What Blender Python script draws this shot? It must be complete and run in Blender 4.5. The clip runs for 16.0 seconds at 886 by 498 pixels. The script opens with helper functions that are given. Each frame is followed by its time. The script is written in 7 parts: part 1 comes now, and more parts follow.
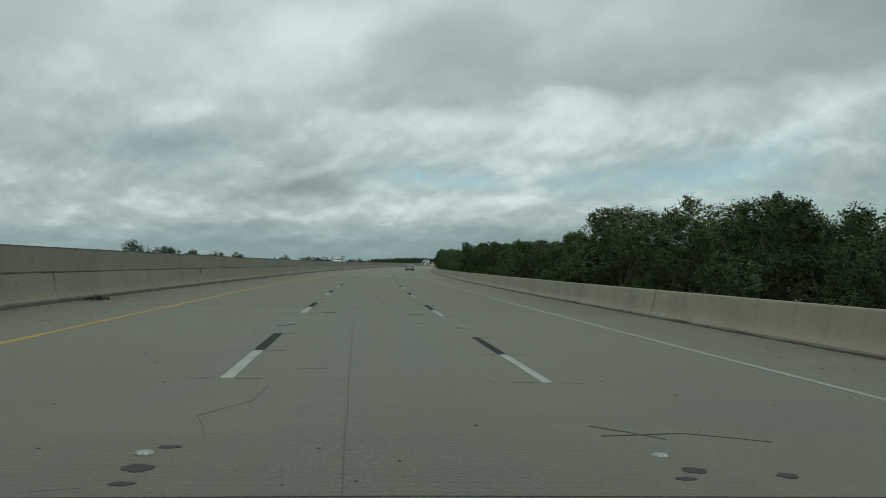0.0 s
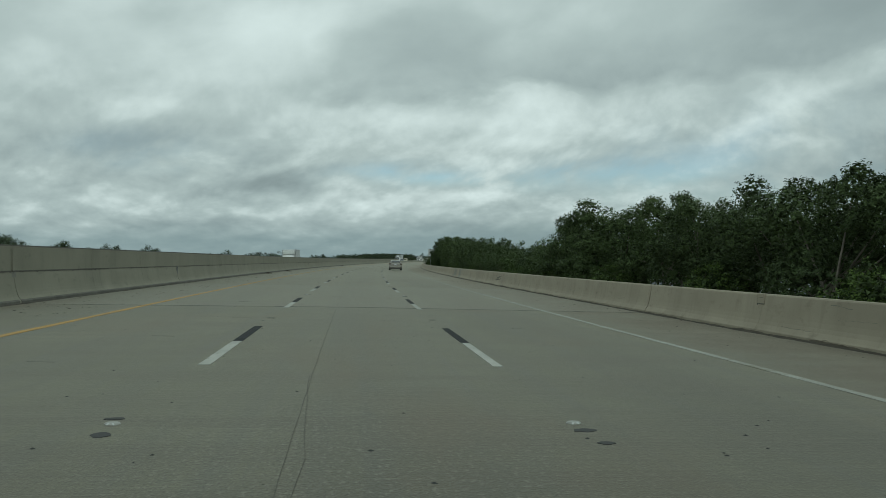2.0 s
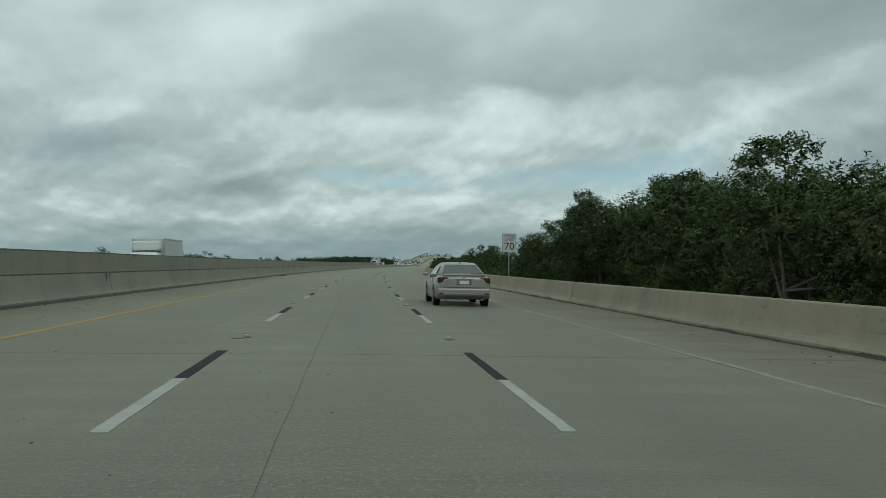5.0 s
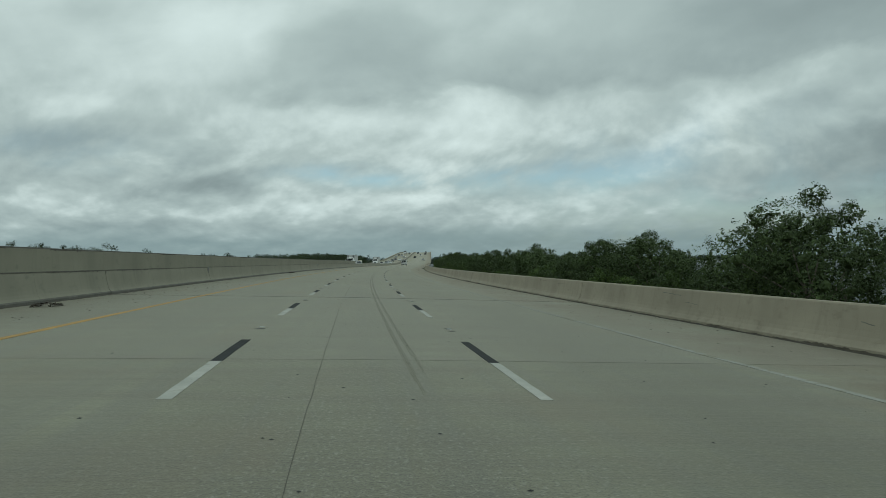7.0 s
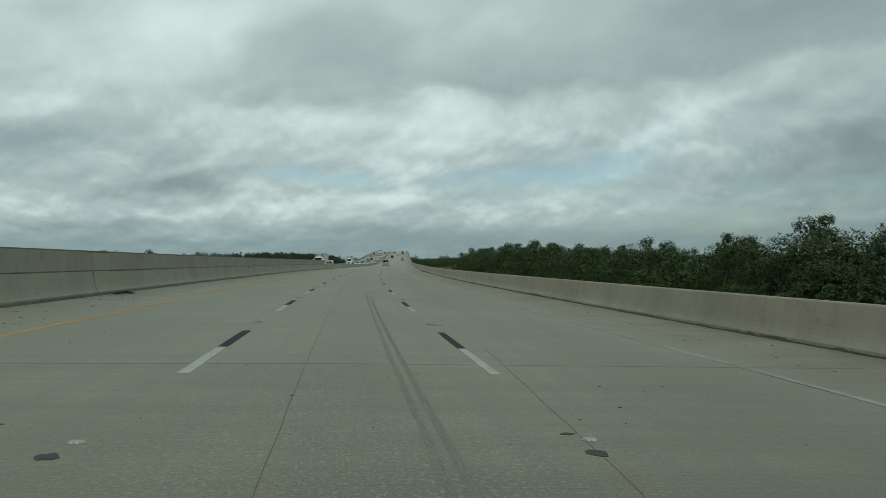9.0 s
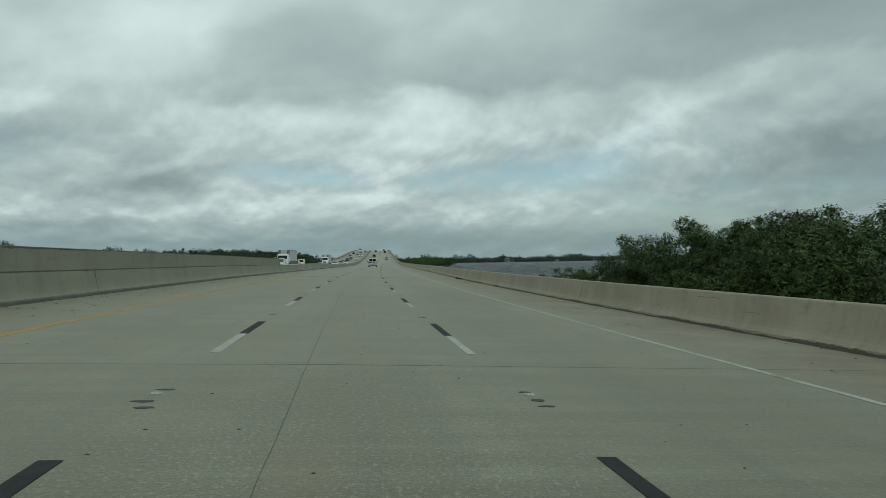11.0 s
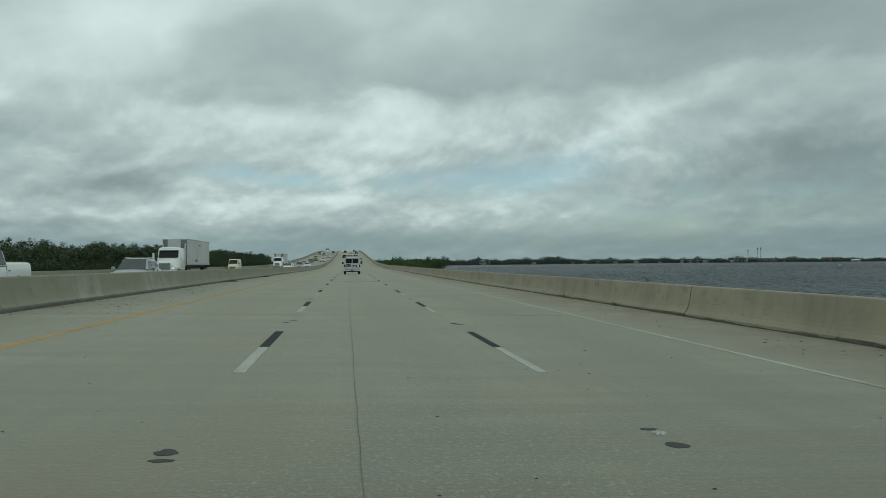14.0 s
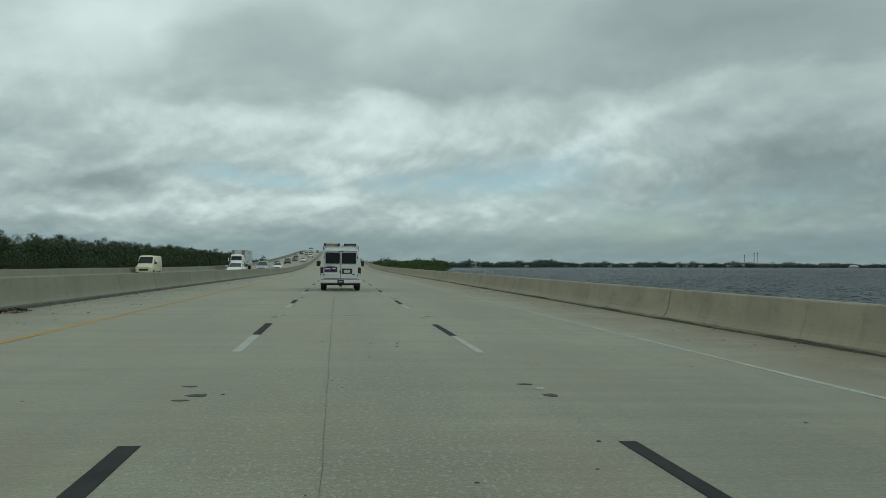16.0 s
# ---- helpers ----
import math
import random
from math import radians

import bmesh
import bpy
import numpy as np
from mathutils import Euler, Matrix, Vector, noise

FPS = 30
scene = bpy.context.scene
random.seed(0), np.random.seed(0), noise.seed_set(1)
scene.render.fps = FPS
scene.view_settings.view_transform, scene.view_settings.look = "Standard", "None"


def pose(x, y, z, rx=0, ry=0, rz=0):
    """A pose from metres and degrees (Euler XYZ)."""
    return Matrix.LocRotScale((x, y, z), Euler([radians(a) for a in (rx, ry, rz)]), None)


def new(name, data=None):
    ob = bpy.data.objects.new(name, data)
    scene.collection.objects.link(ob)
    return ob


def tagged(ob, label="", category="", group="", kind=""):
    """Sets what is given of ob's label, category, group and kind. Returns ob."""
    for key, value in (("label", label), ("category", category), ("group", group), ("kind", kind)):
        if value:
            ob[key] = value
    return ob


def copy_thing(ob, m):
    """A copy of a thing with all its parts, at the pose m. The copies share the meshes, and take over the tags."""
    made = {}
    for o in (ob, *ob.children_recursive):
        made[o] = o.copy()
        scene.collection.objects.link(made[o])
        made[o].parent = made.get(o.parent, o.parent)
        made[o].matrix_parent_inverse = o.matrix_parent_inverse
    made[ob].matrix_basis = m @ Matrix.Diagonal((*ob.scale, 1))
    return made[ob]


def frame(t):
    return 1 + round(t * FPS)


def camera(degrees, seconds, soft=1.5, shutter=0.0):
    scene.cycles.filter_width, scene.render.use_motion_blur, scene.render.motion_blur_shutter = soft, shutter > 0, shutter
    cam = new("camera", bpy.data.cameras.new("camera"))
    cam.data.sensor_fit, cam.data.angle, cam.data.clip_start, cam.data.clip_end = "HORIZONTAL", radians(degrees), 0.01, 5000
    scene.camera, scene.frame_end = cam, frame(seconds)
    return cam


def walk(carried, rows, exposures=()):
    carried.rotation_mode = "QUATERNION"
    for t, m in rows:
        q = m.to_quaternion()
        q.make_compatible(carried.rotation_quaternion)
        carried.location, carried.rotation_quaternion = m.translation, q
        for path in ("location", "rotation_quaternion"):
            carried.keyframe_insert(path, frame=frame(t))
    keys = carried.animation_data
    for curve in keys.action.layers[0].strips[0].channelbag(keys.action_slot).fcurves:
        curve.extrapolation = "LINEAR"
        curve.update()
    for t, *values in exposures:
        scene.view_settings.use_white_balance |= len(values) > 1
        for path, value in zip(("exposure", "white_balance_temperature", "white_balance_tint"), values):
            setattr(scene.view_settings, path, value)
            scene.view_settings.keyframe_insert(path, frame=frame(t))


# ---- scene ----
# The camera is carried along the middle lane of a three-lane bridge carriageway.
# Road places are given as s (metres along the lane) and d (metres to the left of the lane's middle).
HEIGHT = 1.305
KNOTS = np.arange(0.0, 601.0, 50.0)
BENDS = [-0.61, -0.545, -0.457, -0.485, -0.524, -0.502, -0.54, -0.519, -0.304, -0.049, -0.03, -0.02, 0.0]
GRID = np.arange(-150.0, 1800.5, 1.0)


def bend_at(s):
    near = np.interp(s, KNOTS, BENDS) * 1e-3
    return np.where(s > 620.0, np.clip((s - 620.0) / 120.0, 0, 1) * 0.2e-4, near)


def smooth(a, b, x):
    u = np.clip((x - a) / (b - a), 0, 1)
    return u * u * (3 - 2 * u)


BEND = bend_at(GRID)
HEAD = np.concatenate([[0.0], np.cumsum((BEND[1:] + BEND[:-1]) / 2)])
HEAD -= np.interp(0.0, GRID, HEAD)
MIDDLE = (HEAD[1:] + HEAD[:-1]) / 2
ROAD_X = np.concatenate([[0.0], np.cumsum(-np.sin(MIDDLE))])
ROAD_Y = np.concatenate([[0.0], np.cumsum(np.cos(MIDDLE))])
ROAD_X -= np.interp(0.0, GRID, ROAD_X)
ROAD_Y -= np.interp(0.0, GRID, ROAD_Y)
ROAD_Z = 12.6 * smooth(600.0, 1230.0, GRID) - 9.0 * smooth(1240.0, 1790.0, GRID)
BANK = np.interp(GRID, [385, 430, 473, 600], [1.75, 1.15, 0.8, -0.8])


def right_fall(s, d):
    """The lanes and the shoulder towards the outer barrier fall away a little more than the bank."""
    return 0.0085 * min(d, 0.0) * float(np.interp(s, [355, 425, 445, 490], [1, 0, 0, 1]))


def road_frame(s):
    """x, y, z of the lane's middle, heading and bank in radians."""
    return (np.interp(s, GRID, ROAD_X), np.interp(s, GRID, ROAD_Y), np.interp(s, GRID, ROAD_Z),
            np.interp(s, GRID, HEAD), np.radians(np.interp(s, GRID, BANK)))


def on_road(s, d, z=0.0):
    """World place z above the road's surface."""
    x, y, h, a, b = road_frame(s)
    if d > 9.4:  # the oncoming deck lies level
        b = 0.0
    return Vector((x - d * math.cos(a), y - d * math.sin(a), h + d * math.tan(b) + right_fall(s, d) + z))


def road_pose(s, d, z=0.0, turn=0.0):
    x, y, h, a, b = road_frame(s)
    slope = math.degrees(math.atan(np.interp(s + 2, GRID, ROAD_Z) - np.interp(s - 2, GRID, ROAD_Z)) / 4)
    p = on_road(s, d, z)
    b = b if d <= 9.4 else 0.0
    return pose(p.x, p.y, p.z, 0, math.degrees(b), math.degrees(a)) @ pose(0, 0, 0, slope, 0, turn)


# seconds, s, d, and the turn, pitch and lean of the camera against the road
RIDE = [
    (0, 0.57, 0.40, -6.35, 1.24, -1.44),
    (0.5, 16.05, 0.32, -5.95, 1.12, -1.19),
    (1, 30.82, 0.26, -6.18, 0.99, -1.01),
    (1.5, 45.71, 0.06, -6.33, 0.97, -0.77),
    (2, 60.59, 0.05, -6.77, 0.94, -0.95),
    (2.5, 75.44, -0.04, -6.92, 0.97, -0.89),
    (3, 90.26, -0.07, -7.23, 1.04, -0.92),
    (3.5, 105.17, -0.14, -7.14, 1.11, -0.84),
    (4, 119.97, -0.15, -6.85, 1.21, -0.88),
    (4.5, 134.82, -0.13, -6.66, 1.24, -0.91),
    (5, 149.75, -0.09, -6.55, 1.20, -0.92),
    (5.5, 164.69, -0.04, -6.52, 1.13, -0.93),
    (6, 179.61, 0.01, -6.54, 1.07, -0.93),
    (6.5, 194.48, 0.05, -6.59, 1.05, -0.95),
    (7, 209.28, 0.09, -6.68, 1.08, -0.98),
    (7.5, 223.95, 0.09, -7.06, 1.09, -0.97),
    (8, 238.78, -0.01, -6.97, 1.10, -0.91),
    (8.5, 253.53, -0.02, -7.06, 1.11, -0.85),
    (9, 268.43, -0.06, -6.92, 1.07, -0.89),
    (9.5, 283.26, -0.09, -6.81, 1.03, -0.92),
    (10, 298.01, -0.11, -6.73, 1.01, -0.94),
    (10.5, 312.69, -0.11, -6.68, 1.01, -0.95),
    (11, 327.30, -0.08, -6.68, 1.02, -0.97),
    (11.5, 341.86, -0.00, -6.73, 1.05, -1.01),
    (12, 356.37, 0.11, -6.83, 1.10, -1.06),
    (12.5, 370.79, 0.14, -6.52, 1.05, -1.05),
    (13, 385.45, 0.25, -6.41, 1.13, -1.09),
    (13.5, 399.94, 0.38, -6.40, 1.18, -1.05),
    (14, 414.57, 0.57, -6.90, 1.13, -0.91),
    (14.5, 429.25, 0.58, -7.24, 1.14, -0.81),
    (15, 443.86, 0.52, -7.44, 1.15, -0.91),
    (15.5, 458.52, 0.48, -7.58, 1.23, -0.95),
    (16, 473.07, 0.39, -7.53, 1.22, -0.94),
]
cam = camera(57.1, 16.0, soft=0.7)
walk(cam, [(t, road_pose(s, d, HEIGHT) @ pose(0, 0, 0, 90 + pitch, lean, turn)) for t, s, d, turn, pitch, lean in RIDE],
     exposures=[(0.0, 0.0, 5970, -6), (16.0, 0.0, 5970, -6)])

# ---- sky and light ----
world = bpy.data.worlds.new("overcast_sky")
scene.world = world
world.use_nodes = True
SUN_ELEVATION, SUN_TURN = radians(48), radians(150)


def make_sky():
    tree = world.node_tree
    tree.nodes.clear()
    add, link = tree.nodes.new, tree.links.new

    def math_node(kind, a, b=None, c=None, clamp=False):
        n = add("ShaderNodeMath")
        n.operation, n.use_clamp = kind, clamp
        for i, value in enumerate((a, b, c)):
            if value is None:
                continue
            if isinstance(value, (int, float)):
                n.inputs[i].default_value = value
            else:
                link(value, n.inputs[i])
        return n.outputs[0]

    def ramp(fac, stops):
        n = add("ShaderNodeValToRGB")
        while len(n.color_ramp.elements) < len(stops):
            n.color_ramp.elements.new(0.5)
        for e, (at, colour) in zip(n.color_ramp.elements, stops):
            e.position, e.color = at, (*colour, 1)
        link(fac, n.inputs[0])
        return n.outputs[0]

    def mix(fac, a, b, kind="MIX"):
        n = add("ShaderNodeMix")
        n.data_type, n.blend_type = "RGBA", kind
        for socket, value in ((n.inputs[0], fac), (n.inputs[6], a), (n.inputs[7], b)):
            if isinstance(value, (int, float)):
                socket.default_value = value
            elif isinstance(value, tuple):
                socket.default_value = (*value, 1)
            else:
                link(value, socket)
        return n.outputs[2]

    def clouds(scale, offset, detail, rough, twist, stretch=(1, 1, 1), turn=0.0):
        m = add("ShaderNodeMapping")
        m.inputs["Location"].default_value = offset
        m.inputs["Rotation"].default_value = (0, 0, radians(turn))
        m.inputs["Scale"].default_value = stretch
        link(plane.outputs[0], m.inputs[0])
        n = add("ShaderNodeTexNoise")
        n.inputs["Scale"].default_value, n.inputs["Detail"].default_value = scale, detail
        n.inputs["Roughness"].default_value, n.inputs["Distortion"].default_value = rough, twist
        link(m.outputs[0], n.inputs["Vector"])
        return n.outputs[0]

    coord = add("ShaderNodeTexCoord")
    split = add("ShaderNodeSeparateXYZ")
    link(coord.outputs["Generated"], split.inputs[0])
    up = math_node("MAXIMUM", split.outputs[2], 0.0)
    # clouds shrink and flatten towards the horizon
    plane = add("ShaderNodeCombineXYZ")
    link(split.outputs[0], plane.inputs[0])
    link(split.outputs[1], plane.inputs[1])
    # the layers tilt a little, up to the east
    link(math_node("MULTIPLY_ADD", split.outputs[0], -0.22, math_node("MULTIPLY_ADD", up, 0.7, math_node("MULTIPLY", math_node("LOGARITHM", math_node("ADD", up, 0.07), math.e), 0.30))), plane.inputs[2])
    # everything is drawn out by a slow swirl, so that no edge runs straight
    swirl = add("ShaderNodeTexNoise")
    swirl.inputs["Scale"].default_value, swirl.inputs["Detail"].default_value = 3.0, 2
    link(plane.outputs[0], swirl.inputs["Vector"])
    turned = add("ShaderNodeVectorMath")
    turned.operation = "MULTIPLY_ADD"
    link(swirl.outputs["Color"], turned.inputs[0])
    turned.inputs[1].default_value = (0.10, 0.10, 0.10)
    link(plane.outputs[0], turned.inputs[2])
    plane = turned
    # bearing to the right of north and height over the horizon, in degrees, with ragged edges
    ragged = clouds(6.0, (0.3, 5.0, 0), 6, 0.5, 0.0)
    ragged_two = clouds(8.0, (9.3, 1.0, 0), 6, 0.5, 0.0)
    bearing = math_node("MULTIPLY_ADD", math_node("ARCTAN2", split.outputs[0], split.outputs[1]), 57.3, math_node("MULTIPLY", math_node("SUBTRACT", ragged, 0.5), 12.0))
    height = math_node("MULTIPLY_ADD", split.outputs[2], 57.3, math_node("MULTIPLY", math_node("SUBTRACT", ragged_two, 0.5), math_node("MULTIPLY", up, 26.0)))

    def bank_of_cloud(at, high, wide, tall, slope, amount):
        """A soft bank of lighter or darker cloud; slope: degrees by which its right end rises."""
        dx, dy = math_node("SUBTRACT", bearing, at), math_node("SUBTRACT", height, high)
        c, q = math.cos(radians(slope)), math.sin(radians(slope))
        u = math_node("MULTIPLY", math_node("ADD", math_node("MULTIPLY", dx, c), math_node("MULTIPLY", dy, q)), 1 / wide)
        w = math_node("MULTIPLY", math_node("SUBTRACT", math_node("MULTIPLY", dy, c), math_node("MULTIPLY", dx, q)), 1 / tall)
        r = math_node("ADD", math_node("MULTIPLY", u, u), math_node("MULTIPLY", w, w))
        return math_node("MULTIPLY", math_node("EXPONENT", math_node("MULTIPLY", r, -1.0)), amount)

    # bearing, height, width, thickness, slope, brightness
    BRIGHT_BANKS = [(-6, 13.6, 7, 2.4, 22, 0.09), (0, 16.6, 5, 2.2, 20, 0.07), (-15, 17, 4, 2, 0, 0.09), (3, 9.6, 9, 1.7, 0, 0.16), (-12, 9.9, 3.4, 0.9, 8, 0.14),
                    (16, 9.8, 8, 1.4, 0, 0.15), (12, 7.6, 8, 1.0, 0, 0.08), (31, 8.6, 7, 1.2, 22, 0.16), (26, 7.2, 4, 1.4, 20, 0.08), (9, 4.2, 10, 1.0, 0, 0.2), (-8, 3.4, 11, 0.6, 0, 0.2),
                    (22.5, 3.7, 0.8, 0.45, 8, 0.16), (36, 4.6, 5, 0.6, 8, 0.07), (-19, 12.5, 4, 1, 0, 0.08), (-4, 15, 10, 3, 0, 0.05)]
    DARK_BANKS = [(33, 15, 10, 2.2, 5, -0.08), (40, 16.5, 9, 3, 0, -0.2), (8, 14.8, 5, 2.0, 0, -0.08), (-10, 15.2, 4, 1.4, 0, -0.06), (2.3, 11.3, 2, 0.6, 5, -0.13),
                  (-3, 5.3, 3.2, 0.8, 10, -0.26), (-12, 7.6, 6, 1.5, 0, -0.13), (24, 8.0, 1.2, 0.5, 0, -0.08), (45, 4.4, 10, 3.2, 6, -0.42), (14, 1.5, 60, 0.8, 0, -0.08), (45, 9, 6, 4, 0, -0.1)]
    banks = 0.0
    for b in BRIGHT_BANKS + DARK_BANKS:
        banks = math_node("ADD", bank_of_cloud(*b), banks)
    # a long grey sheet with a clear lower edge
    over = math_node("SUBTRACT", height, math_node("MULTIPLY_ADD", math_node("MAXIMUM", math_node("SUBTRACT", bearing, 22.0), 0.0), 0.06, 11.3))
    sheet_edge = math_node("MULTIPLY", math_node("DIVIDE", over, 0.9, clamp=True), math_node("EXPONENT", math_node("MULTIPLY", math_node("MAXIMUM", over, 0.0), -0.33)))
    sheet_ends = math_node("DIVIDE", math_node("SUBTRACT", bearing, 1.0), 9.0, clamp=True)
    banks = math_node("ADD", banks, math_node("MULTIPLY", math_node("MULTIPLY", sheet_edge, sheet_ends), -0.17))
    mid = clouds(5.0, (8.0, 2.0, 0), 7, 0.5, 0.0)
    # rounder heaps below it: their tops catch light, their undersides are grey
    rounder = (1, 1, 0.62)
    puffs = clouds(14.0, (1.0, 7.0, 0), 7, 0.57, 0.0, rounder)
    puffs_above = clouds(14.0, (1.0, 7.0, 0.022), 7, 0.57, 0.0, rounder)
    mid_above = clouds(5.0, (8.0, 2.0, 0.05), 7, 0.5, 0.0)

    def heaps(offset):
        m = add("ShaderNodeMapping")
        m.inputs["Location"].default_value = (0.4, 3.0, offset)
        m.inputs["Scale"].default_value = (1, 1, 0.8)
        link(plane.outputs[0], m.inputs[0])
        n = add("ShaderNodeTexVoronoi")
        n.feature = "SMOOTH_F1"
        n.inputs["Scale"].default_value, n.inputs["Detail"].default_value, n.inputs["Roughness"].default_value, n.inputs["Smoothness"].default_value = 13.0, 3.0, 0.55, 0.7
        link(m.outputs[0], n.inputs["Vector"])
        return n.outputs["Distance"]

    heap, heap_above = heaps(0.0), heaps(0.02)
    # the high sheet is smooth, the low rows are broken
    broken = math_node("SUBTRACT", 1.3, math_node("MULTIPLY", up, 5.0), clamp=True)
    relief = math_node("ADD", math_node("MULTIPLY", math_node("SUBTRACT", puffs, puffs_above), math_node("MULTIPLY", broken, 0.42)), math_node("MULTIPLY", math_node("SUBTRACT", mid, mid_above), 0.22))
    relief = math_node("ADD", relief, math_node("MULTIPLY", math_node("SUBTRACT", heap_above, heap), math_node("MULTIPLY", broken, 0.16)))
    lumps = math_node("ADD", math_node("MULTIPLY", math_node("SUBTRACT", mid, 0.5), math_node("MULTIPLY_ADD", broken, 0.24, 0.2)), math_node("MULTIPLY", math_node("SUBTRACT", puffs, 0.5), math_node("MULTIPLY", broken, 0.42)))
    lumps = math_node("ADD", lumps, math_node("MULTIPLY", math_node("SUBTRACT", 0.4, heap), math_node("MULTIPLY", broken, 0.12)))
    light = math_node("ADD", math_node("ADD", banks, 0.52), math_node("ADD", relief, lumps))
    cloud = ramp(light, [(0.08, (0.25, 0.276, 0.28)), (0.30, (0.345, 0.375, 0.375)), (0.5, (0.475, 0.505, 0.495)), (0.64, (0.64, 0.662, 0.648)), (0.82, (0.83, 0.845, 0.83))])
    low = ramp(up, [(0.0, (0.22, 0.275, 0.29)), (0.035, (0.25, 0.305, 0.325)), (0.11, (0.40, 0.45, 0.465))])
    veil = math_node("MULTIPLY", math_node("SUBTRACT", 1.0, math_node("DIVIDE", up, 0.11, clamp=True)), 0.32, clamp=True)
    cloud = mix(veil, cloud, low)
    layer = math_node("MULTIPLY", math_node("DIVIDE", math_node("SUBTRACT", 2.7, height), 1.2, clamp=True), 0.55)
    cloud = mix(layer, cloud, (0.205, 0.262, 0.278))
    sky = add("ShaderNodeTexSky")
    sky.sky_type, sky.sun_disc = "NISHITA", False
    sky.sun_elevation, sky.sun_rotation = SUN_ELEVATION, SUN_TURN
    blue = mix(1.0, sky.outputs[0], (0.10, 0.10, 0.10), "MULTIPLY")
    open_sky = 0.0
    for b in [(8.5, 5.8, 5, 0.6, 0, 0.7), (17, 5.6, 5, 0.8, 0, 0.6), (24, 5.6, 5, 1.0, 6, 0.45), (36, 3.4, 14, 2.0, 4, 0.6), (28, 7, 8, 2, 10, 0.3), (-12, 7.4, 5, 1.3, 0, 0.16)]:
        open_sky = math_node("ADD", bank_of_cloud(*b), open_sky, clamp=True)
    gap = math_node("MULTIPLY", open_sky, math_node("MULTIPLY", math_node("SUBTRACT", 0.62, puffs), 4.0, clamp=True), clamp=True)
    total = mix(gap, cloud, blue)
    shine = add("ShaderNodeBackground")
    shine.inputs["Strength"].default_value = 1.0
    link(total, shine.inputs["Color"])
    link(shine.outputs[0], add("ShaderNodeOutputWorld").inputs["Surface"])


make_sky()
sun_data = bpy.data.lights.new("sun", "SUN")
sun_data.energy, sun_data.angle, sun_data.color = 0.5, radians(25), (1.0, 0.97, 0.92)
sun_lamp = new("sun", sun_data)
# the sky names its sun by a turn from north, clockwise
toward = Vector((math.sin(SUN_TURN) * math.cos(SUN_ELEVATION), math.cos(SUN_TURN) * math.cos(SUN_ELEVATION), math.sin(SUN_ELEVATION)))
sun_lamp.matrix_world = Matrix.Translation(toward * 200) @ toward.to_track_quat("Z", "Y").to_matrix().to_4x4()


# ---- materials ----
def surface(name, colour, rough=0.7, metal=0.0, vary=0.25, scale=3.0, fine=60.0, bump=0.15, coords="Object", second=None, spec=0.5, island=0.0, each=0.0):
    """A painted or mineral surface: colour varied at two scales, with relief."""
    m = bpy.data.materials.new(name)
    m.use_nodes = True
    t = m.node_tree
    add, link = t.nodes.new, t.links.new
    b = t.nodes["Principled BSDF"]
    b.inputs["Roughness"].default_value, b.inputs["Metallic"].default_value = rough, metal
    b.inputs["Specular IOR Level"].default_value = spec
    tc = add("ShaderNodeTexCoord")
    n1, n2 = add("ShaderNodeTexNoise"), add("ShaderNodeTexNoise")
    n1.inputs["Scale"].default_value, n1.inputs["Detail"].default_value = scale, 5
    n2.inputs["Scale"].default_value, n2.inputs["Detail"].default_value = fine, 3
    for n in (n1, n2):
        link(tc.outputs[coords], n.inputs["Vector"])
    total = add("ShaderNodeMath")
    total.operation = "MULTIPLY_ADD"
    link(n1.outputs[0], total.inputs[0])
    total.inputs[1].default_value = 0.65
    scaled = add("ShaderNodeMath")
    scaled.operation = "MULTIPLY"
    scaled.inputs[1].default_value = 0.35
    link(n2.outputs[0], scaled.inputs[0])
    link(scaled.outputs[0], total.inputs[2])
    fac = total.outputs[0]
    for amount, node, socket in ((island, "ShaderNodeNewGeometry", "Random Per Island"), (each, "ShaderNodeObjectInfo", "Random")):
        if amount:
            g = add(node)
            ma = add("ShaderNodeMath")
            ma.operation = "MULTIPLY_ADD"
            ma.inputs[1].default_value = amount
            link(g.outputs[socket], ma.inputs[0])
            sub = add("ShaderNodeMath")
            sub.operation = "SUBTRACT"
            sub.inputs[1].default_value = amount / 2
            link(fac, sub.inputs[0])
            link(sub.outputs[0], ma.inputs[2])
            fac = ma.outputs[0]
    r = add("ShaderNodeValToRGB")
    a = tuple(c * (1 - vary) for c in colour)
    z = tuple(min(1, c * (1 + vary)) for c in colour) if second is None else second
    r.color_ramp.elements[0].position, r.color_ramp.elements[0].color = 0.32, (*a, 1)
    r.color_ramp.elements[1].position, r.color_ramp.elements[1].color = 0.68, (*z, 1)
    link(fac, r.inputs[0])
    link(r.outputs[0], b.inputs["Base Color"])
    if bump:
        k = add("ShaderNodeBump")
        k.inputs["Strength"].default_value, k.inputs["Distance"].default_value = bump, 0.01
        link(n2.outputs[0], k.inputs["Height"])
        link(k.outputs[0], b.inputs["Normal"])
    return m


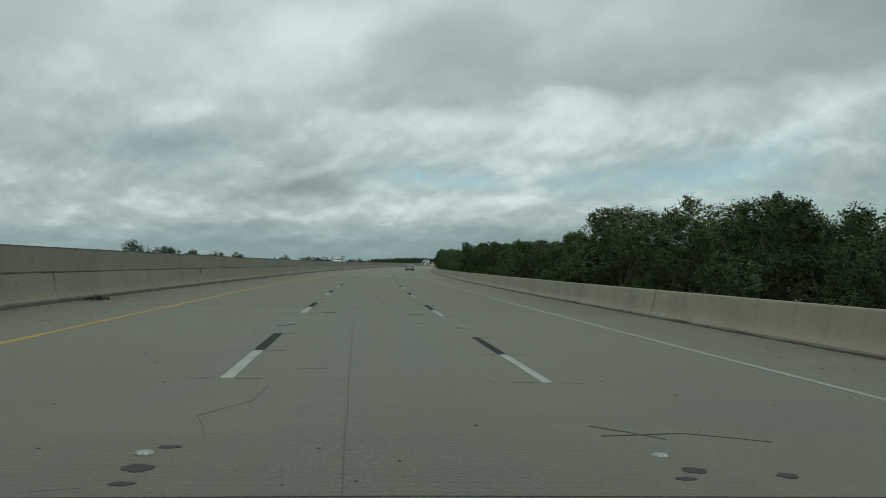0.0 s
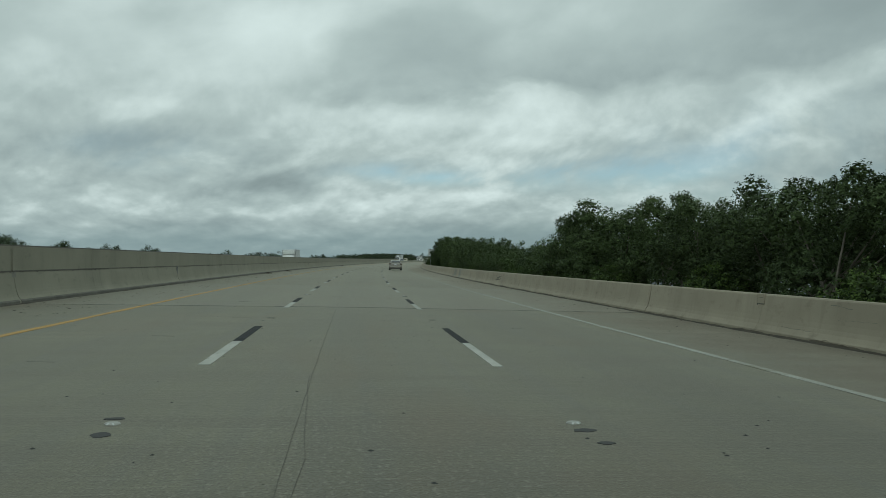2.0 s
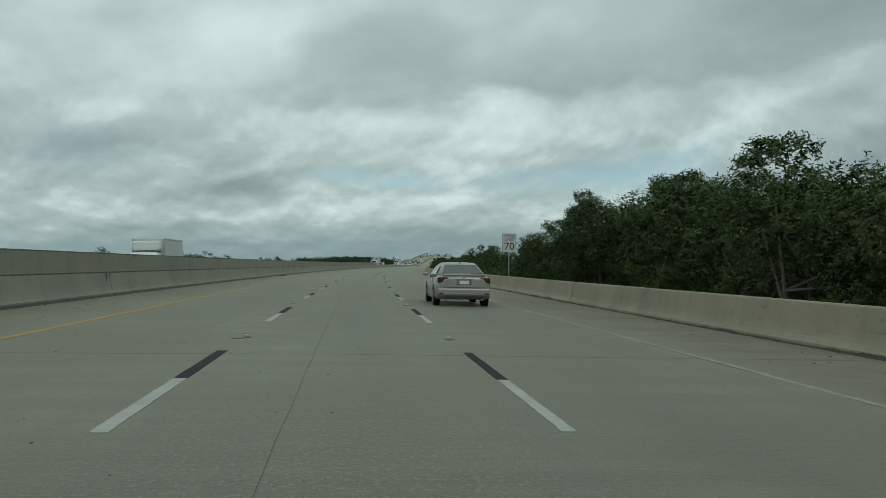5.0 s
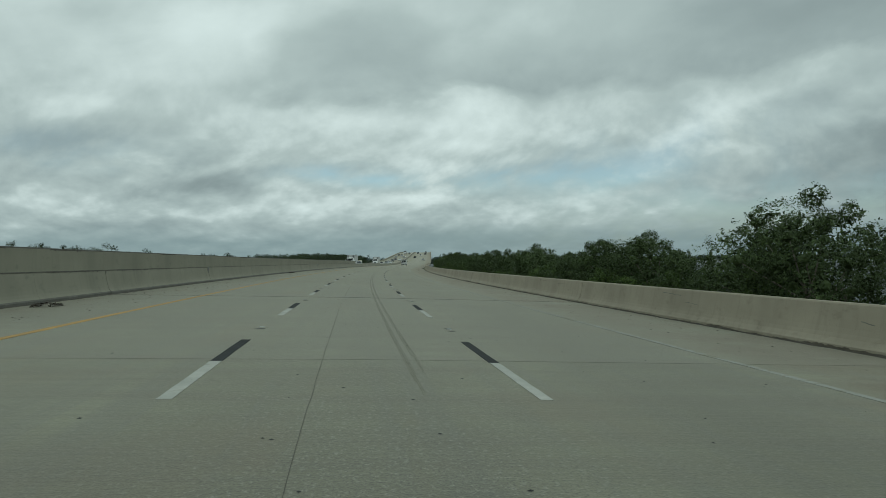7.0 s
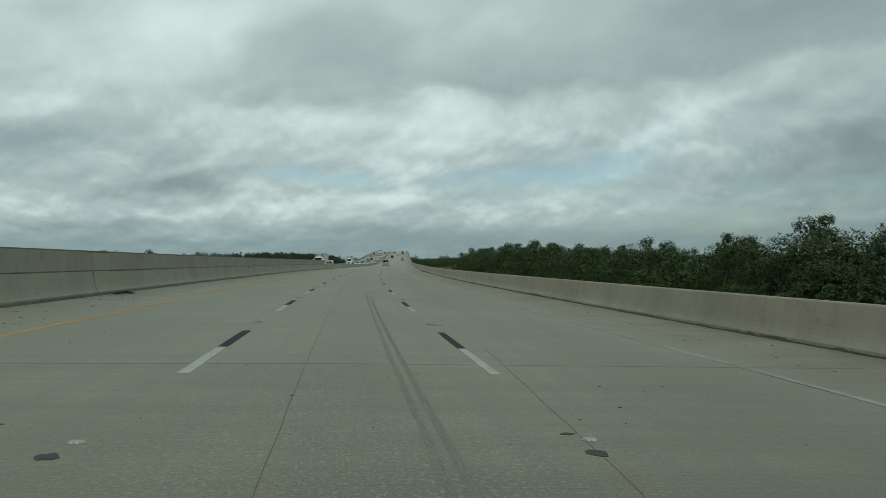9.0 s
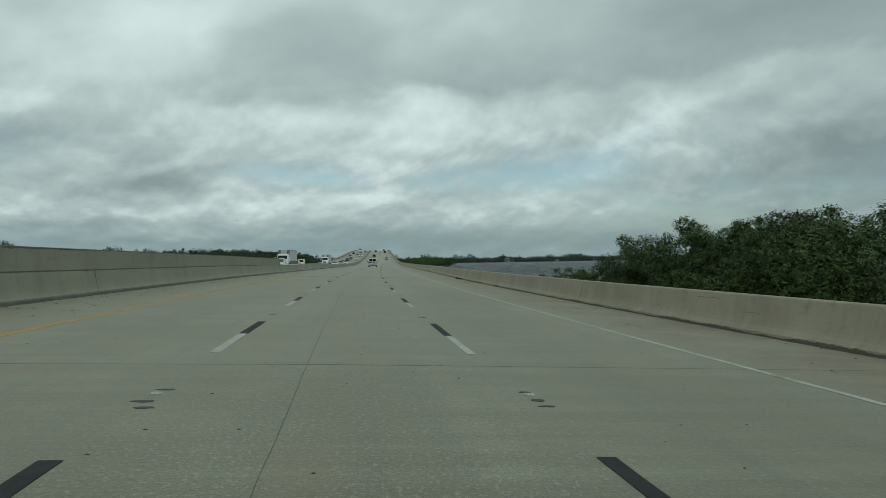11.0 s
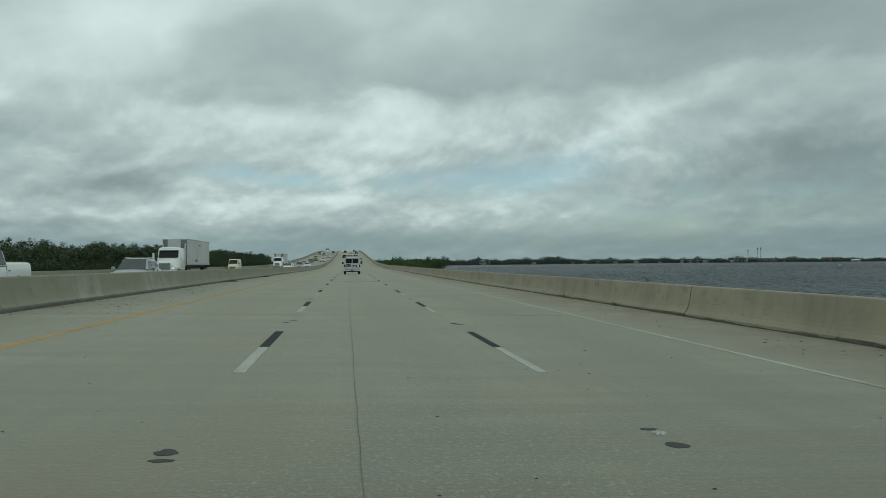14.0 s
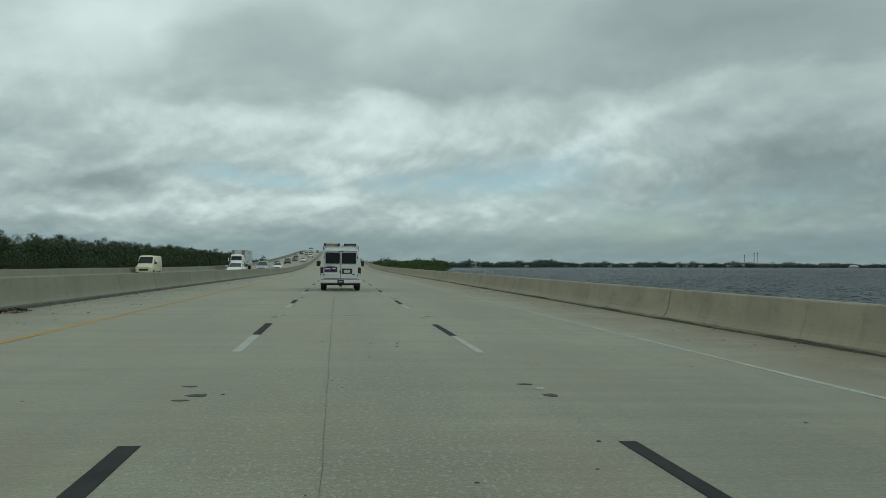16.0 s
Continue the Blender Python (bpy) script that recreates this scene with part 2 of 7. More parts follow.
def concrete_deck():
    """Brushed concrete: worn aggregate, wheel tracks along the lanes, fine cross grooves, stained shoulders. UV holds d and s in metres."""
    m = bpy.data.materials.new("deck_concrete")
    m.use_nodes = True
    t = m.node_tree
    add, link = t.nodes.new, t.links.new
    b = t.nodes["Principled BSDF"]
    b.inputs["Roughness"].default_value = 0.72
    b.inputs["Diffuse Roughness"].default_value = 1.0
    b.inputs["Specular IOR Level"].default_value = 0.45
    # a warm sheen brightens the deck at low viewing angles
    b.inputs["Sheen Weight"].default_value, b.inputs["Sheen Roughness"].default_value = 0.30, 0.35
    b.inputs["Sheen Tint"].default_value = (1.0, 0.95, 0.78, 1)
    uv = add("ShaderNodeUVMap")

    def noise_at(scale, stretch, detail=5, rough=0.55, seed=0.0):
        mp = add("ShaderNodeMapping")
        mp.inputs["Scale"].default_value = (*stretch, 1)
        mp.inputs["Location"].default_value = (seed, seed * 1.7, 0)
        link(uv.outputs[0], mp.inputs[0])
        n = add("ShaderNodeTexNoise")
        n.inputs["Scale"].default_value, n.inputs["Detail"].default_value, n.inputs["Roughness"].default_value = scale, detail, rough
        link(mp.outputs[0], n.inputs["Vector"])
        return n.outputs[0]

    def op(kind, a, bb, clamp=False):
        n = add("ShaderNodeMath")
        n.operation, n.use_clamp = kind, clamp
        for i, value in enumerate((a, bb)):
            if isinstance(value, (int, float)):
                n.inputs[i].default_value = value
            else:
                link(value, n.inputs[i])
        return n.outputs[0]

    def tint(fac, base, colour, kind="MIX"):
        n = add("ShaderNodeMix")
        n.data_type, n.blend_type = "RGBA", kind
        link(fac, n.inputs[0])
        for socket, value in ((n.inputs[6], base), (n.inputs[7], colour)):
            if isinstance(value, tuple):
                socket.default_value = (*value, 1)
            else:
                link(value, socket)
        return n.outputs[2]

    def steps(fac, lo, hi):
        n = add("ShaderNodeMapRange")
        n.inputs[1].default_value, n.inputs[2].default_value = lo, hi
        link(fac, n.inputs[0])
        return n.outputs[0]

    patches = noise_at(0.3, (1, 0.5))
    blotch = noise_at(1.1, (1, 0.4), 6, 0.6, 4.0)
    grit = noise_at(24.0, (1, 0.7), 3, 0.7)
    pebble = noise_at(55.0, (1, 0.7), 2, 0.6, 2.0)
    grooves = noise_at(1.0, (0.7, 16.0), 4, 0.65, 7.0)
    streak = noise_at(1.0, (3.0, 0.03), 4, 0.6, 3.0)
    split = add("ShaderNodeSeparateXYZ")
    link(uv.outputs[0], split.inputs[0])
    across = split.outputs[0]

    def lane_band(middle, half):
        """1 along a line at that distance from the middle lane, falling off to both sides."""
        away = op("DIVIDE", op("ABSOLUTE", op("SUBTRACT", across, middle), 0.0), half)
        return op("SUBTRACT", 1.0, op("MULTIPLY", away, away), True)

    base = tint(steps(patches, 0.32, 0.68), (0.195, 0.184, 0.116), (0.318, 0.303, 0.202))
    base = tint(op("MULTIPLY", steps(blotch, 0.45, 0.7), 0.6), base, (0.178, 0.162, 0.114))
    base = tint(op("MULTIPLY", steps(streak, 0.46, 0.68), 0.75), base, (0.19, 0.186, 0.155))
    bands = noise_at(1.0, (0.18, 1.5), 5, 0.62, 11.0)
    base = tint(op("MULTIPLY", steps(bands, 0.42, 0.62), 0.75), base, (0.178, 0.155, 0.112))
    # oil and soot along the lanes' middles, heavier towards the outer lane
    soot = noise_at(1.0, (0.7, 0.05), 4, 0.6, 15.0)
    oily = op("ADD", op("MULTIPLY", lane_band(-0.15, 0.9), 0.34), op("ADD", op("MULTIPLY", lane_band(-3.75, 1.5), 0.5), op("MULTIPLY", lane_band(3.7, 1.2), 0.22)))
    base = tint(op("MULTIPLY", oily, steps(soot, 0.3, 0.62), True), base, (0.115, 0.106, 0.08))
    base = tint(op("MULTIPLY", steps(grooves, 0.48, 0.68), 0.35), base, (0.15, 0.145, 0.122))
    # traffic has laid the stones bare in the middle lane
    base = tint(op("MULTIPLY", steps(grit, 0.53, 0.66), op("ADD", 0.3, op("MULTIPLY", lane_band(-0.1, 2.1), 0.45))), base, (0.44, 0.42, 0.34))
    base = tint(op("MULTIPLY", steps(pebble, 0.53, 0.63), op("ADD", 0.42, op("MULTIPLY", lane_band(-0.1, 2.1), 0.4))), base, (0.088, 0.084, 0.07))
    rust = noise_at(0.5, (1.0, 0.35), 5, 0.6, 21.0)
    base = tint(op("MULTIPLY", steps(rust, 0.52, 0.7), 0.5), base, (0.225, 0.168, 0.102))
    # the shoulders carry brown dirt, washed across in bands
    dirt = noise_at(1.0, (0.30, 0.42), 6, 0.6, 9.0)
    fine_dirt = noise_at(1.0, (1.6, 1.9), 5, 0.6, 19.0)
    right = steps(across, -5.3, -6.6)
    left = steps(across, 6.2, 8.6)
    edge = op("MULTIPLY", op("MAXIMUM", right, op("MULTIPLY", left, 0.65)), steps(op("ADD", op("MULTIPLY", dirt, 0.6), op("MULTIPLY", fine_dirt, 0.4)), 0.43, 0.57))
    sandy = op("MULTIPLY", right, steps(dirt, 0.34, 0.5))
    base = tint(op("MULTIPLY", sandy, 0.6, True), base, (0.232, 0.178, 0.112))
    base = tint(op("MULTIPLY", edge, 0.8, True), base, (0.12, 0.082, 0.046))
    foot = op("MULTIPLY", steps(across, -7.9, -8.42), steps(fine_dirt, 0.38, 0.62))
    base = tint(op("MULTIPLY", foot, 0.5, True), base, (0.07, 0.055, 0.036))
    # first spans painted darker as if in cloud shade; each slab was cast apart
    painted_light = add("ShaderNodeValToRGB")
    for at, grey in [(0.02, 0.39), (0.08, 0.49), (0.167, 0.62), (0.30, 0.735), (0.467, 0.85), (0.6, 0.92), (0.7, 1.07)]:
        e = painted_light.color_ramp.elements.new(at)
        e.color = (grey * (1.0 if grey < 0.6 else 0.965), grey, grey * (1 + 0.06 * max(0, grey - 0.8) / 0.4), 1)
    painted_light.color_ramp.elements[0].color = (0.38, 0.38, 0.38, 1)
    # brightness at low angles is put into the far spans' colour
    painted_light.color_ramp.elements[-1].color = (1.18, 1.22, 1.29, 1)
    link(op("MULTIPLY", split.outputs[1], 0.00133), painted_light.inputs[0])
    base = tint(op("ADD", 1.0, 0.0), base, painted_light.outputs[0], "MULTIPLY")
    each = add("ShaderNodeObjectInfo")
    base = tint(op("MULTIPLY", each.outputs["Random"], 0.35), base, (0.20, 0.193, 0.16))
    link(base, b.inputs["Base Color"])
    k = add("ShaderNodeBump")
    k.inputs["Strength"].default_value, k.inputs["Distance"].default_value = 0.4, 0.008
    link(op("ADD", op("ADD", grit, pebble), op("MULTIPLY", grooves, 0.8)), k.inputs["Height"])
    link(k.outputs[0], b.inputs["Normal"])
    return m


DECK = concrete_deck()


def weathered_concrete(name, light, dark, stain, scale=1.2):
    """Cast concrete: cloudy colour, run-off streaks down the face, small pits and stains of its own shape."""
    m = bpy.data.materials.new(name)
    m.use_nodes = True
    t = m.node_tree
    add, link = t.nodes.new, t.links.new
    b = t.nodes["Principled BSDF"]
    b.inputs["Roughness"].default_value, b.inputs["Specular IOR Level"].default_value = 0.88, 0.3
    tc = add("ShaderNodeTexCoord")

    def noise_at(scale_, stretch, detail, rough):
        mp = add("ShaderNodeMapping")
        mp.inputs["Scale"].default_value = stretch
        link(tc.outputs["Object"], mp.inputs[0])
        n = add("ShaderNodeTexNoise")
        n.inputs["Scale"].default_value, n.inputs["Detail"].default_value, n.inputs["Roughness"].default_value = scale_, detail, rough
        link(mp.outputs[0], n.inputs["Vector"])
        return n.outputs[0]

    def span(fac, lo, hi, top=1.0):
        n = add("ShaderNodeMapRange")
        n.inputs[1].default_value, n.inputs[2].default_value, n.inputs[4].default_value = lo, hi, top
        link(fac, n.inputs[0])
        return n.outputs[0]

    def blend(fac, base, colour):
        n = add("ShaderNodeMix")
        n.data_type = "RGBA"
        link(fac, n.inputs[0])
        for socket, value in ((n.inputs[6], base), (n.inputs[7], colour)):
            if isinstance(value, tuple):
                socket.default_value = (*value, 1)
            else:
                link(value, socket)
        return n.outputs[2]

    cloudy = noise_at(scale * 0.5, (1, 1, 2), 5, 0.55)
    streak = noise_at(1.0, (4.5, 4.5, 0.35), 5, 0.6)
    blot = noise_at(2.6, (0.7, 0.7, 1.6), 6, 0.65)
    pit = noise_at(45, (1, 1, 1), 3, 0.6)
    each = add("ShaderNodeObjectInfo")
    base = blend(span(cloudy, 0.3, 0.7), dark, light)
    base = blend(span(each.outputs["Random"], 0.0, 1.0, 0.3), base, dark)
    broad = noise_at(1.0, (0.55, 0.55, 0.12), 3, 0.5)
    base = blend(span(broad, 0.5, 0.66, 0.2), base, stain)
    base = blend(span(streak, 0.52, 0.8, 0.28), base, stain)
    base = blend(span(blot, 0.57, 0.8, 0.6), base, stain)
    base = blend(span(pit, 0.58, 0.75, 0.35), base, stain)
    link(base, b.inputs["Base Color"])
    k = add("ShaderNodeBump")
    k.inputs["Strength"].default_value, k.inputs["Distance"].default_value = 0.25, 0.008
    link(pit, k.inputs["Height"])
    link(k.outputs[0], b.inputs["Normal"])
    return m


BARRIER = weathered_concrete("barrier_concrete", (0.42, 0.372, 0.284), (0.345, 0.305, 0.232), (0.15, 0.135, 0.105))
OLIVE_BARRIER = weathered_concrete("olive_barrier_concrete", (0.41, 0.37, 0.274), (0.335, 0.302, 0.222), (0.15, 0.135, 0.10))
WALL = weathered_concrete("wall_concrete", (0.272, 0.262, 0.203), (0.232, 0.224, 0.174), (0.13, 0.127, 0.10), 1.0)
STAIN = surface("dark_stain", (0.09, 0.085, 0.07), 0.9, vary=0.4, scale=2.5, fine=20, bump=0.2)
# grey holding the shade of the median barrier's toe; bracket hooks share it
FOOT_GREY = surface("shaded_foot_grey", (0.125, 0.121, 0.102), 0.9, vary=0.3, scale=1.5, fine=12, bump=0.2)
def chipped_paint(name, light, dark, under, worn):
    """Road paint, uneven in tone, through which chips of the deck show; worn: 0 to 1."""
    m = surface(name, dark, 0.7, vary=0.1, scale=2.0, fine=22, bump=0.15, second=light)
    t = m.node_tree
    add, link = t.nodes.new, t.links.new
    b = t.nodes["Principled BSDF"]
    old = b.inputs["Base Color"].links[0].from_socket
    tc = add("ShaderNodeTexCoord")
    masks = []
    for scale, detail, lo in ((9.0, 6, 0.66 - 0.16 * worn), (0.5, 4, 0.72 - 0.2 * worn)):
        n = add("ShaderNodeTexNoise")
        n.inputs["Scale"].default_value, n.inputs["Detail"].default_value, n.inputs["Roughness"].default_value = scale, detail, 0.65
        link(tc.outputs["Object"], n.inputs["Vector"])
        r = add("ShaderNodeMapRange")
        r.inputs[1].default_value, r.inputs[2].default_value = lo, lo + 0.06
        link(n.outputs[0], r.inputs[0])
        masks.append(r.outputs[0])
    most = add("ShaderNodeMath")
    most.operation = "MAXIMUM"
    link(masks[0], most.inputs[0])
    link(masks[1], most.inputs[1])
    mixer = add("ShaderNodeMix")
    mixer.data_type = "RGBA"
    link(most.outputs[0], mixer.inputs[0])
    link(old, mixer.inputs[6])
    mixer.inputs[7].default_value = (*under, 1)
    link(mixer.outputs[2], b.inputs["Base Color"])
    return m


WHITE_LINE = chipped_paint("white_line_paint", (0.46, 0.46, 0.41), (0.37, 0.37, 0.33), (0.25, 0.238, 0.175), 0.3)
WORN_LINE = chipped_paint("worn_line_paint", (0.34, 0.34, 0.30), (0.25, 0.247, 0.21), (0.22, 0.208, 0.15), 0.75)
FIRST_LINE = chipped_paint("first_line_paint", (0.36, 0.36, 0.315), (0.29, 0.287, 0.245), (0.2, 0.19, 0.137), 0.5)
EDGE_LINE = chipped_paint("edge_line_paint", (0.45, 0.45, 0.40), (0.34, 0.34, 0.30), (0.26, 0.248, 0.18), 0.55)
BLACK_LINE = surface("black_line_tape", (0.032, 0.034, 0.034), 0.85, vary=0.3, scale=2.0, fine=40, bump=0.1, spec=0.15)
YELLOW_LINE = surface("yellow_line_paint", (0.36, 0.225, 0.07), 0.7, vary=0.08, scale=1.2, fine=18, bump=0.1, second=(0.47, 0.275, 0.05))
WATER = surface("river_water", (0.014, 0.024, 0.034), 0.32, vary=0.5, scale=0.07, fine=0.9, bump=1.0, spec=0.13)
MUD = surface("mangrove_mud", (0.07, 0.065, 0.045), 0.8, vary=0.3, scale=0.3, fine=4, bump=0.4)
LEAF = surface("mangrove_leaf", (0.054, 0.079, 0.029), 0.7, vary=0.3, scale=0.5, fine=3, bump=0, island=0.4, each=0.25, spec=0.2, second=(0.09, 0.128, 0.045))
YOUNG_LEAF = surface("young_leaf", (0.07, 0.115, 0.024), 0.65, vary=0.25, scale=0.6, fine=3, bump=0, island=0.3, each=0.3, spec=0.2, second=(0.11, 0.165, 0.036))
FAR_LEAF = surface("far_leaf", (0.046, 0.068, 0.033), 0.7, vary=0.45, scale=0.2, fine=1.5, bump=0, island=0.35, each=0.25)
# shade inside the crowns is put into this darker leaf colour
SHADED_CORE_LEAF = surface("shaded_inner_leaf", (0.046, 0.066, 0.024), 0.75, vary=0.3, scale=0.6, fine=4, bump=0, spec=0.2, island=0.5, second=(0.076, 0.108, 0.038))
# haze of the distance is put into this paler, bluish leaf colour
HAZY_SHORE_LEAF = surface("hazy_shore_leaf", (0.06, 0.08, 0.066), 0.9, vary=0.4, scale=0.02, fine=0.4, bump=0, island=0.3)
for node in WATER.node_tree.nodes:
    if node.bl_idname == "ShaderNodeBump":
        node.inputs["Distance"].default_value = 1.1
BARK = surface("mangrove_bark", (0.16, 0.14, 0.11), 0.9, vary=0.3, scale=4, fine=30, bump=0.4)


# ---- mesh helpers ----
def mesh_object(name, verts, faces, material, parent=None, label="", uvs=None, shade=False):
    me = bpy.data.meshes.new(name)
    me.from_pydata([tuple(v) for v in verts], [], faces)
    if uvs is not None:
        layer = me.uv_layers.new(name="UVMap")
        flat = np.array([uvs[l.vertex_index] for l in me.loops], dtype=np.float32).ravel()
        layer.data.foreach_set("uv", flat)
    me.materials.append(material)
    if shade:
        me.shade_smooth()
    ob = new(name, me)
    if parent is not None:
        ob.parent = parent
    if label:
        tagged(ob, label)
    return ob


def part(name, bm, material, parent=None, label="", shade=False):
    me = bpy.data.meshes.new(name)
    bmesh.ops.recalc_face_normals(bm, faces=bm.faces)
    bm.to_mesh(me)
    bm.free()
    me.materials.append(material)
    if shade:
        me.shade_smooth()
    ob = new(name, me)
    if parent is not None:
        ob.parent = parent
    if label:
        tagged(ob, label)
    return ob


def sweep(name, profile, s0, s1, material, parent=None, step=3.0, s_of=None):
    """A solid with a cross-section of (d, z) corners, drawn along the road. s_of(s, z) may shift the ends."""
    n = max(2, int(math.ceil((s1 - s0) / step)) + 1)
    verts, uvs = [], []
    for i in range(n):
        s = s0 + (s1 - s0) * i / (n - 1)
        for d, z in profile:
            ss = s_of(s, z) if s_of and i == n - 1 else s
            verts.append(on_road(ss, d, z))
            uvs.append((d, ss))
    k = len(profile)
    faces = [[i * k + j, i * k + (j + 1) % k, (i + 1) * k + (j + 1) % k, (i + 1) * k + j] for i in range(n - 1) for j in range(k)]
    faces += [list(range(k))[::-1], [(n - 1) * k + j for j in range(k)]]
    return mesh_object(name, verts, faces, material, parent, uvs=uvs)


def root(name, label, category="", kind="", group="", at=None):
    ob = new(name)
    if at is not None:
        ob.matrix_basis = at
    return tagged(ob, label, category, group, kind)


# ---- the carriageway ----
SPAN, FIRST_JOINT = 19.56, 200.8 - 13 * 19.56
JOINTS = [FIRST_JOINT + SPAN * i for i in range(75)]
for i, off in ((7, 0.12), (16, -0.15), (22, -0.35), (27, 0.15)):
    JOINTS[i] += off
RIGHT_BASE, LEFT_BASE = -8.42, 8.85

road = root("road", "pale worn concrete bridge deck with three lanes and shoulders", "road", "structure")
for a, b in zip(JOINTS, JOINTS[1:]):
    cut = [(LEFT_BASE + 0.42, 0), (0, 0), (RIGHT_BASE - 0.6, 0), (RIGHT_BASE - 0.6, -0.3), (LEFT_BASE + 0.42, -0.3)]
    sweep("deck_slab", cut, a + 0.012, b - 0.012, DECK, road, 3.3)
sweep("joint_seal", [(LEFT_BASE + 0.4, -0.03), (0, -0.03), (RIGHT_BASE - 0.5, -0.03), (RIGHT_BASE - 0.5, -0.29), (LEFT_BASE + 0.4, -0.29)], JOINTS[0], JOINTS[-1], BLACK_LINE, road, 6)

# the oncoming carriageway lies a little higher
FAR_RISE = 0.06
far_road = root("far_road", "pale concrete deck of the oncoming carriageway", "road", "structure")
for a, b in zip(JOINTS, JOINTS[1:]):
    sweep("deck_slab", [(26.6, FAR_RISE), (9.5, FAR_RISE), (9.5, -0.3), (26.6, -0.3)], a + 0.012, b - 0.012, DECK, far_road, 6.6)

# ---- barriers ----
right_barrier = root("barrier_right", "beige concrete safety barrier with sloped foot and dirt along its base", "barrier", "structure")
left_barrier = root("barrier_left", "grey concrete median barrier with sloped foot and stained joints", "barrier", "structure")
upper_wall = root("wall_left", "grey concrete screen panels standing on the median barrier", "wall", "structure")
far_barrier = root("barrier_far", "concrete parapet along the far edge of the oncoming carriageway", "barrier", "structure")


def jersey(base, side, height):
    """Cross-section of a safety barrier whose face foot is at base; side is 1 to the left, -1 to the right."""
    shape = [(0, 0), (0, 0.075), (0.03, 0.11), (0.085, 0.19), (0.118, 0.27), (0.145, 0.37), (0.165, 0.47), (0.225, height - 0.03), (0.245, height), (0.455, height), (0.475, height - 0.03), (0.50, -0.4), (0.02, -0.4)]
    return [(base + side * x, z) for x, z in shape]


for i, a in enumerate(JOINTS[:-1]):
    pieces = 3 if a < 640 else 1
    for j in range(pieces):
        b = JOINTS[i + 1]
        lo, hi = a + (b - a) * j / pieces, a + (b - a) * (j + 1) / pieces
        g0, g1 = (0.026 if j == 0 else 0.004), (0.026 if j == pieces - 1 else 0.004)
        sweep("barrier_panel", jersey(RIGHT_BASE, -1, 0.82), lo + g0, hi - g1, BARRIER if lo < 345 else OLIVE_BARRIER, right_barrier, 3.4)
        sweep("barrier_panel", jersey(LEFT_BASE, 1, 0.87), lo + g0, hi - g1, WALL, left_barrier, 3.4)
    sweep("barrier_panel", [(d, z + FAR_RISE) for d, z in jersey(23.6, 1, 0.85)], a + 0.01, a + SPAN - 0.01, WALL, far_barrier, 6.6)

WALL_END = 417.3
panel = [(LEFT_BASE + 0.235, 0.885), (LEFT_BASE + 0.235, 1.55), (LEFT_BASE + 0.25, 1.58), (LEFT_BASE + 0.45, 1.58), (LEFT_BASE + 0.46, 0.885)]
for i, a in enumerate(JOINTS[:-1]):
    for j in range(3):
        lo, hi = a + SPAN * j / 3 + 0.008, a + SPAN * (j + 1) / 3 - 0.008
        if lo > WALL_END - 1:
            continue
        if hi > WALL_END:
            sweep("wall_panel", panel, lo, WALL_END, WALL, upper_wall, 3.4, s_of=lambda s, z: s - 2.4 * (z - 0.885) / 0.7)
        else:
            sweep("wall_panel", panel, lo, hi, WALL, upper_wall, 3.4)

for a in JOINTS[:-1]:
    if a < 700:
        # the upright toe's shade is drawn as a dark band
        sweep("foot_band", [(LEFT_BASE - 0.005, -0.01), (LEFT_BASE - 0.005, 0.08), (LEFT_BASE + 0.026, 0.118), (LEFT_BASE + 0.03, 0.10), (LEFT_BASE + 0.02, -0.01)], a + 0.02, a + SPAN - 0.02, FOOT_GREY, left_barrier, 3.4)
    if a + SPAN < WALL_END:
        sweep("ledge_line", [(LEFT_BASE + 0.219, 0.866), (LEFT_BASE + 0.229, 0.889), (LEFT_BASE + 0.25, 0.889), (LEFT_BASE + 0.25, 0.866)], a, a + SPAN, STAIN, upper_wall, 3.4)
        sweep("coping_line", [(LEFT_BASE + 0.231, 1.548), (LEFT_BASE + 0.243, 1.584), (LEFT_BASE + 0.26, 1.584), (LEFT_BASE + 0.26, 1.548)], a, a + SPAN, STAIN, upper_wall, 3.4)

# ---- lane marks ----
CYCLE, DASH, MARK_START, HALF_LANE = 12.192, 2.95, 9.876, 1.837


def strip(name, s0, s1, d, width, material, parent, lift=0.006, step=3.0, ragged=0.0, seed=0):
    """A thin painted line with slightly worn edges."""
    rng = random.Random(seed)
    n = max(2, int((s1 - s0) / step) + 1)
    verts = []
    for i in range(n):
        s = s0 + (s1 - s0) * i / (n - 1)
        for e, z in ((width / 2, lift), (-width / 2, lift), (-width / 2, -0.01), (width / 2, -0.01)):
            verts.append(on_road(s, d + e + rng.uniform(-ragged, ragged) * (1 if e > 0 else -1), z))
    faces = [[i * 4 + j, i * 4 + (j + 1) % 4, i * 4 + 4 + (j + 1) % 4, i * 4 + 4 + j] for i in range(n - 1) for j in range(4)]
    faces += [[3, 2, 1, 0], [(n - 1) * 4 + j for j in range(4)]]
    return mesh_object(name, verts, faces, material, parent)


marks = root("lane_marks", "white dashes with black shadow dashes between the lanes", "road marking", "structure")
edge_lines = root("edge_lines", "solid yellow and white edge lines", "road marking", "structure")
for k in range(-2, 100):
    s = MARK_START + CYCLE * k
    for side in (1, -1):
        width = 0.145 if side > 0 else 0.125
        strip("white_dash", s, s + DASH, side * (HALF_LANE - 0.012), width, WHITE_LINE, marks, step=0.06, ragged=0.006, seed=k + 60 * side)
        strip("black_dash", s + DASH, s + 2 * DASH, side * (HALF_LANE - 0.012), width + 0.008, BLACK_LINE, marks, step=0.5, ragged=0.003, seed=k + 500)
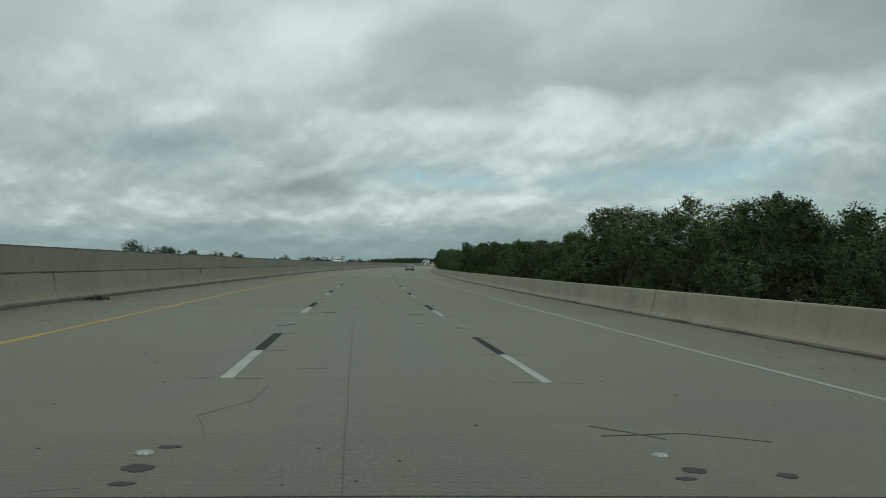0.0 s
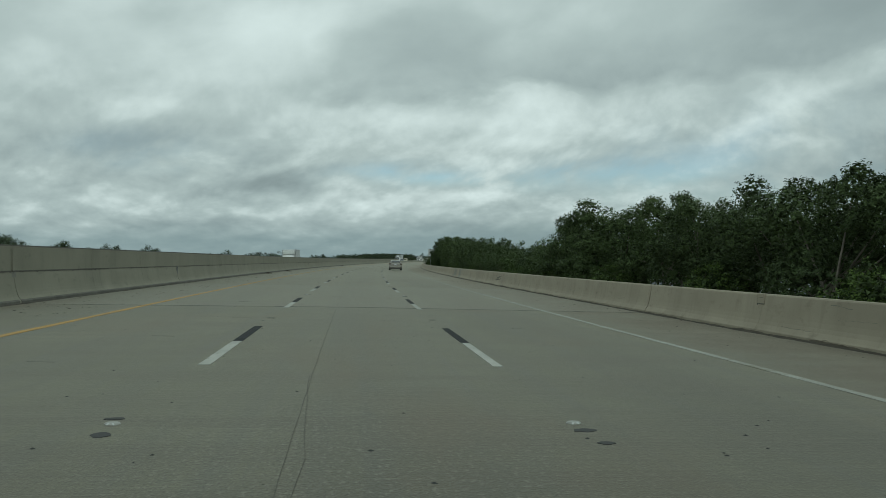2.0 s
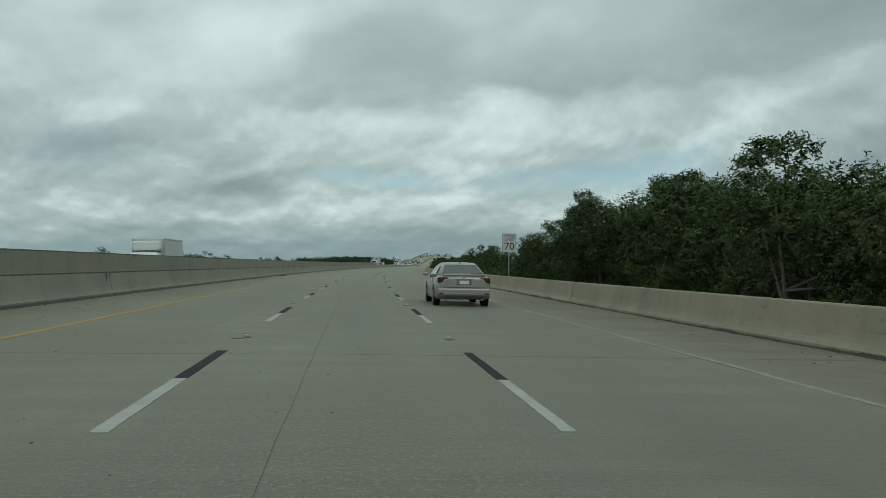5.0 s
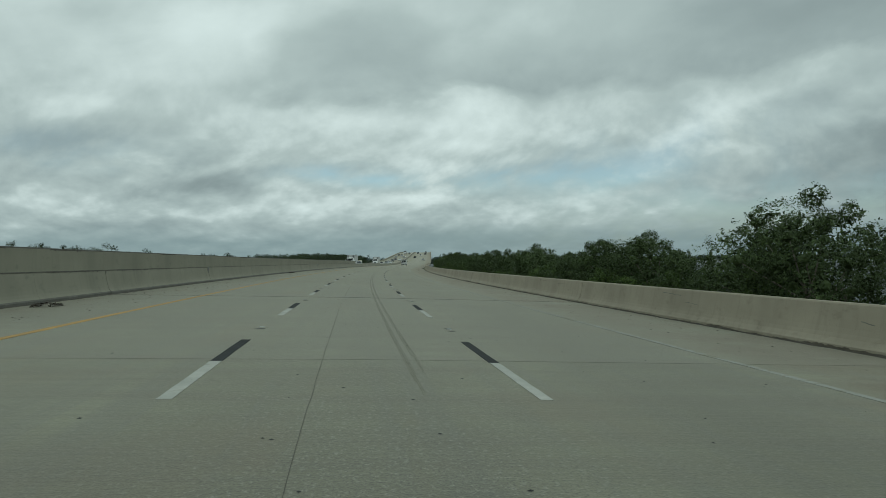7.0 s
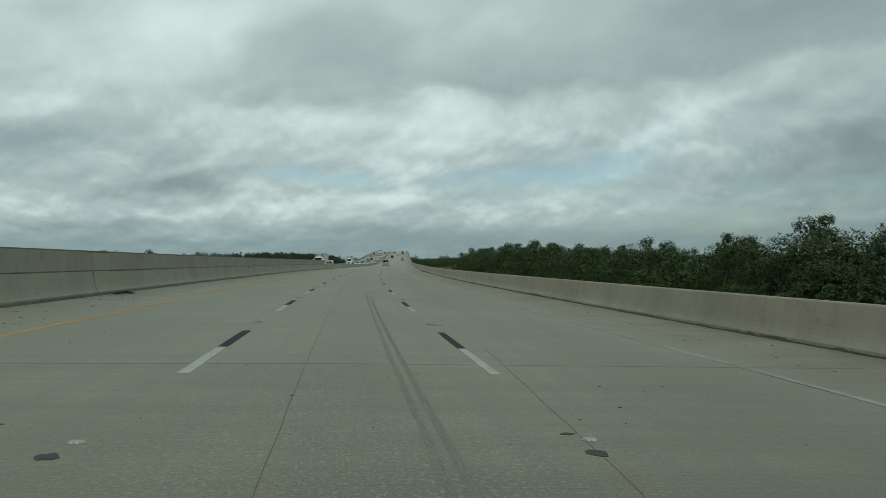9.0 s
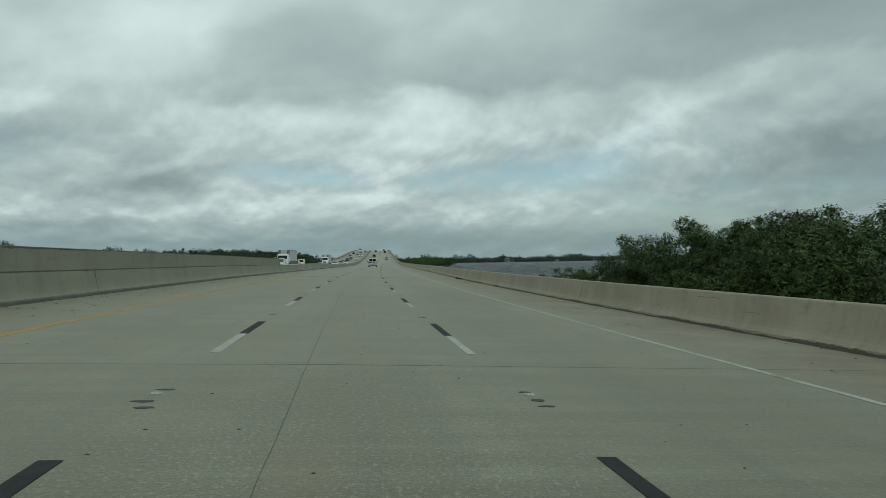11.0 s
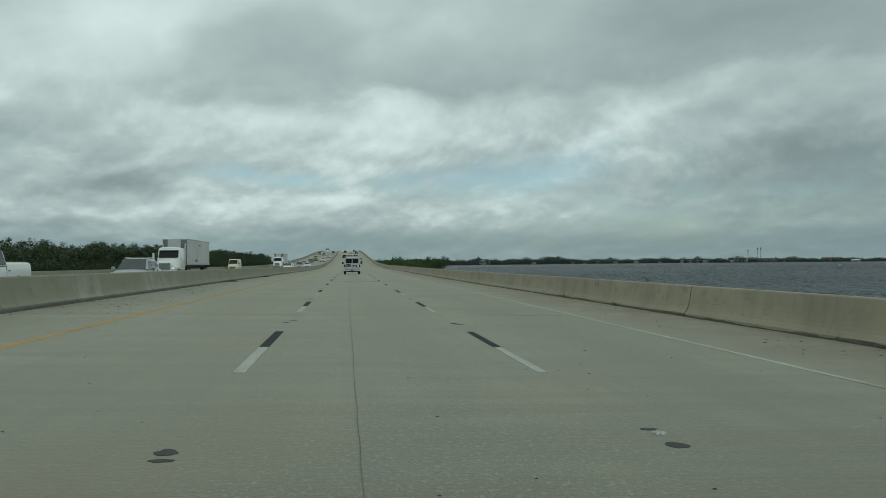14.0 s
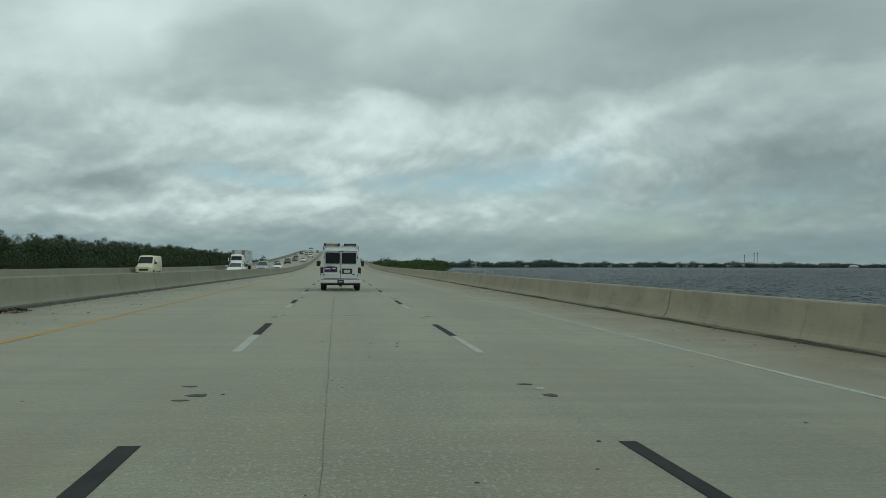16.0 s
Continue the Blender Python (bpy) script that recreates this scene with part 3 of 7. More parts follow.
strip("white_edge_line", -40, 95, -5.42, 0.13, FIRST_LINE, edge_lines, step=1.5, ragged=0.008, seed=4)
strip("white_edge_line", 95, 330, -5.42, 0.12, WORN_LINE, edge_lines, step=1.5, ragged=0.012, seed=1)
strip("white_edge_line", 330, 1300, -5.42, 0.105, EDGE_LINE, edge_lines, step=1.5, ragged=0.008, seed=3)
strip("yellow_edge_line", -40, 1300, 5.62, 0.15, YELLOW_LINE, edge_lines, step=1.5, ragged=0.008, seed=2)

# ---- water and land ----
WATER_LEVEL, LAND_LEVEL = -3.4, -1.6


def sheet(name, x0, x1, y0, y1, z, material, label, category):
    ob = mesh_object(name, [(x0, y0, z), (x1, y0, z), (x1, y1, z), (x0, y1, z)], [[0, 1, 2, 3]], material)
    return tagged(ob, label, category, "", "structure")


sheet("water", -4700, 4700, -4700, 4700, WATER_LEVEL - 0.25, WATER, "grey river water reaching the far shore", "water")


def chop(x0, x1, y0, y1, step, lift, short, long, seed):
    """Wind-blown waves on the open river beside the bridge."""
    xs, ys = np.arange(x0, x1, step), np.arange(y0, y1, step)
    gx, gy = np.meshgrid(xs, ys)
    gen = np.random.default_rng(seed)
    gx = gx + gen.uniform(-0.3, 0.3, gx.shape) * step
    gy = gy + gen.uniform(-0.3, 0.3, gy.shape) * step
    z = np.zeros_like(gx)
    for _ in range(24):
        a, wave = gen.normal(2.2, 0.7), gen.uniform(short, long)
        z += 0.013 * wave ** 0.85 * np.sin((gx * math.cos(a) + gy * math.sin(a)) * 6.2832 / wave + gen.uniform(0, 6.28))
    z *= 0.8 + 0.5 * np.sin(gx * 0.021 + np.sin(gy * 0.013) * 2) * np.sin(gy * 0.017)
    edge = np.minimum(np.minimum(gx - x0, x1 - gx), np.minimum(gy - y0, y1 - gy))
    z = WATER_LEVEL + lift * z - 0.4 * (edge < 2 * step)
    verts = np.stack([gx, gy, z], axis=-1).reshape(-1, 3)
    nx, ny = len(xs), len(ys)
    i = (np.arange(ny - 1)[:, None] * nx + np.arange(nx - 1)[None, :]).ravel()
    faces = np.stack([i, i + 1, i + 1 + nx, i + nx], axis=1)
    me = bpy.data.meshes.new("water_chop")
    me.from_pydata(verts.tolist(), [], faces.tolist())
    me.materials.append(WATER)
    me.shade_smooth()
    return tagged(new("water_chop", me), "choppy grey water with short wind waves", "water", "", "structure")


chop(25, 330, 330, 760, 1.1, 0.8, 2.6, 6.0, 3)
chop(330, 900, 330, 1130, 3.0, 0.8, 7.0, 14.0, 4)
chop(60, 330, 760, 1130, 3.0, 0.8, 7.0, 14.0, 5)


# ---- trees ----
def leaf_cloud(rng, count, centres, radius, size, flat=0.8, corners=3, inner=0.82, sprig=12, loose=1.0):
    """Leaves as small flat shapes in sprigs over the outside of the lobes; those buried in a neighbour are left out."""
    radius = np.broadcast_to(np.asarray(radius, dtype=float), (len(centres),))
    weight = radius ** 1.3 / np.sum(radius ** 1.3)
    sprigs = int(count / sprig * 1.35)
    k = rng.choice(len(centres), sprigs, p=weight)
    v = rng.normal(size=(sprigs, 3))
    v /= np.linalg.norm(v, axis=1)[:, None]
    reach = np.clip(np.abs(rng.normal(size=(sprigs, 1))), 0, 2.0)
    p = centres[k] + v * radius[k][:, None] * (inner + 0.07 * reach) * np.array([1, 1, flat])
    keep = np.ones(sprigs, dtype=bool)
    for c, q in zip(centres, radius):
        keep &= np.sum(((p - c) / np.array([1, 1, flat])) ** 2, axis=1) > (0.74 * q) ** 2
    p, v = p[keep], v[keep]
    p, v = np.repeat(p, sprig, axis=0)[:count], np.repeat(v, sprig, axis=0)[:count]
    count = len(p)
    p = p + (np.clip(rng.normal(size=(count, 3)), -1.7, 1.7) * 1.2 + v * rng.uniform(-0.6, 1.0, (count, 1)) + np.array([0, 0, 1.0]) * rng.uniform(0, 0.7, (count, 1))) * size * loose
    out = v * 0.8 + rng.normal(size=(count, 3)) * 0.55 + np.array([0, 0, 0.45])
    out /= np.linalg.norm(out, axis=1)[:, None]
    a = np.cross(out, rng.normal(size=(count, 3)))
    a /= np.linalg.norm(a, axis=1)[:, None] + 1e-9
    b = np.cross(out, a)
    sz = size * rng.uniform(0.7, 1.35, (count, 1))
    wide = 0.42 if corners == 4 else 0.75
    quad = np.stack([p - a * sz, p - b * sz * wide, p + a * sz, p + b * sz * wide], axis=1)
    return quad[:, :corners].reshape(-1, 3)


def limb(bm, a, b, ra, rb, sides=6):
    a, b = Vector(a), Vector(b)
    m = (b - a).to_track_quat("Z", "Y").to_matrix()
    rings = []
    for p, r in ((a, ra), (b, rb)):
        rings.append([bm.verts.new(p + m @ Vector((r * math.cos(6.2832 * i / sides), r * math.sin(6.2832 * i / sides), 0))) for i in range(sides)])
    for i in range(sides):
        bm.faces.new((rings[0][i], rings[0][(i + 1) % sides], rings[1][(i + 1) % sides], rings[1][i]))
    bm.faces.new(rings[1])


LUMP_POINTS = [(0, 0, -1), (0.72, -0.53, -0.45), (-0.28, -0.85, -0.45), (-0.89, 0, -0.45), (-0.28, 0.85, -0.45), (0.72, 0.53, -0.45), (0.28, -0.85, 0.45), (-0.72, -0.53, 0.45), (-0.72, 0.53, 0.45), (0.28, 0.85, 0.45), (0.89, 0, 0.45), (0, 0, 1)]
LUMP_FACES = [(0, 1, 2), (1, 0, 5), (0, 2, 3), (0, 3, 4), (0, 4, 5), (1, 5, 10), (2, 1, 6), (3, 2, 7), (4, 3, 8), (5, 4, 9), (1, 10, 6), (2, 6, 7), (3, 7, 8), (4, 8, 9), (5, 9, 10), (6, 10, 11), (7, 6, 11), (8, 7, 11), (9, 8, 11), (10, 9, 11)]


def make_tree(name, seed, height, width, leaves, size, lobes, label, leaf_material, corners=3):
    """A bushy tree: a crown of leafy lobes of several sizes round forked trunks."""
    rng = np.random.default_rng(seed)
    tree = root(name, label, "tree")
    centres, sizes = [], []
    while len(centres) < lobes:
        u = rng.uniform(-1, 1, 3)
        if np.sum(u * u) > 1:
            continue
        centres.append((u[0] * width * 0.34, u[1] * width * 0.34, height * (0.52 + 0.27 * u[2])))
        sizes.append(width * rng.uniform(0.15, 0.235))
    big = len(centres)
    for i in range(lobes * 2):
        k = int(rng.integers(0, big))
        v = rng.normal(size=3) + np.array([0, 0, 0.5])
        v /= np.linalg.norm(v)
        r = sizes[k]
        centres.append(tuple(np.array(centres[k]) + v * r * np.array([1, 1, 0.85])))
        sizes.append(width * rng.uniform(0.045, 0.095))
    centres, sizes = np.array(centres), np.array(sizes)
    top = np.max(centres[:, 2] + sizes * 0.85)
    centres[:, 2] *= height / top
    pts = leaf_cloud(rng, leaves, centres, sizes, size, corners=corners)
    faces = np.arange(len(pts)).reshape(-1, corners).tolist()
    pts = pts.tolist()
    # larger leaves inside each lobe, shade put into their colour, round a small dense heart
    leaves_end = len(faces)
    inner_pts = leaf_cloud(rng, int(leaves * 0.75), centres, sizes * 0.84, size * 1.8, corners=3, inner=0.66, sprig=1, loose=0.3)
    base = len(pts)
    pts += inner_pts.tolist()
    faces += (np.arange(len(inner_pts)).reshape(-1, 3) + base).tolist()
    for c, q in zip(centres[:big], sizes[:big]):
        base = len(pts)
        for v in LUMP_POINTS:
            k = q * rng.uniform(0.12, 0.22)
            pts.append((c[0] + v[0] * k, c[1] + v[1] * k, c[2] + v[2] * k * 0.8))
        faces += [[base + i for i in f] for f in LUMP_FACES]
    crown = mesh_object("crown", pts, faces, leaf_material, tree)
    crown.data.materials.append(SHADED_CORE_LEAF)
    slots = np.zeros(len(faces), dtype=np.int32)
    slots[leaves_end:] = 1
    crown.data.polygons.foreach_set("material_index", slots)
    bm = bmesh.new()
    forks = [(rng.uniform(-0.16, 0.16) * width, rng.uniform(-0.16, 0.16) * width, height * rng.uniform(0.3, 0.42)) for _ in range(4)]
    r = 0.018 * height
    for f in forks:
        limb(bm, (f[0] * 0.5, f[1] * 0.5, -0.3), f, r, r * 0.45)
    for c in centres[:big]:
        f = forks[int(rng.integers(0, 4))]
        limb(bm, f, tuple(c), r * 0.38, r * 0.14, 5)
    part("trunk", bm, BARK, tree)
    return tree


rng = random.Random(5)


def mangroves(models, group, spots):
    """Sets copies of the model trees; spots: s, d, scale."""
    for i, (s, d, scale) in enumerate(spots):
        p = on_road(s, d)
        model = models[rng.randrange(len(models))]
        m = pose(p.x, p.y, LAND_LEVEL + 0.1, 0, 0, rng.uniform(0, 360))
        t = copy_thing(model, m)
        t.scale = (scale * rng.uniform(0.95, 1.25), scale * rng.uniform(0.95, 1.25), scale)
        tagged(t, group=group)


def retire(models):
    for model in models:
        for o in (*model.children_recursive, model):
            bpy.data.objects.remove(o)


def belt(s):
    """Height over the road of the mangroves' tops beside the bridge."""
    tops = [(-40, 3), (0, 2.6), (20, 2.4), (22.5, 3.0), (25, 3.7), (29, 3.9), (34, 4.2), (39, 4.4), (41.5, 3.7), (44, 3.3), (48, 3.15), (54, 3.2), (64, 3.4), (78, 3.3), (92, 3.8), (104, 3.9), (109, 3.6), (111, 2.8), (116, 2.3), (121, 2.4),
            (129, 2.2), (138, 2.1), (146, 2.4), (157, 3.7), (166, 4.2), (184, 4.8), (198, 4.0), (209, 2.4), (213, 1.8), (217, 2.1), (221, 2.8), (226, 3.0), (231, 3.3), (234, 2.6), (237, 1.5), (240, 2.1), (244, 2.6), (247, 2.6), (251, 2.4),
            (255, 1.7), (258, 1.4), (262, 1.8), (269, 2.5), (273, 2.6), (280, 2.1), (287, 2.5), (293, 2.2), (303, 2.1), (308, 1.9), (325, 2.7), (345, 2.5), (356, 2.8), (359, 2.3), (362, 1.9), (365, 1.2), (368, 0.5), (378, 0.3)]
    return np.interp(s, *zip(*tops))


MODEL = 5.0
NEAR = [make_tree("mangrove_tree", 10 + i, MODEL, w, 21000, 0.045, 13, "dense dark green mangrove tree at the water beside the bridge", LEAF) for i, w in enumerate([4.6, 5.2, 4.2, 5.6, 4.9])]
BACK = [make_tree("mangrove_tree", 30 + i, MODEL, w, 6500, 0.066, 9, "dark green mangrove tree behind the first row", LEAF) for i, w in enumerate([5.4, 6.0, 5.0])]
front, behind = [], []
s = 14.0
while s < 366:
    tall = (float(belt(s)) - LAND_LEVEL) / MODEL * 0.97
    front.append((s, -12.3 + rng.uniform(-0.7, 0.9), tall * rng.uniform(0.95, 1.04)))
    s += 4.3 if s < 345 else 2.4
s = 12.0
while s < 366:
    tall = (float(belt(s)) - LAND_LEVEL) / MODEL * 0.97
    for d in (-16.2,) if rng.random() < 0.75 else (-15.8, -20.5):
        if (d > -18 or not 258 < s < 275) and not 245 < s < 257:
            behind.append((s + rng.uniform(-1.2, 1.2), d + rng.uniform(-1, 1), tall * rng.uniform(0.82, 1.05)))
    s += 3.9
mangroves(NEAR, "mangroves along the bridge", front)
mangroves(BACK, "mangroves along the bridge", behind)
retire(NEAR)
retire(BACK)

SHRUBS = [make_tree("mangrove_shrub", 60 + i, 2.6, w, 5000, 0.036, 9, "young bright green mangrove shrub behind the barrier", YOUNG_LEAF) for i, w in enumerate([2.0, 2.6])]
mangroves(SHRUBS, "young shrubs behind the barrier", [(s + rng.uniform(-4, 4), -10.9 + rng.uniform(-0.5, 0.3), rng.uniform(0.8, 1.12)) for s in range(12, 360, 5)] + [(370.2, -11.6, 0.92), (371.3, -12.2, 0.84), (379.5, -11.8, 0.72), (381.0, -12.5, 0.6), (384.5, -11.2, 0.5)])
retire(SHRUBS)

FAR = [make_tree("far_tree", 40 + i, h, w, 6500, 0.085, 11, "dark green tree in the belt beyond the oncoming carriageway", FAR_LEAF) for i, (h, w) in enumerate([(8.0, 7.4), (8.0, 8.2), (8.0, 6.8)])]
spots = []
s = 90.0
while s < 860:
    if s > 492 or rng.random() < 0.5:
        for row in range(2 if s > 492 else 1):
            top = float(np.interp(s, [90, 480, 490, 510, 535, 590, 630, 860], [4.0, 4.0, 3.8, 4.0, 4.3, 5.0, 5.4, 5.8]))
            spots.append((s + rng.uniform(-3, 3), 45 + row * 6.0 + rng.uniform(-2, 2), (top - LAND_LEVEL) / 7.3 * rng.uniform(0.85, 1.08)))
            if row == 0 and s > 492:
                spots.append((s + rng.uniform(-2, 2), 40.5 + rng.uniform(-1, 1), (top - LAND_LEVEL) / 7.3 * rng.uniform(0.5, 0.66)))
    s += 4.6 if s > 492 else 8.0
spots += [(151, 45, 0.96), (162, 45, 0.86), (169, 45, 0.84)]
mangroves(FAR, "trees beyond the oncoming carriageway", spots)
retire(FAR)

LOW = [make_tree("mangrove_shrub", 80 + i, 4.2, w, 2200, 0.11, 8, "low green mangrove on the spit beside the bridge ramp", tone) for i, (w, tone) in enumerate([(6.0, YOUNG_LEAF), (6.6, LEAF), (5.4, LEAF)])]
spots = []
for i in range(230):
    s = rng.uniform(610, 800)
    reach = 3.0 + (s - 610) / 190 * 27
    spots.append((s, -12.5 - rng.random() * reach, float(np.interp(s, [610, 640, 700, 800], [0.26, 0.5, 0.8, 1.1])) * rng.uniform(0.8, 1.1)))
mangroves(LOW, "mangroves on the spit", spots)
retire(LOW)


def bank_sheet(name, spots_, label):
    """Low muddy ground under a belt: s, nearer d, farther d."""
    verts, faces = [], []
    for s, a, b in spots_:
        for d, z in ((a, WATER_LEVEL - 0.3), (a + (b - a) * 0.06, LAND_LEVEL + 0.14), (b - (b - a) * 0.06, LAND_LEVEL + 0.16), (b, WATER_LEVEL - 0.3)):
            p = on_road(s, d)
            verts.append((p.x, p.y, z))
    for i in range(len(spots_) - 1):
        for j in range(3):
            faces.append([i * 4 + j, i * 4 + j + 1, i * 4 + j + 5, i * 4 + j + 4])
    return tagged(mesh_object(name, verts, faces, MUD), label, "ground", "", "structure")


bank_sheet("ground", [(s, -9.6, -25 + 3 * math.sin(s * 0.06)) for s in range(-120, 388, 8)], "dark mud under the mangroves beside the bridge")
bank_sheet("ground", [(s, 30, 110 + 8 * math.sin(s * 0.03)) for s in range(-120, 900, 20)], "dark mud under the trees beyond the oncoming carriageway")
bank_sheet("ground", [(s, -10, -13 - (s - 600) / 200 * 29) for s in range(600, 806, 8)], "dark mud under the mangroves of the spit")


# ---- vehicles ----
WHITE_PAINT = surface("white_car_paint", (0.72, 0.73, 0.71), 0.3, vary=0.05, scale=1.5, fine=12, bump=0.0)
VAN_PAINT = surface("dusty_white_paint", (0.58, 0.59, 0.57), 0.38, vary=0.1, scale=1.2, fine=14, bump=0.02)
SILVER_PAINT = surface("silver_car_paint", (0.40, 0.42, 0.43), 0.3, 0.35, vary=0.08, scale=1.5, fine=12, bump=0.0)
CHAMPAGNE_PAINT = surface("champagne_car_paint", (0.36, 0.34, 0.30), 0.3, 0.35, vary=0.08, scale=1.5, fine=12, bump=0.0)
DARK_PAINT = surface("dark_car_paint", (0.035, 0.04, 0.045), 0.25, vary=0.1, scale=1.5, fine=12, bump=0.0)
CREAM_PAINT = surface("cream_van_paint", (0.62, 0.58, 0.42), 0.4, vary=0.06, scale=1.5, fine=12, bump=0.0)
TRAILER_SKIN = surface("trailer_skin", (0.50, 0.51, 0.50), 0.45, vary=0.12, scale=0.6, fine=8, bump=0.03)
GREY_PANEL = surface("grey_panel", (0.16, 0.17, 0.17), 0.6, vary=0.15, scale=1, fine=10, bump=0.02)
GLASS = surface("dark_window_glass", (0.010, 0.013, 0.016), 0.08, vary=0.1, scale=1, fine=5, bump=0.0, spec=0.3)
SKY_GLASS = surface("sloping_glass", (0.035, 0.042, 0.043), 0.07, vary=0.1, scale=1, fine=5, bump=0.0, spec=1.0)
WINDSHIELD = surface("windshield_glass", (0.026, 0.033, 0.036), 0.06, vary=0.15, scale=1, fine=5, bump=0.0, spec=0.9)
RUBBER = surface("tyre_rubber", (0.02, 0.02, 0.02), 0.85, vary=0.2, scale=4, fine=40, bump=0.1)
RIM = surface("wheel_rim", (0.35, 0.36, 0.36), 0.35, 0.7, vary=0.1, scale=4, fine=20, bump=0.0)
CHROME = surface("chrome_trim", (0.6, 0.61, 0.62), 0.18, 0.9, vary=0.06, scale=4, fine=20, bump=0.0)
BLACK_PLASTIC = surface("black_plastic", (0.025, 0.025, 0.026), 0.6, vary=0.2, scale=4, fine=40, bump=0.05)
RED_LENS = surface("red_lens", (0.05, 0.013, 0.012), 0.25, vary=0.15, scale=4, fine=20, bump=0.0)
CLEAR_LENS = surface("clear_lens", (0.75, 0.76, 0.74), 0.15, vary=0.08, scale=4, fine=20, bump=0.0)
AMBER = surface("amber_ladder_end", (0.28, 0.17, 0.06), 0.5, vary=0.15, scale=4, fine=20, bump=0.0)
ALUMINIUM = surface("aluminium_rail", (0.45, 0.46, 0.46), 0.4, 0.8, vary=0.1, scale=4, fine=20, bump=0.0)
PURPLE = surface("purple_door_sign", (0.035, 0.027, 0.07), 0.5, vary=0.2, scale=4, fine=20, bump=0.0)
PALE_INK = surface("pale_lettering", (0.7, 0.7, 0.72), 0.5, vary=0.05, scale=4, fine=20, bump=0.0)
LAMP_ON = bpy.data.materials.new("lit_headlamp")
LAMP_ON.use_nodes = True
LAMP_ON.node_tree.nodes["Principled BSDF"].inputs["Emission Color"].default_value = (1.0, 0.97, 0.9, 1)
LAMP_ON.node_tree.nodes["Principled BSDF"].inputs["Emission Strength"].default_value = 1.0


def block(bm, x0, x1, y0, y1, z0, z1, bevel=0.0):
    made = bmesh.ops.create_cube(bm, size=1.0, matrix=Matrix.LocRotScale(((x0 + x1) / 2, (y0 + y1) / 2, (z0 + z1) / 2), None, (abs(x1 - x0), abs(y1 - y0), abs(z1 - z0))))
    if bevel:
        edges = {e for v in made["verts"] for e in v.link_edges}
        bmesh.ops.bevel(bm, geom=list(edges), offset=bevel, segments=2, affect="EDGES", profile=0.5)


def block_part(name, parent, material, x0, x1, y0, y1, z0, z1, bevel=0.01, label=""):
    bm = bmesh.new()
    block(bm, x0, x1, y0, y1, z0, z1, bevel)
    return part(name, bm, material, parent, label)


def hull(name, stations, material, parent, label=""):
    """A rounded shell. stations: y, half width low, half width high, bottom, shoulder, top, crown."""
    bm = bmesh.new()
    rings = []
    for y, wl, wt, zl, zm, zt, cr in stations:
        half = [(wl * 0.88, zl), (wl * 0.985, zl + 0.05), (wl, zl + 0.13), (wl, zm), (wt + (wl - wt) * 0.12, zt - 0.07), (wt * 0.96, zt - 0.02), (wt * 0.86, zt + 0.1 * cr), (wt * 0.45, zt + 0.75 * cr)]
        pts = half + [(0, zt + cr)] + [(-x, z) for x, z in half[::-1]]
        rings.append([bm.verts.new((x, y, z)) for x, z in pts])
    n = len(rings[0])
    for a, b in zip(rings, rings[1:]):
        for i in range(n):
            bm.faces.new((a[i], a[(i + 1) % n], b[(i + 1) % n], b[i]))
    bm.faces.new(rings[0])
    bm.faces.new(rings[-1][::-1])
    ob = part(name, bm, material, parent, label)
    for p in ob.data.polygons:
        p.use_smooth = len(p.vertices) == 4
    return ob


def pane(name, parent, material, corners, lift=0.008, label=""):
    """A flat pane a little proud of the body: its corners in order, and a thickness inwards."""
    c = [Vector(p) for p in corners]
    n = (c[1] - c[0]).cross(c[2] - c[0]).normalized() * lift
    verts = [p + n for p in c] + [p - n for p in c]
    k = len(c)
    faces = [list(range(k)), list(range(2 * k - 1, k - 1, -1))] + [[i, k + i, k + (i + 1) % k, (i + 1) % k] for i in range(k)]
    ob = mesh_object(name, verts, faces, material, parent, label)
    bm = bmesh.new()
    bm.from_mesh(ob.data)
    bmesh.ops.recalc_face_normals(bm, faces=bm.faces)
    bm.to_mesh(ob.data)
    bm.free()
    return ob


def wheel(parent, x, y, radius=0.33, width=0.22):
    bm = bmesh.new()
    side = 1 if x > 0 else -1
    turn = Matrix.Rotation(radians(90), 4, "Y")
    bmesh.ops.create_cone(bm, segments=24, radius1=radius, radius2=radius, depth=width, cap_ends=True, matrix=Matrix.Translation((x - side * width / 2, y, radius)) @ turn)
    bmesh.ops.bevel(bm, geom=[e for e in bm.edges if abs(e.verts[0].co.x - e.verts[1].co.x) < 1e-4 and len(e.link_faces) == 2], offset=0.03, segments=2, affect="EDGES")
    hub = part("wheel", bm, RUBBER, parent, "black tyre")
    bm = bmesh.new()
    bmesh.ops.create_cone(bm, segments=20, radius1=radius * 0.62, radius2=radius * 0.62, depth=0.03, cap_ends=True, matrix=Matrix.Translation((x + side * 0.002, y, radius)) @ turn)
    for i in range(5):
        a = 6.2832 * i / 5
        spoke = Matrix.Translation((x + side * 0.012, y, radius)) @ Matrix.Rotation(a, 4, "X") @ Matrix.Translation((0, 0, radius * 0.3))
        bmesh.ops.create_cube(bm, size=1.0, matrix=spoke @ Matrix.Diagonal((0.03, 0.09, radius * 0.5, 1)))
    part("rim", bm, RIM, hub, "metal wheel rim")


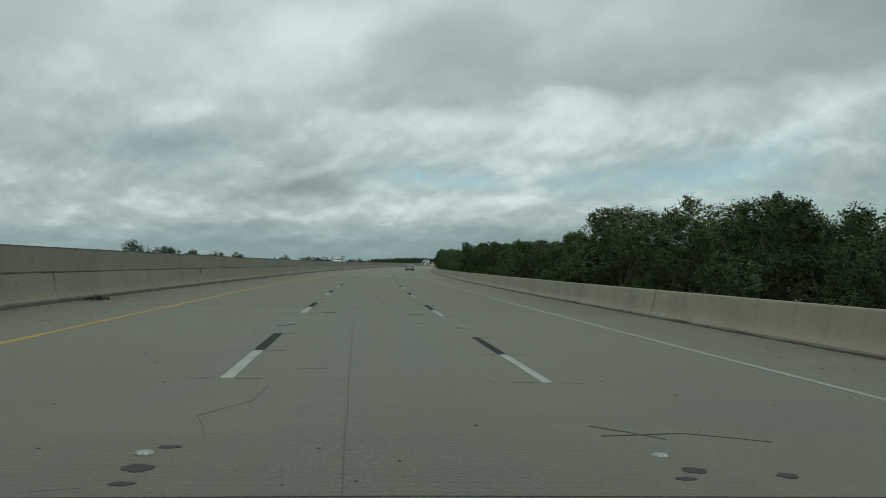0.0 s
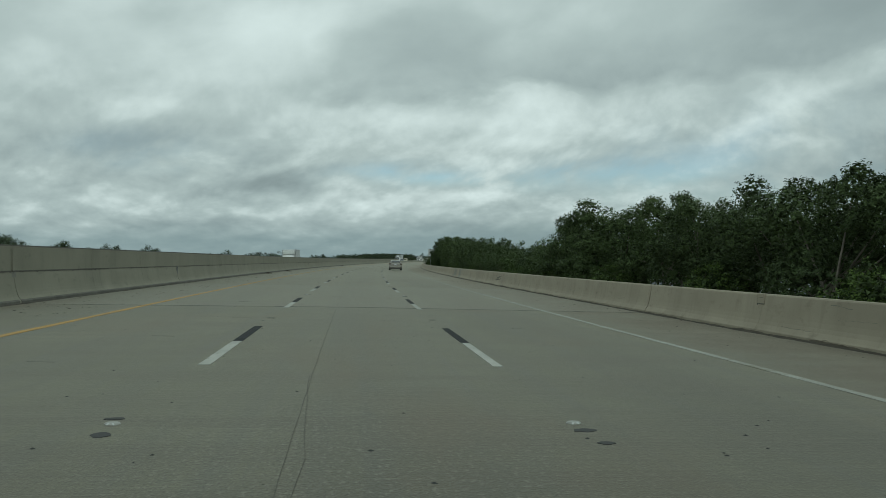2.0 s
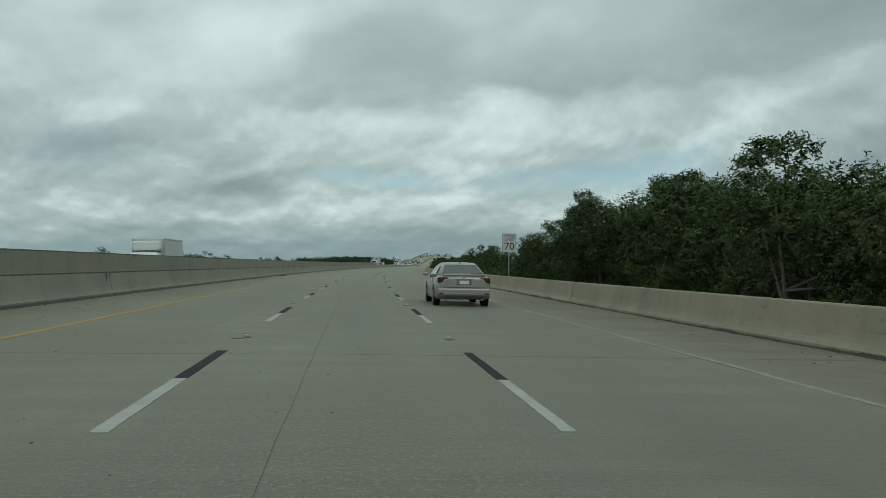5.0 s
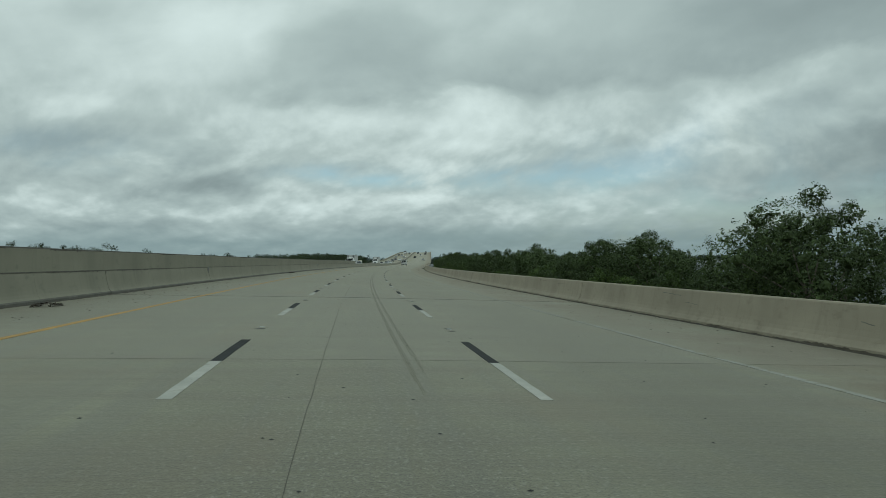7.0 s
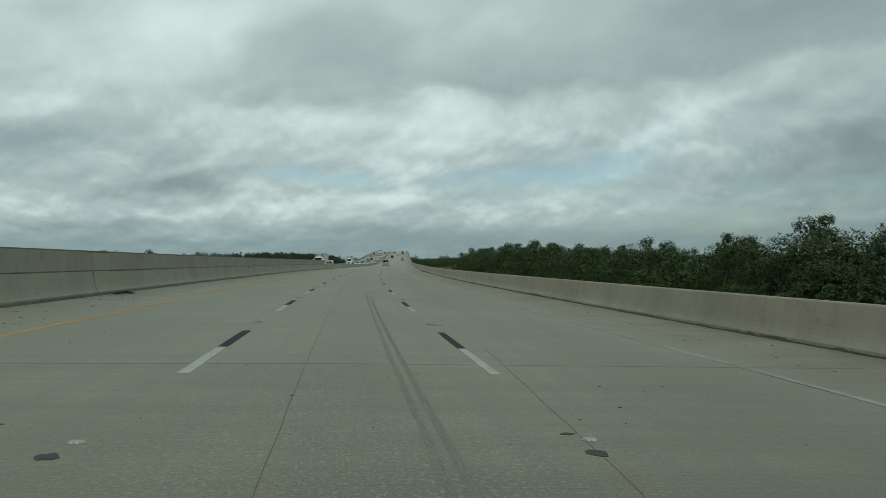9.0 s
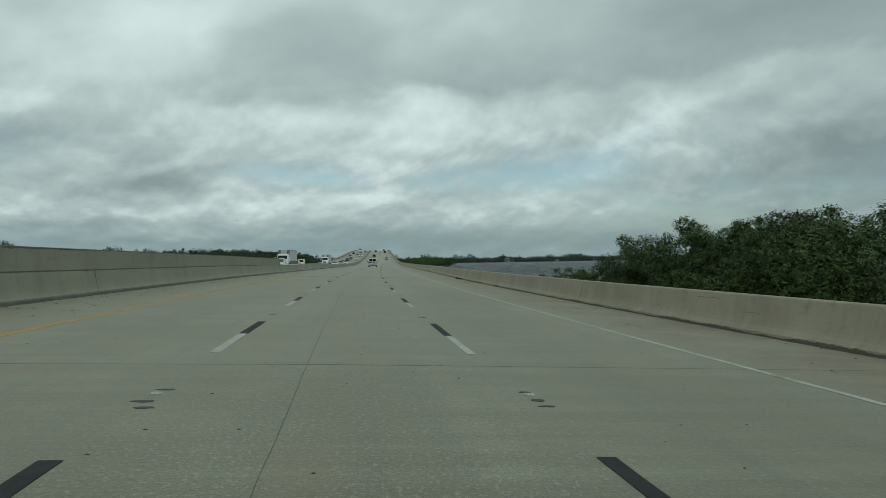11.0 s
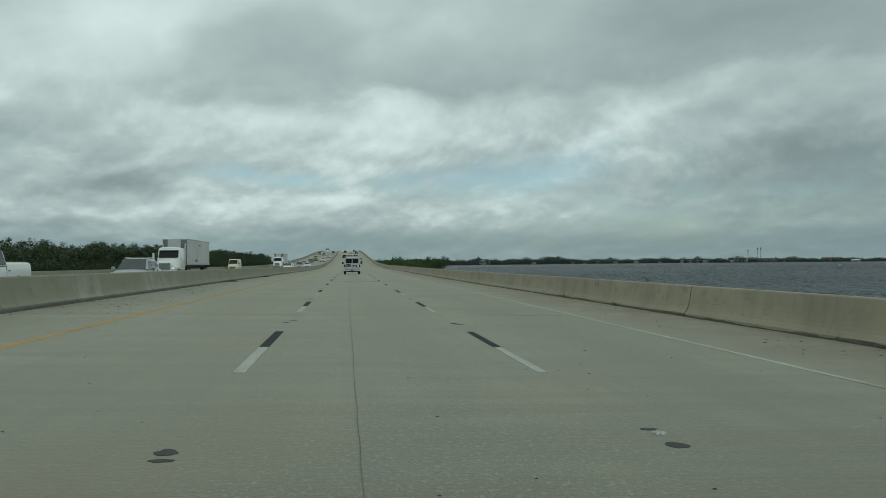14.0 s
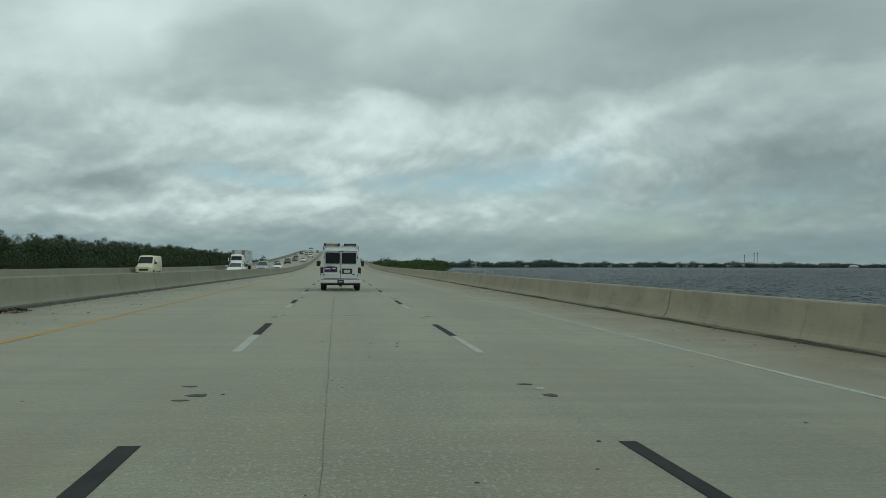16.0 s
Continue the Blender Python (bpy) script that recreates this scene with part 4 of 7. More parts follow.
def passenger_car(name, label, paint, length=4.8, width=1.82, height=1.46, belt=0.92, hood=0.88, deck=1.0, cowl=1.0, roof_front=0.25, roof_rear=-1.0, tail_top=-1.75, plate=True, lit=False, category="car", radius=0.33, bed=False, rack=False, nose=1.0):
    """A road car, nose towards +y."""
    car = root(name, label, category)
    L, W = length / 2, width / 2
    low = 0.2 if height < 1.6 else 0.3
    shell = [(-L, W * 0.84, W * 0.78, low + 0.2, deck - 0.22, deck - 0.1, 0.0), (-L + 0.07, W * 0.93, W * 0.86, low + 0.06, deck - 0.2, deck - 0.03, 0.01), (-L + 0.35, W * 0.985, W * 0.91, low, deck - 0.2, deck, 0.02),
             (tail_top, W, W * 0.93, low, belt - 0.14, max(belt, deck if bed else belt), 0.02), (0, W, W * 0.94, low - 0.02, belt - 0.14, belt, 0.02), (cowl, W, W * 0.92, low, belt - 0.16, belt, 0.03),
             (cowl + (L - cowl) * 0.55, W * 0.985, W * 0.86, low, hood - 0.2, hood - 0.02, 0.05), (L - 0.28, W * (1 - 0.07 * nose), W * (0.94 - 0.16 * nose), low, hood - 0.26, hood - 0.1 * nose, 0.04), (L - 0.06, W * (1 - 0.18 * nose), W * (0.9 - 0.22 * nose), low + 0.03, hood - 0.34, hood - 0.22 * nose, 0.02), (L, W * (1 - 0.28 * nose), W * (0.86 - 0.26 * nose), low + 0.1, hood - 0.4, hood - 0.3 * nose, 0.0)]
    body = hull("body", shell, paint, car)
    g = W * 0.93
    t = W * 0.74
    cabin = [(tail_top, g, g * 0.9, belt - 0.12, belt - 0.06, belt + 0.02, 0.0), (roof_rear, g, t, belt - 0.12, belt, height - 0.03, 0.006), ((roof_rear + roof_front) / 2, g, t * 1.02, belt - 0.12, belt, height - 0.01, 0.025), (roof_front, g, t, belt - 0.12, belt, height - 0.04, 0.006), (cowl, g, g * 0.9, belt - 0.12, belt - 0.06, belt + 0.01, 0.0)]
    hull("cabin", cabin, paint, car)
    zt = height - 0.1

    def side_x(z):
        u = (z - belt) / (height - 0.1 - belt)
        return g + (t + (g - t) * 0.12 - g) * min(max(u, 0), 1)

    zb = belt + 0.03
    split = (roof_front + roof_rear) / 2 + 0.1
    for sd in (1, -1):
        xb, xt = sd * (side_x(zb) + 0.006), sd * (side_x(zt) + 0.01)
        back = tail_top + 0.25 if not bed else roof_rear
        pane("side_window", car, GLASS, [(xb, split + 0.04, zb), (xb, cowl - 0.28, zb), (xt, roof_front + 0.02, zt), (xt, split + 0.04, zt)])
        pane("side_window", car, GLASS, [(xb, back, zb), (xb, split - 0.04, zb), (xt, split - 0.04, zt), (xt, roof_rear + 0.04, zt)])
        m = block_part("side_mirror", car, BLACK_PLASTIC if bed else paint, sd * (W + 0.02), sd * (W + 0.2), cowl - 0.42, cowl - 0.3, belt + 0.02, belt + 0.18, 0.03)
        block_part("door_handle", car, CHROME if bed else paint, sd * (W * 0.995), sd * (W + 0.02), split - 0.3, split - 0.12, belt - 0.12, belt - 0.09, 0.008)
        for yy in (-L + length * 0.2, L - length * 0.185):
            bm = bmesh.new()
            bmesh.ops.create_cone(bm, segments=24, radius1=radius * 1.16, radius2=radius * 1.16, depth=0.02, cap_ends=True, matrix=Matrix.Translation((sd * (W - 0.002), yy, radius + 0.02)) @ Matrix.Rotation(radians(90), 4, "Y"))
            part("wheel_arch", bm, BLACK_PLASTIC, car)
            wheel(car, sd * (W + 0.012), yy, radius)
    # glass in front and behind
    xf, xr = g * 0.86, t * 0.86
    pane("windshield", car, WINDSHIELD, [(-xf, cowl - 0.04, belt + 0.035), (xf, cowl - 0.04, belt + 0.035), (xr, roof_front + 0.05, height - 0.06), (-xr, roof_front + 0.05, height - 0.06)], 0.014)
    pane("rear_window", car, GLASS, [(xf, tail_top + 0.05, belt + 0.06), (-xf, tail_top + 0.05, belt + 0.06), (-xr, roof_rear - 0.07, height - 0.06), (xr, roof_rear - 0.07, height - 0.06)], 0.02)
    # front
    zf = hood - 0.30 * nose - (0.06 if nose > 0.7 else 0.2)
    grille = block_part("grille", car, BLACK_PLASTIC, -W * 0.55, W * 0.55, L - 0.05, L + 0.015, low + 0.16, zf + (0.03 if nose > 0.7 else 0.14), 0.012)
    for k in range(4):
        zz = low + 0.22 + k * (zf - low - 0.12) / 4
        block_part("bar", grille, CHROME, -W * 0.52, W * 0.52, L + 0.012, L + 0.026, zz, zz + 0.025, 0.004)
    for sd in (1, -1):
        lens = block_part("headlight", car, GREY_PANEL if lit else CLEAR_LENS, sd * W * (0.58 if nose > 0.7 else 0.66), sd * W * (0.86 if nose > 0.7 else 0.93), L - 0.16, L - 0.02 if nose > 0.7 else L + 0.02, zf + 0.0, zf + 0.15, 0.03)
        if lit:
            block_part("bulb", lens, LAMP_ON, sd * W * 0.74, sd * W * 0.83, L - 0.1, L + 0.03, zf + 0.05, zf + 0.11, 0.02, "lit headlight bulb")
        block_part("tail_light", car, RED_LENS, sd * W * 0.56, sd * W * 0.9, -L - 0.012, -L + 0.12, deck - 0.34, deck - 0.17, 0.03)
    bumper = block_part("rear_bumper", car, paint, -W * 0.88, W * 0.88, -L - 0.06, -L + 0.2, low + 0.14, low + 0.34, 0.05)
    block_part("lower_trim", bumper, BLACK_PLASTIC, -W * 0.7, W * 0.7, -L - 0.045, -L + 0.1, low + 0.04, low + 0.15, 0.02)
    if plate:
        block_part("licence_plate", car, PALE_INK, -0.16, 0.16, -L - 0.03, -L + 0.03, deck - 0.36, deck - 0.22, 0.005)
        block_part("badge", car, CHROME, -0.06, 0.06, -L - 0.03, -L + 0.03, deck - 0.16, deck - 0.12, 0.008)
    if bed:
        block_part("bed_floor", car, BLACK_PLASTIC, -W * 0.82, W * 0.82, -L + 0.12, tail_top - 0.02, deck - 0.02, deck + 0.024, 0.005, "dark open cargo bed")
        for sd in (1, -1):
            block_part("bed_rail", car, BLACK_PLASTIC, sd * W * 0.84, sd * W * 0.93, -L + 0.1, tail_top - 0.02, deck - 0.01, deck + 0.05, 0.01)
    if rack:
        for sd in (1, -1):
            block_part("roof_rail", car, ALUMINIUM, sd * t * 0.82, sd * t * 0.88, roof_rear + 0.1, roof_front - 0.1, height - 0.01, height + 0.05, 0.012)
    return car


def arch(parent, sd, x, y, radius):
    bm = bmesh.new()
    bmesh.ops.create_cone(bm, segments=28, radius1=radius, radius2=radius, depth=0.02, cap_ends=True, matrix=Matrix.Translation((sd * x, y, radius * 0.9)) @ Matrix.Rotation(radians(90), 4, "Y"))
    part("wheel_arch", bm, BLACK_PLASTIC, parent)


def crew_pickup():
    """Crew cab pickup with a stacked chrome front, nose towards +y."""
    car = root("pickup_truck", "white crew cab pickup with lit headlights on the oncoming carriageway", "pickup")
    hull("body", [(-2.9, 0.98, 0.96, 0.55, 1.1, 1.36, 0), (-2.8, 1.0, 0.98, 0.5, 1.1, 1.38, 0.01), (-0.98, 1.0, 0.98, 0.45, 1.1, 1.38, 0.01), (-0.92, 1.0, 0.97, 0.45, 1.1, 1.28, 0.02), (1.0, 1.0, 0.95, 0.45, 1.1, 1.27, 0.04), (1.2, 1.0, 0.94, 0.45, 1.08, 1.27, 0.06), (2.45, 1.0, 0.93, 0.5, 1.0, 1.22, 0.06), (2.78, 0.99, 0.92, 0.5, 0.98, 1.16, 0.03), (2.9, 0.96, 0.9, 0.55, 0.9, 1.1, 0)], WHITE_PAINT, car)
    hull("cabin", [(-0.96, 0.97, 0.80, 1.15, 1.25, 1.78, 0.02), (-0.6, 0.97, 0.80, 1.15, 1.25, 1.85, 0.03), (0.2, 0.97, 0.80, 1.15, 1.25, 1.85, 0.012), (1.12, 0.97, 0.9, 1.15, 1.22, 1.29, 0)], WHITE_PAINT, car)
    pane("windshield", car, WINDSHIELD, [(-0.84, 1.06, 1.36), (0.84, 1.06, 1.36), (0.71, 0.3, 1.80), (-0.71, 0.3, 1.80)], 0.02)
    pane("rear_window", car, GLASS, [(-0.7, -0.97, 1.42), (0.7, -0.97, 1.42), (0.66, -0.97, 1.78), (-0.66, -0.97, 1.78)], 0.02)
    block_part("wiper", car, BLACK_PLASTIC, -0.7, 0.6, 1.05, 1.1, 1.31, 1.34, 0.005)
    block_part("antenna_fin", car, BLACK_PLASTIC, -0.03, 0.03, -0.1, 0.1, 1.86, 1.93, 0.01)
    block_part("bed_cover", car, BLACK_PLASTIC, -0.86, 0.86, -2.8, -1.02, 1.36, 1.41, 0.01, "dark cargo bed cover")
    for sd in (1, -1):
        pane("side_window", car, GLASS, [(sd * 0.966, 0.05, 1.31), (sd * 0.966, 0.92, 1.31), (sd * 0.842, 0.26, 1.8), (sd * 0.842, 0.05, 1.8)], 0.012)
        pane("side_window", car, GLASS, [(sd * 0.966, -0.86, 1.31), (sd * 0.966, -0.05, 1.31), (sd * 0.842, -0.05, 1.8), (sd * 0.842, -0.74, 1.8)], 0.012)
        m = block_part("side_mirror", car, BLACK_PLASTIC, sd * 1.06, sd * 1.3, 0.78, 0.9, 1.28, 1.46, 0.04)
        block_part("cap", m, WHITE_PAINT, sd * 1.07, sd * 1.29, 0.88, 0.93, 1.33, 1.45, 0.03)
        for yy in (0.0, -0.85):
            block_part("door_handle", car, CHROME, sd * 1.0, sd * 1.03, yy - 0.25, yy - 0.07, 1.1, 1.14, 0.01)
            block_part("door_seam", car, BLACK_PLASTIC, sd * 0.99, sd * 1.004, yy - 0.015, yy, 0.6, 1.26, 0.0)
        upper = block_part("headlight", car, GREY_PANEL, sd * 0.66, sd * 0.95, 2.74, 2.925, 0.98, 1.1, 0.03, "clear stacked headlight")
        block_part("bulb", upper, LAMP_ON, sd * 0.76, sd * 0.86, 2.85, 2.94, 1.02, 1.08, 0.02, "lit headlight bulb")
        block_part("lower_lamp", car, CLEAR_LENS, sd * 0.66, sd * 0.93, 2.78, 2.925, 0.76, 0.88, 0.03)
        arch(car, sd, 0.996, 1.95, 0.5)
        arch(car, sd, 0.996, -1.75, 0.5)
        for yy in (1.95, -1.75):
            wheel(car, sd * 1.01, yy, 0.41, 0.26)
        block_part("tail_light", car, RED_LENS, sd * 0.84, sd * 0.98, -2.92, -2.8, 0.95, 1.3, 0.02)
    for z0, z1 in ((1.0, 1.09), (0.73, 0.91)):
        band = block_part("grille", car, BLACK_PLASTIC, -0.62, 0.62, 2.84, 2.925, z0, z1, 0.01, "black grille band in a chrome frame")
        for z in (z0 - 0.02, z1 - 0.005, (z0 + z1) / 2 - 0.006):
            block_part("bar", band, CHROME, -0.64, 0.64, 2.91, 2.945, z, z + (0.022 if z != (z0 + z1) / 2 - 0.006 else 0.012), 0.004)
    block_part("centre_bar", car, CHROME, -0.95, 0.95, 2.88, 2.94, 0.925, 0.965, 0.01)
    block_part("badge", car, CHROME, -0.13, 0.13, 2.92, 2.96, 0.9, 0.99, 0.015)
    block_part("front_bumper", car, CHROME, -0.99, 0.99, 2.82, 3.0, 0.42, 0.68, 0.04, "chrome front bumper")
    return car


def crossover():
    """Compact crossover with swept headlights and roof rails, nose towards +y."""
    car = root("suv", "silver compact crossover with roof rails on the oncoming carriageway", "car")
    hull("body", [(-2.2, 0.84, 0.78, 0.4, 0.85, 1.0, 0), (-2.1, 0.9, 0.85, 0.3, 0.9, 1.08, 0.01), (-1.2, 0.92, 0.87, 0.25, 0.88, 1.07, 0.02), (0, 0.92, 0.87, 0.22, 0.86, 1.02, 0.02), (0.95, 0.92, 0.86, 0.22, 0.84, 1.0, 0.04), (1.5, 0.91, 0.8, 0.25, 0.78, 0.95, 0.06), (1.95, 0.87, 0.72, 0.28, 0.68, 0.86, 0.05), (2.12, 0.78, 0.62, 0.3, 0.58, 0.76, 0.03), (2.2, 0.68, 0.52, 0.38, 0.5, 0.66, 0)], SILVER_PAINT, car)
    hull("cabin", [(-2.02, 0.85, 0.74, 0.95, 1.0, 1.12, 0), (-1.58, 0.86, 0.66, 0.95, 1.0, 1.56, 0.02), (-0.6, 0.86, 0.68, 0.95, 1.0, 1.64, 0.035), (0.15, 0.86, 0.66, 0.95, 1.0, 1.6, 0.03), (1.1, 0.85, 0.74, 0.92, 0.96, 1.01, 0)], SILVER_PAINT, car)
    pane("windshield", car, WINDSHIELD, [(-0.74, 1.02, 1.055), (0.74, 1.02, 1.055), (0.6, 0.2, 1.585), (-0.6, 0.2, 1.585)], 0.018)
    pane("rear_window", car, GLASS, [(-0.68, -1.98, 1.16), (0.68, -1.98, 1.16), (0.58, -1.66, 1.5), (-0.58, -1.66, 1.5)], 0.02)
    grille = block_part("grille", car, BLACK_PLASTIC, -0.45, 0.45, 2.14, 2.215, 0.56, 0.68, 0.02)
    block_part("bar", grille, CHROME, -0.42, 0.42, 2.2, 2.23, 0.61, 0.635, 0.006)
    block_part("badge", grille, CHROME, -0.09, 0.09, 2.205, 2.24, 0.59, 0.665, 0.02)
    block_part("lower_grille", car, BLACK_PLASTIC, -0.6, 0.6, 2.1, 2.2, 0.3, 0.46, 0.02)
    for sd in (1, -1):
        pane("side_window", car, GLASS, [(sd * 0.846, 0.0, 1.08), (sd * 0.846, 0.74, 1.06), (sd * 0.706, 0.2, 1.5), (sd * 0.706, 0.0, 1.5)], 0.012)
        pane("side_window", car, GLASS, [(sd * 0.838, -1.0, 1.11), (sd * 0.846, -0.06, 1.08), (sd * 0.706, -0.06, 1.5), (sd * 0.718, -0.95, 1.47)], 0.012)
        pane("side_window", car, GLASS, [(sd * 0.83, -1.5, 1.2), (sd * 0.835, -1.06, 1.12), (sd * 0.72, -1.05, 1.46), (sd * 0.745, -1.38, 1.38)], 0.012)
        pane("headlight", car, CLEAR_LENS, [(sd * 0.5, 2.13, 0.66), (sd * 0.78, 1.98, 0.70), (sd * 0.89, 1.62, 0.86), (sd * 0.66, 1.95, 0.82)], 0.035, "long swept clear headlight")
        block_part("fog_lamp", car, GREY_PANEL, sd * 0.6, sd * 0.72, 2.0, 2.13, 0.42, 0.52, 0.02)
        m = block_part("side_mirror", car, SILVER_PAINT, sd * 0.95, sd * 1.14, 0.62, 0.76, 1.04, 1.18, 0.04)
        block_part("roof_rail", car, ALUMINIUM, sd * 0.58, sd * 0.62, -1.4, 0.05, 1.63, 1.69, 0.015)
        block_part("tail_light", car, RED_LENS, sd * 0.62, sd * 0.86, -2.16, -2.0, 0.9, 1.08, 0.03)
        for yy in (0.0, -0.95):
            block_part("door_handle", car, SILVER_PAINT, sd * 0.915, sd * 0.94, yy - 0.25, yy - 0.07, 0.92, 0.95, 0.01)
            block_part("door_seam", car, BLACK_PLASTIC, sd * 0.905, sd * 0.924, yy - 0.012, yy, 0.4, 1.0, 0.0)
        for yy in (1.4, -1.25):
            arch(car, sd, 0.916, yy, 0.42)
            wheel(car, sd * 0.93, yy, 0.35, 0.22)
    return car


def champagne_sedan():
    """Four-door saloon with a sloping tail and lamps that wrap round its corners, nose towards +y."""
    car = root("sedan", "champagne silver sedan in the lane beside the barrier", "car")
    hull("body", [(-2.42, 0.72, 0.66, 0.45, 0.75, 0.9, 0), (-2.36, 0.84, 0.76, 0.32, 0.82, 1.0, 0.01), (-2.2, 0.89, 0.8, 0.26, 0.85, 1.05, 0.015), (-1.7, 0.91, 0.82, 0.22, 0.8, 1.05, 0.02), (-1.0, 0.91, 0.84, 0.2, 0.78, 0.98, 0.02), (0, 0.91, 0.84, 0.2, 0.78, 0.95, 0.02), (1.0, 0.91, 0.83, 0.2, 0.76, 0.93, 0.03), (1.9, 0.89, 0.76, 0.22, 0.66, 0.82, 0.05), (2.3, 0.82, 0.66, 0.24, 0.55, 0.7, 0.03), (2.42, 0.7, 0.56, 0.35, 0.5, 0.6, 0)], CHAMPAGNE_PAINT, car)
    hull("cabin", [(-1.98, 0.78, 0.7, 0.95, 1.0, 1.06, 0), (-1.25, 0.83, 0.6, 0.95, 1.0, 1.38, 0.02), (-0.5, 0.84, 0.63, 0.95, 1.0, 1.45, 0.025), (0.2, 0.84, 0.62, 0.95, 1.0, 1.42, 0.02), (1.15, 0.82, 0.72, 0.9, 0.94, 0.97, 0)], CHAMPAGNE_PAINT, car)
    pane("rear_window", car, SKY_GLASS, [(-0.66, -1.9, 1.09), (0.66, -1.9, 1.09), (0.53, -1.3, 1.36), (-0.53, -1.3, 1.36)], 0.022, "sloping rear window with sky on it")
    pane("windshield", car, SKY_GLASS, [(-0.7, 1.08, 0.99), (0.7, 1.08, 0.99), (0.55, 0.24, 1.4), (-0.55, 0.24, 1.4)], 0.02)
    bumper = block_part("rear_bumper", car, CHAMPAGNE_PAINT, -0.87, 0.87, -2.46, -2.15, 0.36, 0.62, 0.06)
    block_part("lower_trim", bumper, BLACK_PLASTIC, -0.62, 0.62, -2.475, -2.3, 0.25, 0.385, 0.03, "dark lower bumper trim")
    block_part("trunk_lip", car, CHAMPAGNE_PAINT, -0.7, 0.7, -2.38, -2.2, 1.02, 1.065, 0.015)
    block_part("trunk_seam", car, BLACK_PLASTIC, -0.66, 0.66, -2.435, -2.3, 0.635, 0.645, 0.0)
    block_part("chrome_strip", car, CHROME, -0.32, 0.32, -2.435, -2.36, 0.9, 0.925, 0.006)
    recess = block_part("plate_recess", car, GREY_PANEL, -0.25, 0.25, -2.43, -2.36, 0.72, 0.89, 0.02)
    block_part("licence_plate", recess, PALE_INK, -0.155, 0.155, -2.437, -2.42, 0.745, 0.86, 0.004)
    block_part("badge", car, CHROME, -0.05, 0.05, -2.42, -2.36, 0.94, 0.99, 0.015)
    block_part("antenna_fin", car, CHAMPAGNE_PAINT, -0.02, 0.02, -1.2, -1.02, 1.4, 1.47, 0.01)
    for sd in (1, -1):
        lamp = block_part("tail_light", car, RED_LENS, sd * 0.5, sd * 0.865, -2.41, -2.1, 0.78, 0.97, 0.04, "red lamp wrapped round the corner")
        block_part("reverse_lamp", lamp, CLEAR_LENS, sd * 0.52, sd * 0.66, -2.416, -2.36, 0.8, 0.86, 0.01)
        block_part("bumper_reflector", bumper, RED_LENS, sd * 0.68, sd * 0.82, -2.468, -2.44, 0.42, 0.46, 0.005)
        block_part("exhaust_tip", car, CHROME, sd * 0.52, sd * 0.64, -2.46, -2.3, 0.22, 0.28, 0.02)
        pane("side_window", car, GLASS, [(sd * 0.834, 0.0, 1.02), (sd * 0.834, 0.8, 1.0), (sd * 0.665, 0.2, 1.34), (sd * 0.665, 0.0, 1.34)], 0.012)
        pane("side_window", car, GLASS, [(sd * 0.826, -1.3, 1.06), (sd * 0.834, -0.06, 1.02), (sd * 0.665, -0.06, 1.34), (sd * 0.66, -1.05, 1.32)], 0.012)
        block_part("side_mirror", car, CHAMPAGNE_PAINT, sd * 0.94, sd * 1.12, 0.62, 0.76, 0.98, 1.1, 0.04)
        block_part("headlight", car, CLEAR_LENS, sd * 0.5, sd * 0.74, 2.2, 2.36, 0.55, 0.66, 0.03)
        for yy in (0.0, -0.95):
            block_part("door_handle", car, CHAMPAGNE_PAINT, sd * 0.9, sd * 0.93, yy - 0.25, yy - 0.07, 0.84, 0.87, 0.01)
            block_part("door_seam", car, BLACK_PLASTIC, sd * 0.895, sd * 0.914, yy - 0.012, yy, 0.36, 0.93, 0.0)
        for yy in (1.5, -1.4):
            arch(car, sd, 0.905, yy, 0.4)
            wheel(car, sd * 0.92, yy, 0.33, 0.22)
    return car


